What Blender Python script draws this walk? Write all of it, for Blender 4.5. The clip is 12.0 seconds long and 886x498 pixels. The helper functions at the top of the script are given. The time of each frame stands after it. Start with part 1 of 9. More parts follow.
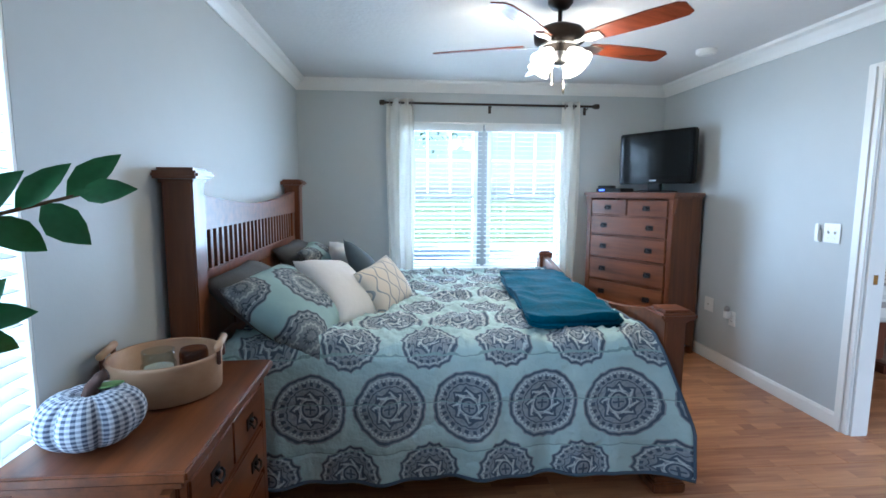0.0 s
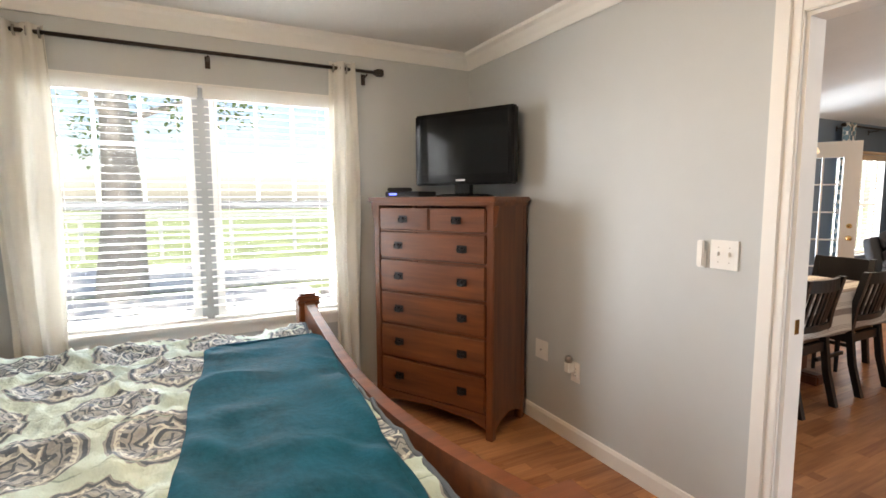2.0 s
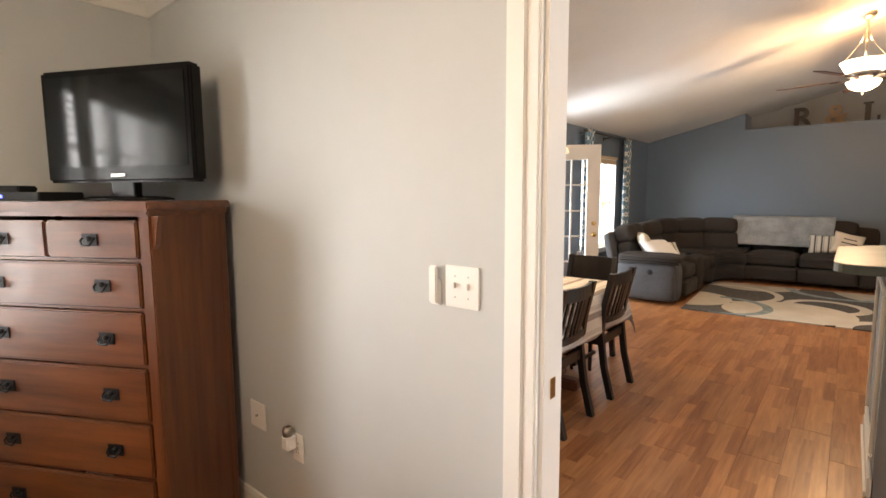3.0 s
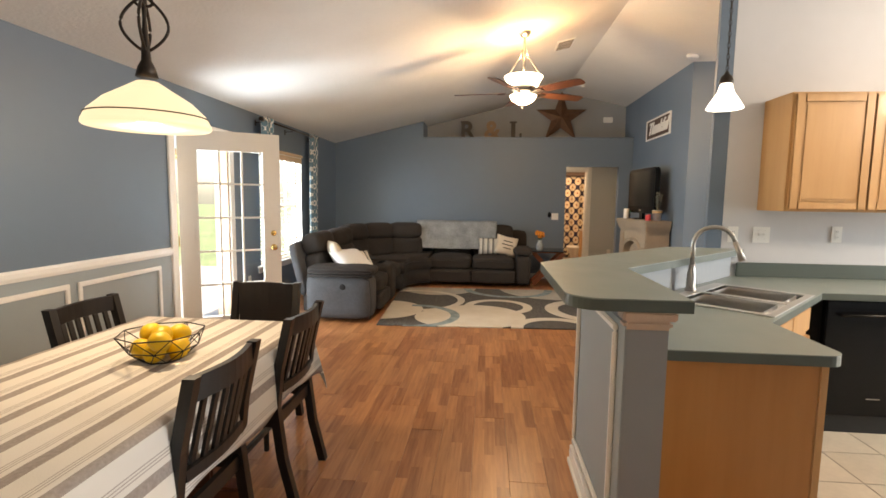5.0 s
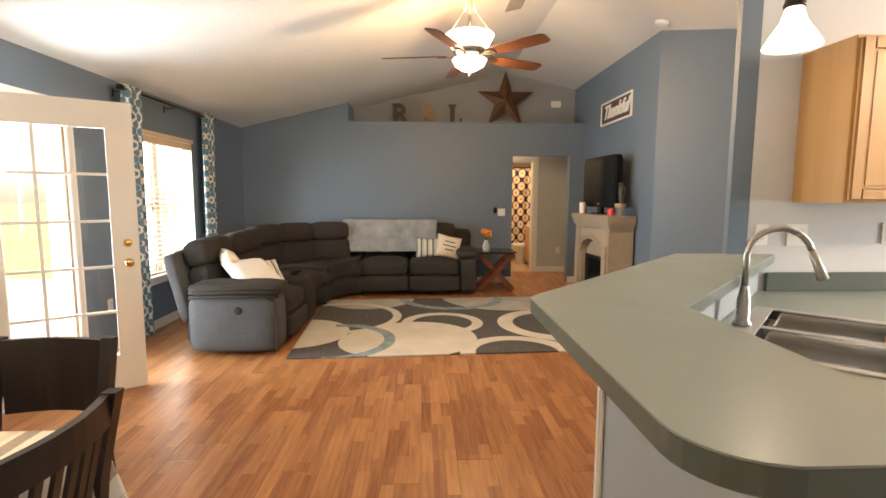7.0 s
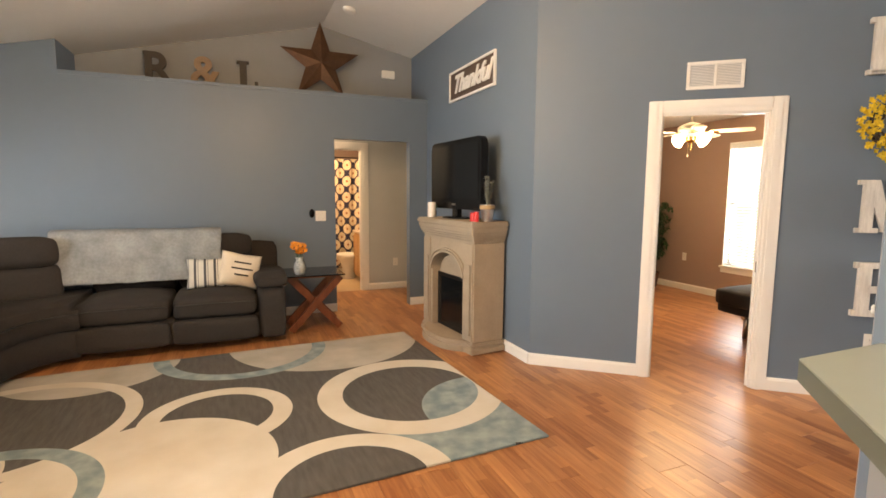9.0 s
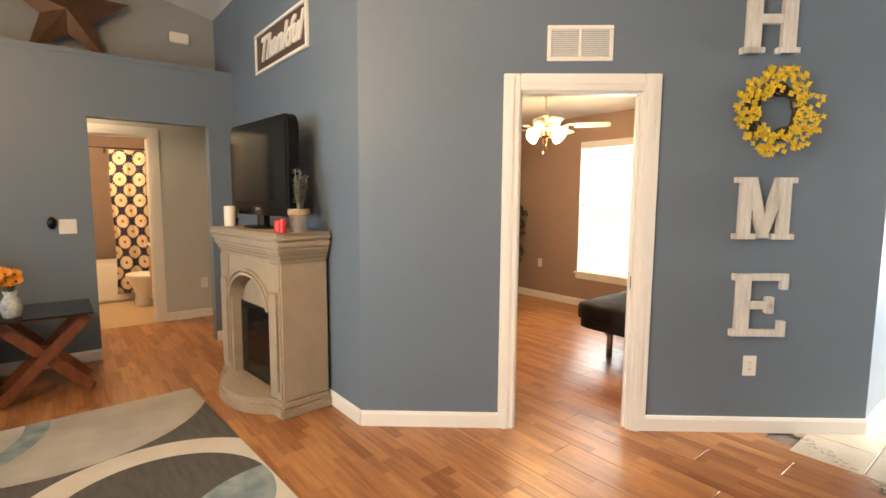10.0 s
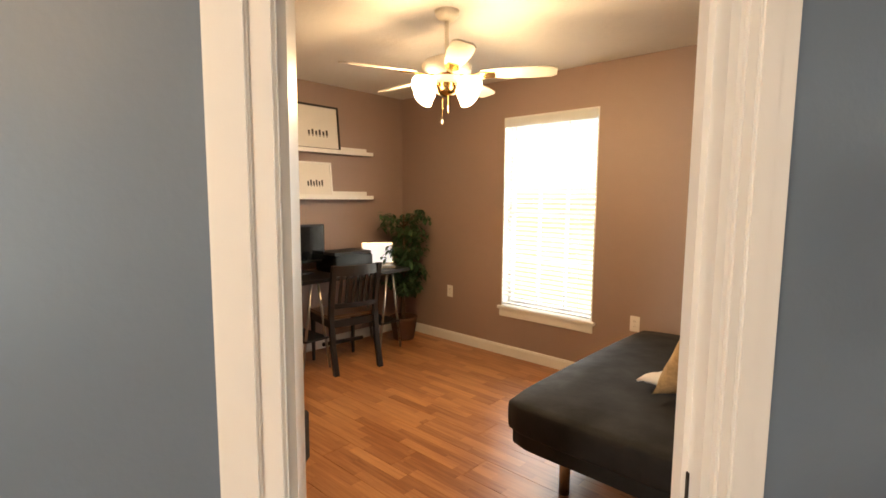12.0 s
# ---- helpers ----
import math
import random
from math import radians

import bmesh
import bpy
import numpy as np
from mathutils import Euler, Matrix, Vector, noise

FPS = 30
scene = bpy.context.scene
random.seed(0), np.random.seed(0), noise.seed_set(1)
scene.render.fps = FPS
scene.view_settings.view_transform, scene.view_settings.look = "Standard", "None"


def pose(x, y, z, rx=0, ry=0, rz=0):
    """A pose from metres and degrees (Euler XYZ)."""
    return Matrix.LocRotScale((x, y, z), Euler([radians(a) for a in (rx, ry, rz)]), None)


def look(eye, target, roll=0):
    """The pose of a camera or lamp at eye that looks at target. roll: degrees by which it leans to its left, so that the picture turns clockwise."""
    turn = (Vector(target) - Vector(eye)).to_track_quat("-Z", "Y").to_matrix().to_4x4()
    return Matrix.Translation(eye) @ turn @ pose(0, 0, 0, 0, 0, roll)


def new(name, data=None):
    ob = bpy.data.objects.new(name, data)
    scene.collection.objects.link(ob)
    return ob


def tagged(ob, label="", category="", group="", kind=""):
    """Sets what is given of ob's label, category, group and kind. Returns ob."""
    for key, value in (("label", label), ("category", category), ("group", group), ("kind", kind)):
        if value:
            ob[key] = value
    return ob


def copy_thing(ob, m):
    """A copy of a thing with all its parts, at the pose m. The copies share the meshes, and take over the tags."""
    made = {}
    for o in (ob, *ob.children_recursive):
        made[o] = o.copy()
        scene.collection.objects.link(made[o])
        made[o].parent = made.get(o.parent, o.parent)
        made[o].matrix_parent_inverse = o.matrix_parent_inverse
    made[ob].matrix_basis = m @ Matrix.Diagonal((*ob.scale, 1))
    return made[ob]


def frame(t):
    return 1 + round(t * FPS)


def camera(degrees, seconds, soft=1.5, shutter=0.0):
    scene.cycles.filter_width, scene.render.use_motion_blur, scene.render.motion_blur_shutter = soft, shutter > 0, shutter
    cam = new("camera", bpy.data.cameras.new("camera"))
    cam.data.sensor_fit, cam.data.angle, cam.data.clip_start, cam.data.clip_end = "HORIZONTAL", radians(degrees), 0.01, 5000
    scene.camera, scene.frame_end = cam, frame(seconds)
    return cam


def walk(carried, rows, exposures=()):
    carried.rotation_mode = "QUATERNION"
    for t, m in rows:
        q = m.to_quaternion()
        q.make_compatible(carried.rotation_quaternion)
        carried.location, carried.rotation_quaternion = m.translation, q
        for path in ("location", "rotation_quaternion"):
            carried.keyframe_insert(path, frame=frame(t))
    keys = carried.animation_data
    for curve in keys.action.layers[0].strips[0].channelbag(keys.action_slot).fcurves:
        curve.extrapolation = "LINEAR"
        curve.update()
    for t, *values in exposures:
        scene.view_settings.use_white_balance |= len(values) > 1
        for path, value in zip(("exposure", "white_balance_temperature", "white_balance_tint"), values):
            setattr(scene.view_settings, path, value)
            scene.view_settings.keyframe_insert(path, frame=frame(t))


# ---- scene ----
cam = camera(84.1, 12.0, soft=1.6)
PATH = [
    (0, (-0.611, -0.196, 1.412), (-0.443, 1.784, 1.178), 0.3),
    (0.5, (-0.539, 0.32, 1.427), (-0.298, 2.292, 1.193), 0.2),
    (1, (-0.438, 0.745, 1.414), (-0.074, 2.7, 1.198), -0.0),
    (1.5, (-0.188, 1.07, 1.405), (0.411, 2.968, 1.201), -0.2),
    (2, (0.094, 1.351, 1.398), (1.009, 3.118, 1.195), -0.2),
    (2.5, (0.471, 1.59, 1.408), (1.727, 3.132, 1.192), -0.5),
    (3, (0.925, 1.75, 1.424), (2.455, 3.02, 1.208), -0.3),
    (3.5, (1.34, 1.884, 1.454), (3.064, 2.87, 1.221), 0.0),
    (5.3, (2.19, 2.1, 1.434), (4.178, 2.175, 1.231), 0.7),
    (5.5, (2.236, 2.101, 1.436), (4.225, 2.127, 1.229), 0.6),
    (6, (2.412, 2.115, 1.412), (4.4, 2.071, 1.199), 0.6),
    (6.5, (2.78, 2.107, 1.415), (4.766, 2.047, 1.187), 0.6),
    (6.7, (2.983, 2.134, 1.415), (4.97, 2.066, 1.191), 0.4),
    (8.3, (4.638, 2.08, 1.43), (6.595, 1.732, 1.202), 0.3),
    (8.5, (4.821, 2.003, 1.441), (6.755, 1.548, 1.21), 0.2),
    (9, (5.34, 1.753, 1.418), (7.175, 0.99, 1.192), 0.4),
    (9.5, (5.786, 1.399, 1.407), (7.479, 0.358, 1.188), 0.4),
    (10, (6.168, 0.973, 1.395), (7.723, -0.267, 1.189), 0.4),
    (10.5, (6.505, 0.481, 1.397), (7.949, -0.888, 1.194), 0.4),
    (11, (6.831, 0.012, 1.405), (8.22, -1.413, 1.203), 0.5),
    (11.5, (7.181, -0.433, 1.395), (8.544, -1.884, 1.2), 0.5),
    (12, (7.498, -0.798, 1.427), (8.843, -2.264, 1.217), 0.4),
]
EXPOSURES = [(0, 0.68, 4700, 4), (0.5, 0.95, 5600, 9), (1.6, 0.65, 6600, 14), (3, 0.9, 7400, 17), (5.5, 1.02, 7200, 12), (8.5, 1.55, 7900, 15), (9.5, 1.6, 7700, 13), (11, 1.55, 7700, 12), (12, 1.24, 7700, 12)]
walk(cam, [(t, look(eye, target, roll)) for t, eye, target, roll in PATH], EXPOSURES)

# ---- world and large lights ----
world = bpy.data.worlds.new("sky")
scene.world = world
world.use_nodes = True
wn = world.node_tree.nodes
sky = wn.new("ShaderNodeTexSky")
sky.sky_type, sky.sun_disc = "NISHITA", False
sky.sun_elevation, sky.sun_rotation = radians(75), radians(141)
world.node_tree.links.new(sky.outputs[0], wn["Background"].inputs[0])
wn["Background"].inputs[1].default_value = 0.15


def sun_lamp():
    d = bpy.data.lights.new("sun", "SUN")
    d.energy, d.angle, d.color = 5.0, radians(0.6), (1, 0.95, 0.86)
    ob = new("sun", d)
    ob.matrix_world = look((0, 0, 0), (-0.16, 0.2, -0.96))


sun_lamp()


def area(name, place, target, sx, sy, power, color=(1, 1, 1)):
    d = bpy.data.lights.new(name, "AREA")
    d.shape, d.size, d.size_y, d.energy, d.color = "RECTANGLE", sx, sy, power, color
    ob = new(name, d)
    ob.matrix_world = look(place, target)
    return ob


DAY = (0.86, 0.94, 1.0)
SHADE_DAY = (0.74, 0.88, 1.0)
area("daylight_bedroom_window", (0.2, 4.84, 1.4), (0.2, 3, 1.2), 1.5, 1.35, 95, DAY)
area("daylight_side_window", (-1.76, 0.6, 1.3), (0, 0.6, 1.1), 0.95, 1.4, 30, DAY)
area("daylight_living_window", (8.75, 5.16, 1.3), (8.75, 3, 1.5), 1.4, 1.4, 60, SHADE_DAY)
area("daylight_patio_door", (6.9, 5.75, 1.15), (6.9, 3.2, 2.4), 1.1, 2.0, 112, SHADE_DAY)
area("daylight_study_window", (9.63, -4.58, 1.3), (9.63, -3, 1.1), 0.85, 1.5, 22, DAY)
# added lamp in an unseen foyer window, brightens the slanting wall and foyer
area("daylight_unseen_foyer_window", (4.6, -5.6, 1.6), (6.5, -2, 1.2), 1.4, 1.6, 240, DAY)


def bulb(name, place, power, color=(1, 0.72, 0.42), size=0.05):
    d = bpy.data.lights.new(name, "POINT")
    d.energy, d.color, d.shadow_soft_size = power, color, size
    new(name, d).location = place


# ---- materials ----
def mat(name, color, rough=0.6, metal=0.0, vary=0.12, scale=6.0, bump=0.0, bscale=60.0, detail=4.0, stretch=(1, 1, 1), emit=None, power=0.0, coat=0.0, each=0.0, spec=0.5, coords="Object"):
    m = bpy.data.materials.new(name)
    m.use_nodes = True
    nt = m.node_tree
    b = nt.nodes["Principled BSDF"]
    b.inputs["Base Color"].default_value = (*color, 1)
    b.inputs["Roughness"].default_value = rough
    b.inputs["Metallic"].default_value = metal
    b.inputs["Coat Weight"].default_value = coat
    b.inputs["Specular IOR Level"].default_value = spec
    tc = nt.nodes.new("ShaderNodeTexCoord")
    mp = nt.nodes.new("ShaderNodeMapping")
    mp.inputs["Scale"].default_value = stretch
    nt.links.new(tc.outputs[coords], mp.inputs[0])
    if vary:
        n = nt.nodes.new("ShaderNodeTexNoise")
        n.inputs["Scale"].default_value, n.inputs["Detail"].default_value = scale, detail
        nt.links.new(mp.outputs[0], n.inputs["Vector"])
        n2 = nt.nodes.new("ShaderNodeTexNoise")
        n2.inputs["Scale"].default_value, n2.inputs["Detail"].default_value = scale * 7, 3
        nt.links.new(mp.outputs[0], n2.inputs["Vector"])
        ad = nt.nodes.new("ShaderNodeMath")
        ad.operation = "MULTIPLY_ADD"
        nt.links.new(n2.outputs[0], ad.inputs[0])
        ad.inputs[1].default_value = 0.5
        nt.links.new(n.outputs[0], ad.inputs[2])
        mr = nt.nodes.new("ShaderNodeMapRange")
        mr.inputs[1].default_value, mr.inputs[2].default_value = 0.45, 1.05
        mr.inputs[3].default_value, mr.inputs[4].default_value = 1 - vary, 1 + vary
        nt.links.new(ad.outputs[0], mr.inputs[0])
        last = mr.outputs[0]
        if each:
            oi = nt.nodes.new("ShaderNodeObjectInfo")
            er = nt.nodes.new("ShaderNodeMapRange")
            er.inputs[3].default_value, er.inputs[4].default_value = 1 - each, 1 + each
            nt.links.new(oi.outputs["Random"], er.inputs[0])
            mu = nt.nodes.new("ShaderNodeMath")
            mu.operation = "MULTIPLY"
            nt.links.new(last, mu.inputs[0])
            nt.links.new(er.outputs[0], mu.inputs[1])
            last = mu.outputs[0]
        vm = nt.nodes.new("ShaderNodeVectorMath")
        vm.operation = "SCALE"
        vm.inputs[0].default_value = color
        nt.links.new(last, vm.inputs["Scale"])
        nt.links.new(vm.outputs[0], b.inputs["Base Color"])
        rr = nt.nodes.new("ShaderNodeMapRange")
        rr.inputs[1].default_value, rr.inputs[2].default_value = 0.3, 0.7
        rr.inputs[3].default_value, rr.inputs[4].default_value = rough * 0.88, min(1, rough * 1.12)
        nt.links.new(n.outputs[0], rr.inputs[0])
        nt.links.new(rr.outputs[0], b.inputs["Roughness"])
    if bump:
        n3 = nt.nodes.new("ShaderNodeTexNoise")
        n3.inputs["Scale"].default_value, n3.inputs["Detail"].default_value = bscale, 4
        nt.links.new(mp.outputs[0], n3.inputs["Vector"])
        bp = nt.nodes.new("ShaderNodeBump")
        bp.inputs["Strength"].default_value, bp.inputs["Distance"].default_value = bump, 0.004
        nt.links.new(n3.outputs[0], bp.inputs["Height"])
        nt.links.new(bp.outputs[0], b.inputs["Normal"])
    if emit:
        b.inputs["Emission Color"].default_value = (*emit, 1)
        b.inputs["Emission Strength"].default_value = power
    return m


class Nodes:
    """Short-hand for building patterns of math nodes."""

    def __init__(self, m):
        self.t = m.node_tree

    def put(self, socket, v):
        if hasattr(v, "is_output"):
            self.t.links.new(v, socket)
        else:
            socket.default_value = v

    def m(self, op, a, b=0.0, c=0.0):
        n = self.t.nodes.new("ShaderNodeMath")
        n.operation = op
        for i, v in enumerate((a, b, c)):
            self.put(n.inputs[i], v)
        return n.outputs[0]

    def xyz(self, coords="Object"):
        tc = self.t.nodes.new("ShaderNodeTexCoord")
        s = self.t.nodes.new("ShaderNodeSeparateXYZ")
        self.t.links.new(tc.outputs[coords], s.inputs[0])
        return s.outputs[0], s.outputs[1], s.outputs[2]

    def vec(self, x, y, z=0.0):
        n = self.t.nodes.new("ShaderNodeCombineXYZ")
        for i, v in enumerate((x, y, z)):
            self.put(n.inputs[i], v)
        return n.outputs[0]

    def mix(self, f, a, b):
        n = self.t.nodes.new("ShaderNodeMix")
        n.data_type = "RGBA"
        self.put(n.inputs[0], f)
        for i, v in ((6, a), (7, b)):
            self.put(n.inputs[i], (*v, 1) if isinstance(v, tuple) else v)
        return n.outputs[2]

    def noise(self, vec=None, scale=5.0, detail=3.0, coords="Object"):
        n = self.t.nodes.new("ShaderNodeTexNoise")
        n.inputs["Scale"].default_value, n.inputs["Detail"].default_value = scale, detail
        if vec is None:
            vec = self.t.nodes.new("ShaderNodeTexCoord").outputs[coords]
        self.t.links.new(vec, n.inputs["Vector"])
        return n.outputs[0]

    def step(self, v, edge, soft=0.0):
        """1 where v is over edge."""
        if not soft:
            return self.m("GREATER_THAN", v, edge)
        n = self.t.nodes.new("ShaderNodeMapRange")
        self.put(n.inputs[0], v)
        n.inputs[1].default_value, n.inputs[2].default_value = edge - soft, edge + soft
        return n.outputs[0]

    def band(self, v, lo, hi, soft=0.0):
        return self.m("MULTIPLY", self.step(v, lo, soft), self.m("SUBTRACT", 1.0, self.step(v, hi, soft)))

    def fract(self, v, size):
        return self.m("SUBTRACT", self.m("FRACT", self.m("DIVIDE", v, size)), 0.5)

    def dist(self, x, y, cx=0.0, cy=0.0):
        a, b = self.m("SUBTRACT", x, cx), self.m("SUBTRACT", y, cy)
        return self.m("SQRT", self.m("ADD", self.m("MULTIPLY", a, a), self.m("MULTIPLY", b, b)))

    def color(self, c):
        b = self.t.nodes["Principled BSDF"]
        for l in list(b.inputs["Base Color"].links):
            self.t.links.remove(l)
        self.t.links.new(c, b.inputs["Base Color"])

    def bump(self, h, strength=0.3, distance=0.005):
        b = self.t.nodes["Principled BSDF"]
        n = self.t.nodes.new("ShaderNodeBump")
        n.inputs["Strength"].default_value, n.inputs["Distance"].default_value = strength, distance
        self.put(n.inputs["Height"], h)
        self.t.links.new(n.outputs[0], b.inputs["Normal"])


def wood(name, dark, light, rough=0.35, axis=0, coat=0.15, each=0.0, scale=1.0, coords="Object"):
    m = mat(name, light, rough, vary=0.0, coat=coat)
    k = Nodes(m)
    x, y, z = k.xyz(coords)
    p = [x, y, z]
    q = [k.m("MULTIPLY", v, (1.2 if i == axis else 14.0) * scale) for i, v in enumerate(p)]
    oi = k.t.nodes.new("ShaderNodeObjectInfo")
    off = k.m("MULTIPLY", oi.outputs["Random"], 37.0)
    v = k.vec(k.m("ADD", q[0], off), k.m("ADD", q[1], off), q[2])
    a = k.noise(v, 1.6, 6)
    b = k.noise(v, 9.0, 3)
    f = k.m("MULTIPLY_ADD", b, 0.35, k.m("MULTIPLY_ADD", a, 1.5, -0.45))
    if each:
        f = k.m("ADD", f, k.m("MULTIPLY_ADD", oi.outputs["Random"], each, -each / 2))
    f = k.m("MINIMUM", k.m("MAXIMUM", f, 0.0), 1.0)
    k.color(k.mix(f, dark, light))
    k.bump(b, 0.06, 0.002)
    return m


WALL_GREY = mat("grey_wall_paint", (0.50, 0.525, 0.53), 0.55, vary=0.025, scale=1.5, bump=0.12, bscale=70, spec=0.35)
WALL_BLUE = mat("slate_blue_wall_paint", (0.135, 0.180, 0.237), 0.45, vary=0.03, scale=1.5, bump=0.12, bscale=70, spec=0.4)
WALL_LIGHT = mat("pale_kitchen_wall_paint", (0.56, 0.56, 0.575), 0.5, vary=0.03, scale=1.5, bump=0.12, bscale=70)
WALL_NICHE = mat("grey_niche_paint", (0.27, 0.29, 0.31), 0.6, vary=0.04, scale=2, bump=0.1, bscale=70)
WALL_TAUPE = mat("taupe_wall_paint", (0.33, 0.235, 0.20), 0.55, vary=0.03, scale=1.5, bump=0.12, bscale=70)
WALL_PANEL = mat("pale_blue_grey_panel_paint", (0.30, 0.345, 0.365), 0.5, vary=0.03, scale=2, bump=0.1, bscale=70)
CEIL = mat("knockdown_ceiling_paint", (0.72, 0.71, 0.69), 0.8, vary=0.03, scale=3, bump=0.7, bscale=38)
TRIM = mat("white_trim_paint", (0.80, 0.79, 0.76), 0.35, vary=0.02, scale=4)
PLASTIC = mat("white_plastic", (0.78, 0.77, 0.74), 0.35, vary=0.015, scale=9)
OAK = wood("cherry_stained_oak", (0.06, 0.016, 0.005), (0.21, 0.066, 0.018), 0.36, 0, 0.12)
OAK_V = wood("cherry_stained_oak_upright", (0.06, 0.016, 0.005), (0.20, 0.062, 0.017), 0.36, 2, 0.12)
MAPLE = wood("honey_maple", (0.50, 0.265, 0.095), (0.60, 0.345, 0.145), 0.4, 2, 0.15, scale=0.6)
MAPLE_ORANGE = wood("amber_veneer", (0.42, 0.18, 0.045), (0.52, 0.24, 0.07), 0.4, 2, 0.15, scale=0.5)
REDWOOD = wood("reddish_table_wood", (0.10, 0.026, 0.012), (0.24, 0.075, 0.03), 0.4, 2, 0.1)
BLACKWOOD = wood("espresso_wood", (0.005, 0.0035, 0.003), (0.012, 0.008, 0.006), 0.42, 2, 0.08)
SEATWOOD = wood("brown_seat_wood", (0.10, 0.045, 0.02), (0.20, 0.095, 0.04), 0.3, 0, 0.3)
BLACKMETAL = mat("black_iron", (0.018, 0.017, 0.017), 0.45, 0.6, vary=0.1, scale=30)
BRONZE = mat("dark_bronze", (0.045, 0.035, 0.028), 0.42, 0.8, vary=0.15, scale=20)
STEEL = mat("brushed_steel", (0.62, 0.62, 0.61), 0.4, 0.65, vary=0.04, scale=20)
NICKEL = mat("brushed_nickel", (0.42, 0.40, 0.37), 0.3, 1.0, vary=0.05, scale=20)
BRASS = mat("polished_brass", (0.72, 0.50, 0.20), 0.2, 1.0, vary=0.05, scale=20)
BLACKGLOSS = mat("black_gloss_plastic", (0.005, 0.005, 0.0055), 0.18, spec=0.2, vary=0.05, scale=10)
BLACKMATT = mat("black_plastic", (0.008, 0.008, 0.0085), 0.5, vary=0.08, scale=20)
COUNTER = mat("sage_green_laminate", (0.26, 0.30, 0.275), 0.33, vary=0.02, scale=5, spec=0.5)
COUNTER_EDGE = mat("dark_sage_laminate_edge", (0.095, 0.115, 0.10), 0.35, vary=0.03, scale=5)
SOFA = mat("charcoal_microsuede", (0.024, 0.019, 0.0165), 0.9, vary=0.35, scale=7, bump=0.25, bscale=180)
# the same sofa fabric with window light put into a paler colour
SOFA_LIT = mat("window_lit_microsuede", (0.062, 0.064, 0.070), 0.85, vary=0.3, scale=7, bump=0.25, bscale=180)
WHITECLOTH = mat("white_cotton", (0.72, 0.70, 0.68), 0.9, vary=0.05, scale=5, bump=0.5, bscale=22)
GREYCLOTH = mat("slate_grey_cotton", (0.085, 0.11, 0.13), 0.9, vary=0.12, scale=9, bump=0.4, bscale=40)
CREAMCLOTH = mat("cream_cotton", (0.66, 0.58, 0.47), 0.9, vary=0.07, scale=9, bump=0.4, bscale=30)
DARKSHAM = mat("dark_grey_sham_cotton", (0.085, 0.085, 0.085), 0.9, vary=0.15, scale=9, bump=0.4, bscale=30)
SHEER = mat("sheer_white_voile", (0.80, 0.78, 0.73), 0.85, vary=0.06, scale=8, bump=0.3, bscale=90)
THROW = mat("silver_plush", (0.25, 0.265, 0.275), 0.85, vary=0.35, scale=6, bump=0.5, bscale=60)
TEAL = mat("teal_fleece", (0.006, 0.066, 0.112), 0.95, vary=0.35, scale=9, bump=0.9, bscale=30, spec=0.12)
STONE = mat("cast_stone_mantel", (0.36, 0.295, 0.225), 0.7, vary=0.12, scale=7, bump=0.25, bscale=55)
FUTON = mat("black_futon_cotton", (0.007, 0.007, 0.0068), 0.85, vary=0.15, scale=6, bump=0.6, bscale=14)
LEAF = mat("silk_leaf_green", (0.035, 0.085, 0.03), 0.5, vary=0.35, scale=20)
LEAFBIG = mat("glossy_leaf_green", (0.05, 0.20, 0.06), 0.35, vary=0.35, scale=14)
BARK = mat("brown_bark", (0.13, 0.075, 0.04), 0.9, vary=0.3, scale=30, bump=0.8, bscale=60)
# yard bark made paler, with the washed-out glare put into its colour
YARDBARK = mat("glare_paled_bark", (0.42, 0.38, 0.32), 0.9, vary=0.2, scale=6, bump=0.8, bscale=20)
RUST = mat("rusted_star_metal", (0.12, 0.062, 0.034), 0.5, 0.5, vary=0.3, scale=12, bump=0.2, bscale=60)
LETTERDARK = mat("dark_stained_letter_wood", (0.025, 0.018, 0.013), 0.5, vary=0.3, scale=14)
LETTERTAN = mat("tan_letter_wood", (0.27, 0.18, 0.11), 0.7, vary=0.2, scale=14)
DISTRESS = mat("distressed_white_wood", (0.62, 0.60, 0.56), 0.75, vary=0.22, scale=6, detail=8, stretch=(8, 8, 1), bump=0.5, bscale=60)
YELLOW = mat("yellow_petals", (0.72, 0.50, 0.025), 0.6, vary=0.25, scale=40)
LEMON = mat("lemon_peel", (0.80, 0.50, 0.01), 0.4, vary=0.08, scale=14, bump=0.3, bscale=160)
GRASS = mat("lawn", (0.22, 0.27, 0.12), 0.9, vary=0.4, scale=0.8)
GRASSPATIO = mat("pale_concrete", (0.55, 0.53, 0.5), 0.9, vary=0.12, scale=3)
BLACKGLASS = mat("smoked_glass_top", (0.006, 0.007, 0.008), 0.1, spec=0.32, vary=0.03, scale=10)


def glow(name, color, power, base=(0.9, 0.85, 0.75)):
    return mat(name, base, 0.4, vary=0.0, emit=color, power=power)


SHADE_WARM = glow("lit_frosted_glass", (1, 0.80, 0.56), 5.0)
SHADE_WHITE = glow("lit_white_glass", (1, 0.93, 0.84), 1.5, (0.4, 0.38, 0.34))
SHADE_ALAB = glow("lit_alabaster_glass", (1, 0.78, 0.50), 0.6, (0.16, 0.13, 0.09))


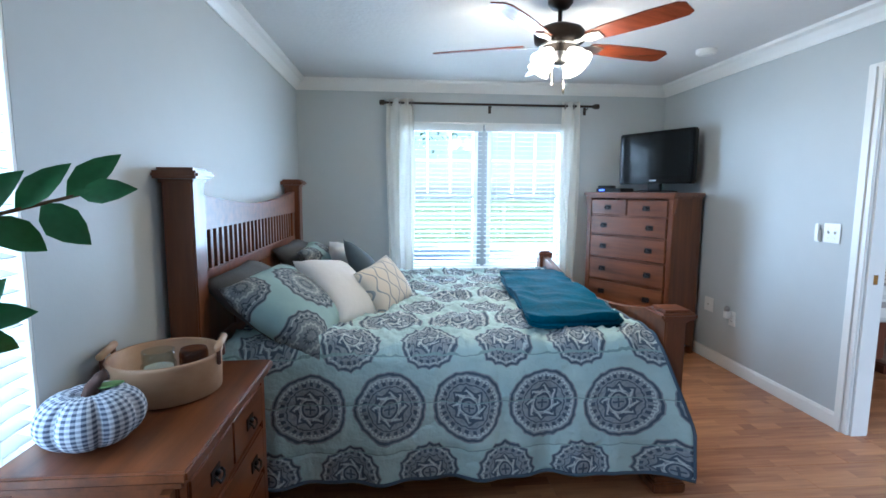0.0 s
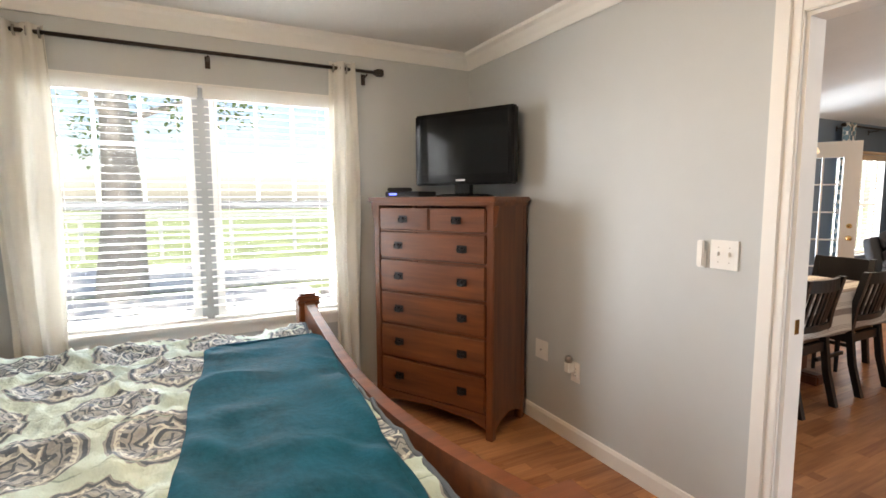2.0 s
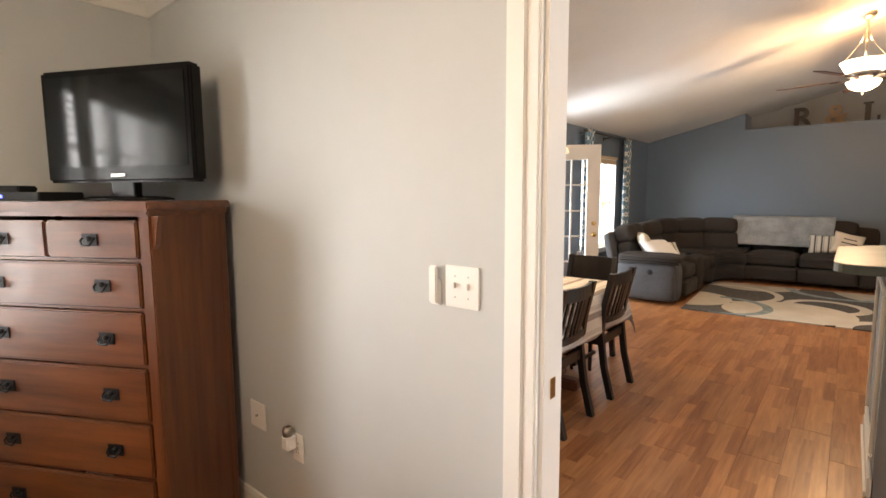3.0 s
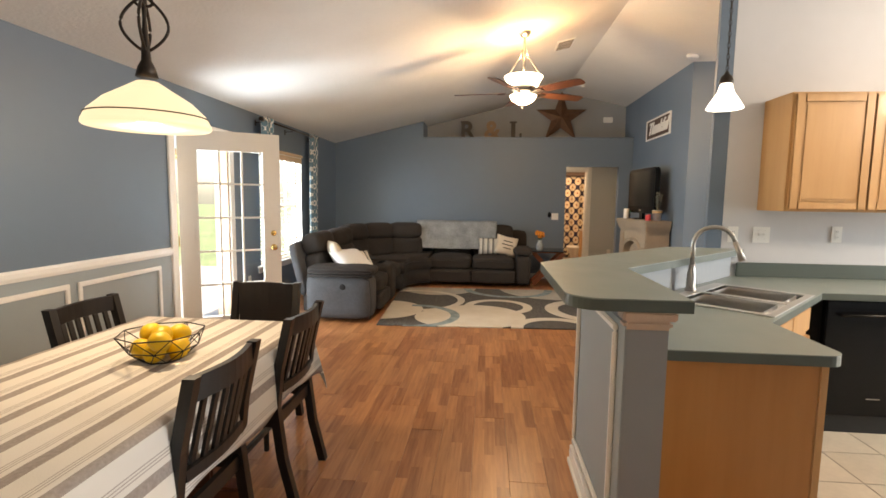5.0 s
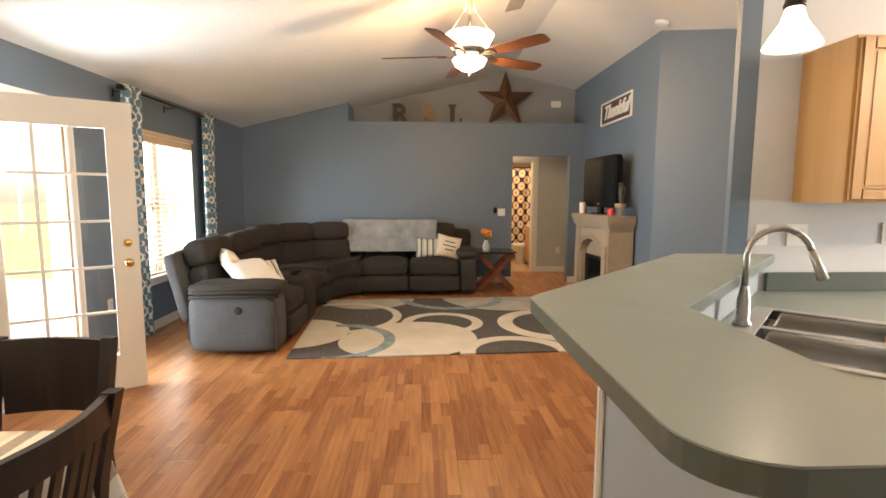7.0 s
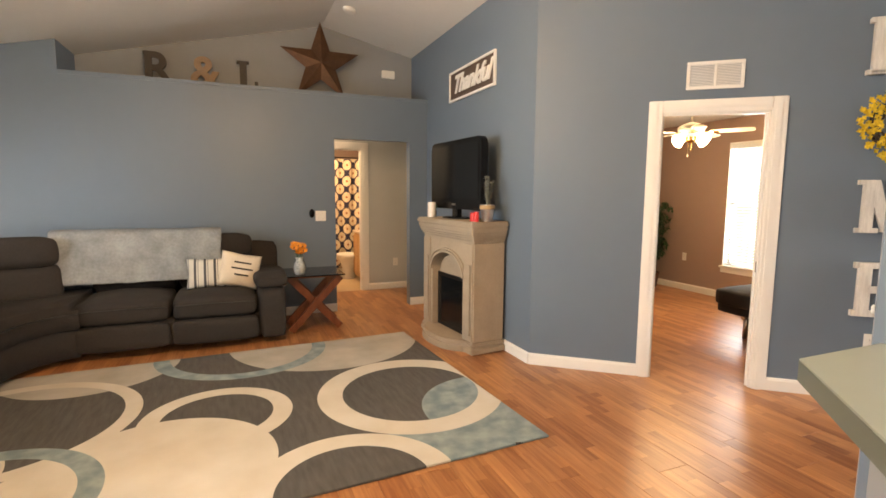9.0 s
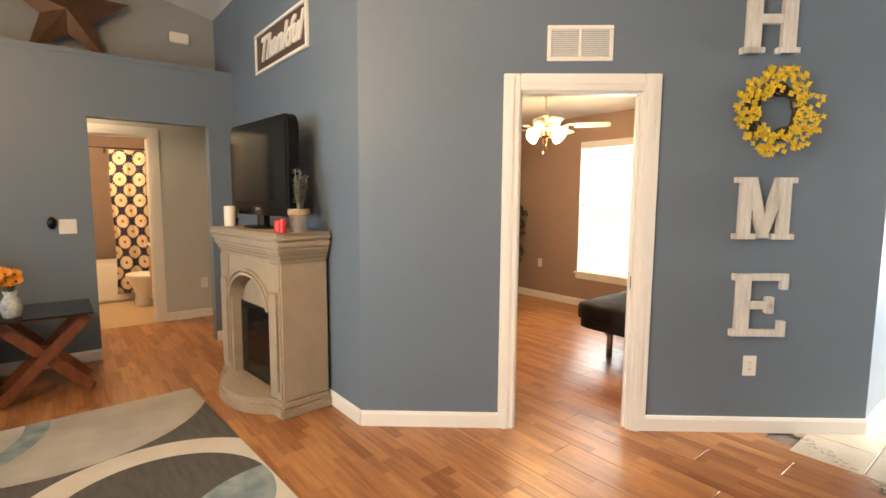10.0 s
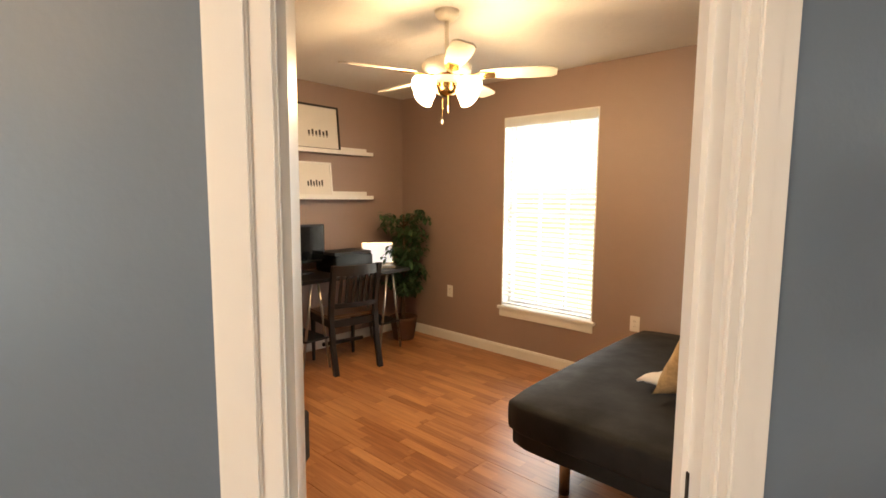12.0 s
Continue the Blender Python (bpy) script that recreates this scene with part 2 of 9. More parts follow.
def clear_glass(name, tint=(1, 1, 1), rough=0.0):
    m = bpy.data.materials.new(name)
    m.use_nodes = True
    nt = m.node_tree
    nt.nodes.remove(nt.nodes["Principled BSDF"])
    tr, gl, fr, mx = [nt.nodes.new(s) for s in ("ShaderNodeBsdfTransparent", "ShaderNodeBsdfGlossy", "ShaderNodeLayerWeight", "ShaderNodeMixShader")]
    sharp, base = nt.nodes.new("ShaderNodeMath"), nt.nodes.new("ShaderNodeMath")
    sharp.operation, base.operation = "POWER", "MULTIPLY_ADD"
    nt.links.new(fr.outputs["Facing"], sharp.inputs[0])
    sharp.inputs[1].default_value = 4.0
    nt.links.new(sharp.outputs[0], base.inputs[0])
    base.inputs[1].default_value, base.inputs[2].default_value = 0.6, 0.04
    tr.inputs[0].default_value = (*tint, 1)
    gl.inputs["Roughness"].default_value = rough
    nt.links.new(base.outputs[0], mx.inputs[0])
    nt.links.new(tr.outputs[0], mx.inputs[1])
    nt.links.new(gl.outputs[0], mx.inputs[2])
    nt.links.new(mx.outputs[0], nt.nodes["Material Output"].inputs[0])
    return m


def let_through(m, share, color):
    """Thin cloth or vinyl that passes some light."""
    nt = m.node_tree
    out, b = nt.nodes["Material Output"], nt.nodes["Principled BSDF"]
    tl_, mx = nt.nodes.new("ShaderNodeBsdfTranslucent"), nt.nodes.new("ShaderNodeMixShader")
    tl_.inputs[0].default_value = (*color, 1)
    mx.inputs[0].default_value = share
    nt.links.new(b.outputs[0], mx.inputs[1])
    nt.links.new(tl_.outputs[0], mx.inputs[2])
    nt.links.new(mx.outputs[0], out.inputs[0])


let_through(SHEER, 0.4, (0.85, 0.84, 0.80))
GLASS = clear_glass("window_glass")
JARGLASS = clear_glass("jar_glass", (0.9, 0.95, 0.95), 0.02)


# ---- builders ----
def finish(bm, name, material, smooth=False):
    bmesh.ops.recalc_face_normals(bm, faces=bm.faces)
    me = bpy.data.meshes.new(name)
    bm.to_mesh(me)
    bm.free()
    if smooth:
        for p in me.polygons:
            p.use_smooth = True
    for mm in material if isinstance(material, (list, tuple)) else [material]:
        me.materials.append(mm)
    return me


def part(name, bm, material, parent=None, label="", smooth=False):
    ob = new(name, finish(bm, name, material, smooth))
    ob.parent = parent
    return tagged(ob, label)


def shape(name, bm, material, kind="structure", smooth=False, label="", category="", group=""):
    return tagged(part(name, bm, material, None, "", smooth), label, category, group, kind)


def thing(name, place, turn, label, category, group=""):
    e = new(name)
    e.location, e.rotation_euler = place, (0, 0, radians(turn))
    e.empty_display_size = 0.1
    return tagged(e, label, category, group)


def B(bm, x0, x1, y0, y1, z0, z1, bev=0.0, mi=0, seg=2):
    x0, x1 = sorted((x0, x1))
    y0, y1 = sorted((y0, y1))
    z0, z1 = sorted((z0, z1))
    m = Matrix.Translation(((x0 + x1) / 2, (y0 + y1) / 2, (z0 + z1) / 2)) @ Matrix.Diagonal((x1 - x0, y1 - y0, z1 - z0, 1))
    r = bmesh.ops.create_cube(bm, size=1, matrix=m)
    fs = {f for v in r["verts"] for f in v.link_faces}
    if bev:
        es = list({e for v in r["verts"] for e in v.link_edges})
        r2 = bmesh.ops.bevel(bm, geom=es, offset=bev, segments=seg, affect="EDGES", clamp_overlap=True)
        fs = set(r2["faces"]) | {f for f in fs if f.is_valid}
    for f in fs:
        if f.is_valid:
            f.material_index = mi
    return r


def BX(*a, **k):
    bm = bmesh.new()
    B(bm, *a, **k)
    return bm


def ext(poly, z0, z1, bm=None, m=Matrix(), bev=0.0):
    """A prism over a polygon of (x, y)."""
    bm = bm or bmesh.new()
    lo = [bm.verts.new(m @ Vector((x, y, z0))) for x, y in poly]
    hi = [bm.verts.new(m @ Vector((x, y, z1))) for x, y in poly]
    n = len(poly)
    fs = [bm.faces.new(lo[::-1]), bm.faces.new(hi)]
    for i in range(n):
        fs.append(bm.faces.new((lo[i], lo[(i + 1) % n], hi[(i + 1) % n], hi[i])))
    if bev:
        es = list({e for f in fs for e in f.edges})
        bmesh.ops.bevel(bm, geom=es, offset=bev, segments=2, affect="EDGES", clamp_overlap=True)
    return bm


def lathe(prof, n=24, bm=None, m=Matrix()):
    """A turned body; prof is rows of (radius, z)."""
    bm = bm or bmesh.new()
    rings = []
    for r, z in prof:
        r = max(r, 0.0005)
        rings.append([bm.verts.new(m @ Vector((r * math.cos(2 * math.pi * i / n), r * math.sin(2 * math.pi * i / n), z))) for i in range(n)])
    for a, b in zip(rings, rings[1:]):
        for i in range(n):
            bm.faces.new((a[i], a[(i + 1) % n], b[(i + 1) % n], b[i]))
    bm.faces.new(rings[0][::-1])
    bm.faces.new(rings[-1])
    return bm


def tube(pts, r, n=8, bm=None, closed=False):
    """A round bar along points; r may be a list."""
    bm = bm or bmesh.new()
    pts = [Vector(p) for p in pts]
    k = len(pts)
    rs = r if isinstance(r, (list, tuple)) else [r] * k
    rings = []
    up = Vector((0, 0, 1))
    for i, p in enumerate(pts):
        a = pts[(i - 1) % k] if (i or closed) else p
        b = pts[(i + 1) % k] if (i < k - 1 or closed) else p
        d = (b - a).normalized()
        s = d.cross(up)
        if s.length < 0.1:
            s = d.cross(Vector((1, 0, 0)))
        s.normalize()
        t = s.cross(d)
        rings.append([bm.verts.new(p + rs[i] * (math.cos(2 * math.pi * j / n) * s + math.sin(2 * math.pi * j / n) * t)) for j in range(n)])
    pairs = list(zip(rings, rings[1:])) + ([(rings[-1], rings[0])] if closed else [])
    for a, b in pairs:
        for j in range(n):
            bm.faces.new((a[j], a[(j + 1) % n], b[(j + 1) % n], b[j]))
    if not closed:
        bm.faces.new(rings[0][::-1])
        bm.faces.new(rings[-1])
    return bm


def grid(fn, nu, nv, bm=None, thick=0.0, closed_u=False):
    """A sheet of fn(u, v) over 0..1, with uv and an optional thickness along z."""
    bm = bm or bmesh.new()
    uvl = bm.loops.layers.uv.verify()
    vs = [[bm.verts.new(fn(i / nu, j / nv)) for j in range(nv + 1)] for i in range(nu + 1)]
    for i in range(nu):
        for j in range(nv):
            f = bm.faces.new((vs[i][j], vs[i + 1][j], vs[i + 1][j + 1], vs[i][j + 1]))
            for l, (a, b) in zip(f.loops, ((i, j), (i + 1, j), (i + 1, j + 1), (i, j + 1))):
                l[uvl].uv = (a / nu, b / nv)
    return bm


def cushion(w, h, d, n=14, puff=1.0, seed=0, wrinkle=0.006, p=2.6):
    """A stuffed pillow, w by h by d thick, standing in x and z, centre at the origin."""
    bm = bmesh.new()
    uvl = bm.loops.layers.uv.verify()
    sides = []
    for s in (1, -1):
        vs = []
        for i in range(n + 1):
            row = []
            for j in range(n + 1):
                u, v = 2 * i / n - 1, 2 * j / n - 1
                t = max(0.0, (1 - abs(u) ** p) * (1 - abs(v) ** p)) ** 0.5
                pin = 1 - 0.07 * (1 - abs(v)) * abs(u) ** 3 * 1.0
                pin2 = 1 - 0.07 * (1 - abs(u)) * abs(v) ** 3
                z = v * h / 2 * pin2
                x = u * w / 2 * pin
                wr = wrinkle * noise.noise(Vector((x * 9 + seed, z * 9, s * 3.0))) * (0.3 + t)
                row.append(bm.verts.new((x, s * (t * d / 2 * puff) + wr, z)))
            vs.append(row)
        sides.append(vs)
        for i in range(n):
            for j in range(n):
                q = (vs[i][j], vs[i + 1][j], vs[i + 1][j + 1], vs[i][j + 1])
                f = bm.faces.new(q if s < 0 else q[::-1])
                for l in f.loops:
                    l[uvl].uv = (l.vert.co.x / w + 0.5, l.vert.co.z / h + 0.5)
    bmesh.ops.remove_doubles(bm, verts=bm.verts, dist=0.004)
    return bm


def wall(name, a, b, z0, z1, thick, material, holes=(), side=1, top=None):
    """A wall from a to b (plan), its body on the side (1: to the right of a to b), with rectangular holes (s0, s1, h0, h1). top(s) may bend the upper edge."""
    a, b = Vector((*a, 0)), Vector((*b, 0))
    d = b - a
    L = d.length
    d.normalize()
    nrm = Vector((d.y, -d.x, 0)) * side * thick
    ss = sorted({0.0, L} | {h[0] for h in holes} | {h[1] for h in holes} | ({s for s in top[1]} if top else set()))
    zf = top[0] if top else (lambda s: z1)
    bm = bmesh.new()
    for s0, s1 in zip(ss, ss[1:]):
        if s1 - s0 < 1e-6:
            continue
        cuts = [(h[2], h[3]) for h in holes if h[0] <= s0 + 1e-6 and h[1] >= s1 - 1e-6]
        spans, z = [], z0
        for h0, h1 in sorted(cuts):
            if h0 > z:
                spans.append((z, z, h0, h0))
            z = h1
        spans.append((z, z, zf(s0), zf(s1)))
        for la, lb, ua, ub in spans:
            v = []
            for off in (Vector(), nrm):
                for s, zz in ((s0, la), (s1, lb), (s1, ub), (s0, ua)):
                    v.append(bm.verts.new(a + d * s + off + Vector((0, 0, zz))))
            for q in ((0, 1, 2, 3), (7, 6, 5, 4), (0, 4, 5, 1), (1, 5, 6, 2), (2, 6, 7, 3), (3, 7, 4, 0)):
                bm.faces.new([v[i] for i in q])
    return shape(name, bm, material)


def strip(name, a, b, prof, material, kind="structure", label="", parent=None, side=1):
    """A moulding along a to b (3d points); prof is (out, up) rows; out points to the left of a to b times side."""
    a, b = Vector(a), Vector(b)
    d = (b - a).normalized()
    out = Vector((-d.y, d.x, 0)).normalized() * side if abs(d.z) < 0.9 else None
    bm = bmesh.new()
    if out is None:
        raise ValueError("upright")
    upv = Vector((0, 0, 1))
    r = [[bm.verts.new(p + out * o + upv * u) for o, u in prof] for p in (a, b)]
    n = len(prof)
    bm.faces.new(r[0])
    bm.faces.new(r[1][::-1])
    for i in range(n):
        bm.faces.new((r[0][i], r[0][(i + 1) % n], r[1][(i + 1) % n], r[1][i]))
    ob = part(name, bm, material, parent)
    return tagged(ob, label, "", "", kind) if parent is None else ob


BASE = [(0, 0), (0.014, 0), (0.014, 0.075), (0.008, 0.092), (0, 0.095)]
CROWN = [(0, -0.10), (0.012, -0.10), (0.03, -0.07), (0.06, -0.035), (0.085, -0.02), (0.09, 0), (0, 0)]
RAIL = [(0, -0.035), (0.015, -0.035), (0.025, -0.01), (0.025, 0.02), (0.012, 0.035), (0, 0.035)]


def text_mesh(body, size, depth, bold=0.0, shear=0.0, space=1.0):
    c = bpy.data.curves.new("lettering", "FONT")
    c.body, c.size, c.extrude, c.offset, c.shear, c.space_character = body, size, depth / 2, bold, shear, space
    c.align_x, c.align_y = "CENTER", "CENTER"
    ob = bpy.data.objects.new("lettering", c)
    scene.collection.objects.link(ob)
    me = bpy.data.meshes.new_from_object(ob.evaluated_get(bpy.context.evaluated_depsgraph_get()))
    bpy.data.objects.remove(ob)
    bpy.data.curves.remove(c)
    bm = bmesh.new()
    bm.from_mesh(me)
    bpy.data.meshes.remove(me)
    return bm


# ---- structure ----
SLOPE_L, SLOPE_R, RIDGE_Y, RIDGE_Z = 0.2405, 0.22, 0.72, 3.455


def roof(y):
    return RIDGE_Z - SLOPE_L * (y - RIDGE_Y) if y > RIDGE_Y else max(RIDGE_Z - SLOPE_R * (RIDGE_Y - y), 2.44)


def wall_y(name, x, ya, yb, material, thick, side, holes=(), z0=0.0, extra=()):
    """A wall along y that rises to the vaulted ceiling."""
    sgn = 1 if yb > ya else -1
    keys = [abs(v - ya) for v in (RIDGE_Y, -3.8, *extra) if min(ya, yb) < v < max(ya, yb)]
    return wall(name, (x, ya), (x, yb), z0, 3, thick, material, holes, side, (lambda s: roof(ya + sgn * s) + 0.01, keys))


# bedroom shell
wall("wall_bedroom_left", (-1.58, 4.72), (-1.58, -1.9), 0, 2.44, 0.16, WALL_GREY, [(3.57, 4.55, 0.55, 2.08)], 1)
wall("wall_bedroom_window", (-1.74, 4.6), (2.06, 4.6), 0, 2.44, 0.16, WALL_GREY, [(1.12, 2.74, 0.66, 2.07)], -1)
wall("wall_bedroom_door", (2.0, 4.6), (2.0, -1.9), 0, 2.44, 0.06, WALL_GREY, [(2.265, 3.10, 0, 2.03)], -1)
wall("wall_bedroom_back", (-1.6, -1.8), (2.0, -1.8), 0, 2.44, 0.12, WALL_GREY, (), 1)
shape("ceiling_bedroom", BX(-1.74, 2.06, -1.92, 4.76, 2.44, 2.54), CEIL)
# great room shell
wall_y("wall_dining_end", 2.06, 5.1, -5.7, WALL_BLUE, 0.04, -1, [(2.765, 3.60, 0, 2.03)])
wall("wall_patio", (2.06, 4.94), (11.3, 4.94), 0, 2.46, 0.16, WALL_BLUE, [(4.32, 5.27, 0, 2.05), (6.0, 7.42, 0.56, 2.02)], -1)
wall_y("wall_sofa", 11.18, 5.0, 3.29, WALL_BLUE, 0.6, -1)
wall("wall_hall", (11.18, 3.29), (11.18, -0.45), 0, 2.52, 0.12, WALL_BLUE, [(2.59, 3.51, 0, 2.04)], -1)
shape("ledge", BX(11.18, 11.86, -0.5, 3.29, 2.522, 2.56), WALL_BLUE)
wall_y("wall_niche", 11.78, 3.4, -0.6, WALL_NICHE, 0.1, -1, z0=2.56)
wall("wall_mantel", (11.9, -0.45), (8.747, -0.45), 0, 3.21, 0.12, WALL_BLUE, (), -1)
DA, DD = Vector((8.683, -0.527, 0)), Vector((-0.642, -0.767, 0))


def dg(s, out=0.0, z=0.0):
    """A place on the slanting wall: s along it, out into the room."""
    return DA + DD * s + Vector((-0.767, 0.642, 0)) * out + Vector((0, 0, z))


wall("wall_study_door", dg(-0.1)[:2], dg(2.94)[:2], 0, 3, 0.06, WALL_BLUE, [(0.925, 1.635, 0, 2.01)], -1, (lambda s: roof(dg(s - 0.1).y) + 0.01, []))
shape("wall_end", ext([(5.911, 0.361), (6.004, 0.361), (5.95, 0.47), (5.911, 0.47)], 0, 3.36), WALL_BLUE)
wall_y("wall_kitchen", 5.91, 0.36, -3.3, WALL_LIGHT, 0.095, -1)
wall_y("wall_foyer_side", dg(2.94).x, dg(2.94).y, -3.25, WALL_BLUE, 0.12, -1)
wall_y("wall_foyer_inner", 7.25, -3.25, -5.6, WALL_BLUE, 0.12, -1)
wall("wall_foyer_return", (6.80, -3.25), (7.25, -3.25), 0, 2.5, 0.1, WALL_BLUE, (), 1)
# the hole is for an unseen window, added to let light in
wall("wall_foyer_front", (2.06, -5.6), (7.4, -5.6), 0, 2.6, 0.14, WALL_BLUE, [(1.9, 3.2, 0.5, 2.1)], 1)
bm = bmesh.new()
for ya, yb in ((5.1, RIDGE_Y), (RIDGE_Y, -3.893), (-3.893, -5.8)):
    v = [bm.verts.new((x, y, roof(y) + o)) for o in (0, 0.1) for x, y in ((2.06, ya), (11.9, ya), (11.9, yb), (2.06, yb))]
    for q in ((0, 1, 2, 3), (7, 6, 5, 4), (0, 4, 5, 1), (2, 6, 7, 3), (1, 5, 6, 2), (3, 7, 4, 0)):
        bm.faces.new([v[i] for i in q])
shape("ceiling_great_room", bm, CEIL)
# study shell
wall("wall_study_window", (11.5, -4.4), (6.9, -4.4), 0, 2.44, 0.16, WALL_TAUPE, [(1.42, 2.30, 0.45, 2.12)], -1)
wall("wall_study_desk", (11.4, -0.6), (11.4, -4.5), 0, 2.44, 0.12, WALL_TAUPE, (), -1)
wall("wall_study_side", (7.02, -2.95), (7.02, -4.5), 0, 2.44, 0.1, WALL_TAUPE, (), 1)
wall("wall_study_mantel", (11.5, -0.572), (8.66, -0.572), 0, 2.44, 0.03, WALL_TAUPE, (), -1)
wall("wall_study_door_inner", dg(0.03, -0.062)[:2], dg(2.94, -0.062)[:2], 0, 2.44, 0.02, WALL_TAUPE, [(0.795, 1.505, 0, 2.01)], -1)
shape("ceiling_study", ext([(11.5, -0.56), (8.76, -0.56), tuple(dg(0.1, -0.14)[:2]), tuple(dg(2.9, -0.14)[:2]), (6.95, -4.5), (11.5, -4.5)][::-1], 2.44, 2.5), CEIL)
# hall and bathroom shell
wall("wall_hall_far", (12.32, 1.6), (12.32, -0.9), 0, 2.44, 0.1, WALL_GREY, [(0.77, 1.49, 0, 2.03)], -1)
wall("wall_hall_end", (11.3, 1.6), (12.3, 1.6), 0, 2.44, 0.1, WALL_GREY, (), -1)
wall("wall_hall_side", (11.3, -0.78), (12.3, -0.78), 0, 2.44, 0.1, WALL_GREY, (), 1)
shape("ceiling_hall", BX(11.3, 15.2, -0.9, 1.7, 2.44, 2.5), CEIL)
wall("wall_bath_end", (15.0, 1.7), (15.0, -0.9), 0, 2.44, 0.1, WALL_TAUPE, (), -1)
wall("wall_bath_left", (12.42, 1.5), (15.0, 1.5), 0, 2.44, 0.1, WALL_TAUPE, (), -1)
wall("wall_bath_right", (12.42, -0.7), (15.0, -0.7), 0, 2.44, 0.1, WALL_TAUPE, (), 1)

# mouldings
for i, (a, b) in enumerate((((-1.58, 4.6), (-1.58, -1.8)), ((2.0, 4.6), (-1.58, 4.6)), ((2.0, -1.8), (2.0, 4.6)))):
    strip("crown_moulding", (*a, 2.44), (*b, 2.44), CROWN, TRIM)
for a, b in (((-1.58, 4.6), (-1.58, -1.8)), ((2.0, 4.6), (-1.58, 4.6)), ((2.0, 2.425), (2.0, 4.6)), ((2.0, -1.8), (2.0, 1.41)),
             ((6.29, 4.94), (2.12, 4.94)), ((11.18, 4.94), (7.42, 4.94)), ((11.18, 0.70), (11.18, 4.94)), ((11.18, -0.45), (11.18, -0.225)), ((8.747, -0.45), (11.18, -0.45)),
             (dg(0.735)[:2], dg(-0.1)[:2]), (dg(2.94)[:2], dg(1.62)[:2]), ((6.80, -3.25), (6.80, -2.79)), ((7.25, -5.6), (7.25, -3.25)),
             ((7.05, -4.4), (11.4, -4.4)), ((11.4, -4.4), (11.4, -0.6)), ((12.32, -0.78), (12.32, 0.02)), ((12.32, 0.92), (12.32, 1.6))):
    strip("baseboard", (*a, 0), (*b, 0), BASE, TRIM)
strip("chair_rail", (6.29, 4.94, 0.93), (2.12, 4.94, 0.93), RAIL, TRIM)
strip("chair_rail", (2.12, 4.94, 0.93), (2.12, 2.42, 0.93), RAIL, TRIM)
shape("wainscot_paint", BX(2.12, 6.29, 4.935, 4.9385, 0.095, 0.895), WALL_PANEL)


def frame_moulding(name, x0, x1, z0, z1, y, material=TRIM, w=0.035, d=0.016, flip=-1):
    bm = bmesh.new()
    for q in ((x0, x1, z0, z0 + w), (x0, x1, z1 - w, z1), (x0, x0 + w, z0 + w, z1 - w), (x1 - w, x1, z0 + w, z1 - w)):
        B(bm, q[0], q[1], y, y + flip * d, q[2], q[3], 0.004)
    return shape(name, bm, material)


for x0 in (2.3, 3.3, 4.3, 5.25):
    frame_moulding("panel_moulding", x0, x0 + 0.88, 0.2, 0.82, 4.934)

CAS = 0.09


def casing(name, place, turn, w, h, depth=0.12, material=TRIM, jamb=True, both=True):
    """A door casing round an opening w wide, h high; x runs along the wall, y into the wall. Origin: the opening's left foot."""
    e = new(name)
    e.location, e.rotation_euler = place, (0, 0, radians(turn))
    tagged(e, kind="structure")
    for nm, q in (("jamb_casing", (-CAS, 0.006, -0.02, 0, 0, h + CAS)), ("jamb_casing", (w - 0.006, w + CAS, -0.02, 0, 0, h + CAS)), ("head_casing", (0.006, w - 0.006, -0.02, 0, h - 0.006, h + CAS))):
        bm = bmesh.new()
        B(bm, *q, bev=0.005)
        x0, x1, _, _, z0, z1 = q
        if nm == "jamb_casing":
            B(bm, x0 + 0.02, x1 - 0.035, -0.028, -0.018, z0, z1 - 0.02, 0.004)
        else:
            B(bm, x0, x1, -0.028, -0.018, z0 + 0.035, z1 - 0.02, 0.004)
        part(nm, bm, material, e)
        if both:
            bm2 = bm = bmesh.new()
            B(bm2, q[0], q[1], depth, depth + 0.02, q[4], q[5], 0.005)
            part(nm, bm2, material, e)
    if jamb:
        part("door_jamb", BX(-0.002, 0.018, 0.001, depth - 0.001, 0, h), material, e)
        part("door_jamb", BX(w - 0.018, w + 0.002, 0.001, depth - 0.001, 0, h), material, e)
        part("door_head", BX(0.018, w - 0.018, 0.001, depth - 0.001, h - 0.018, h + 0.002), material, e)
        part("door_stop", BX(w - 0.03, w - 0.018, depth * 0.45, depth * 0.7, 0, h - 0.018), material, e)
    return e


# bedroom doorway: x along -y, y out through the wall
d1 = casing("door_casing", (2.0, 2.335, 0), -90, 0.835, 2.03, 0.10)
part("strike_plate", BX(0.0182, 0.0205, 0.035, 0.062, 0.90, 0.955, 0.001), BRASS, d1, "worn brass strike plate")
d2 = casing("door_casing", dg(0.825), math.degrees(math.atan2(DD.y, DD.x)), 0.71, 2.01, 0.083, both=False)
part("strike_plate", BX(0.689, 0.692, 0.03, 0.058, 0.86, 0.94, 0.001), BRONZE, d2, "dark strike plate")
casing("door_casing", (12.32, 0.83, 0), -90, 0.72, 2.03, 0.1)


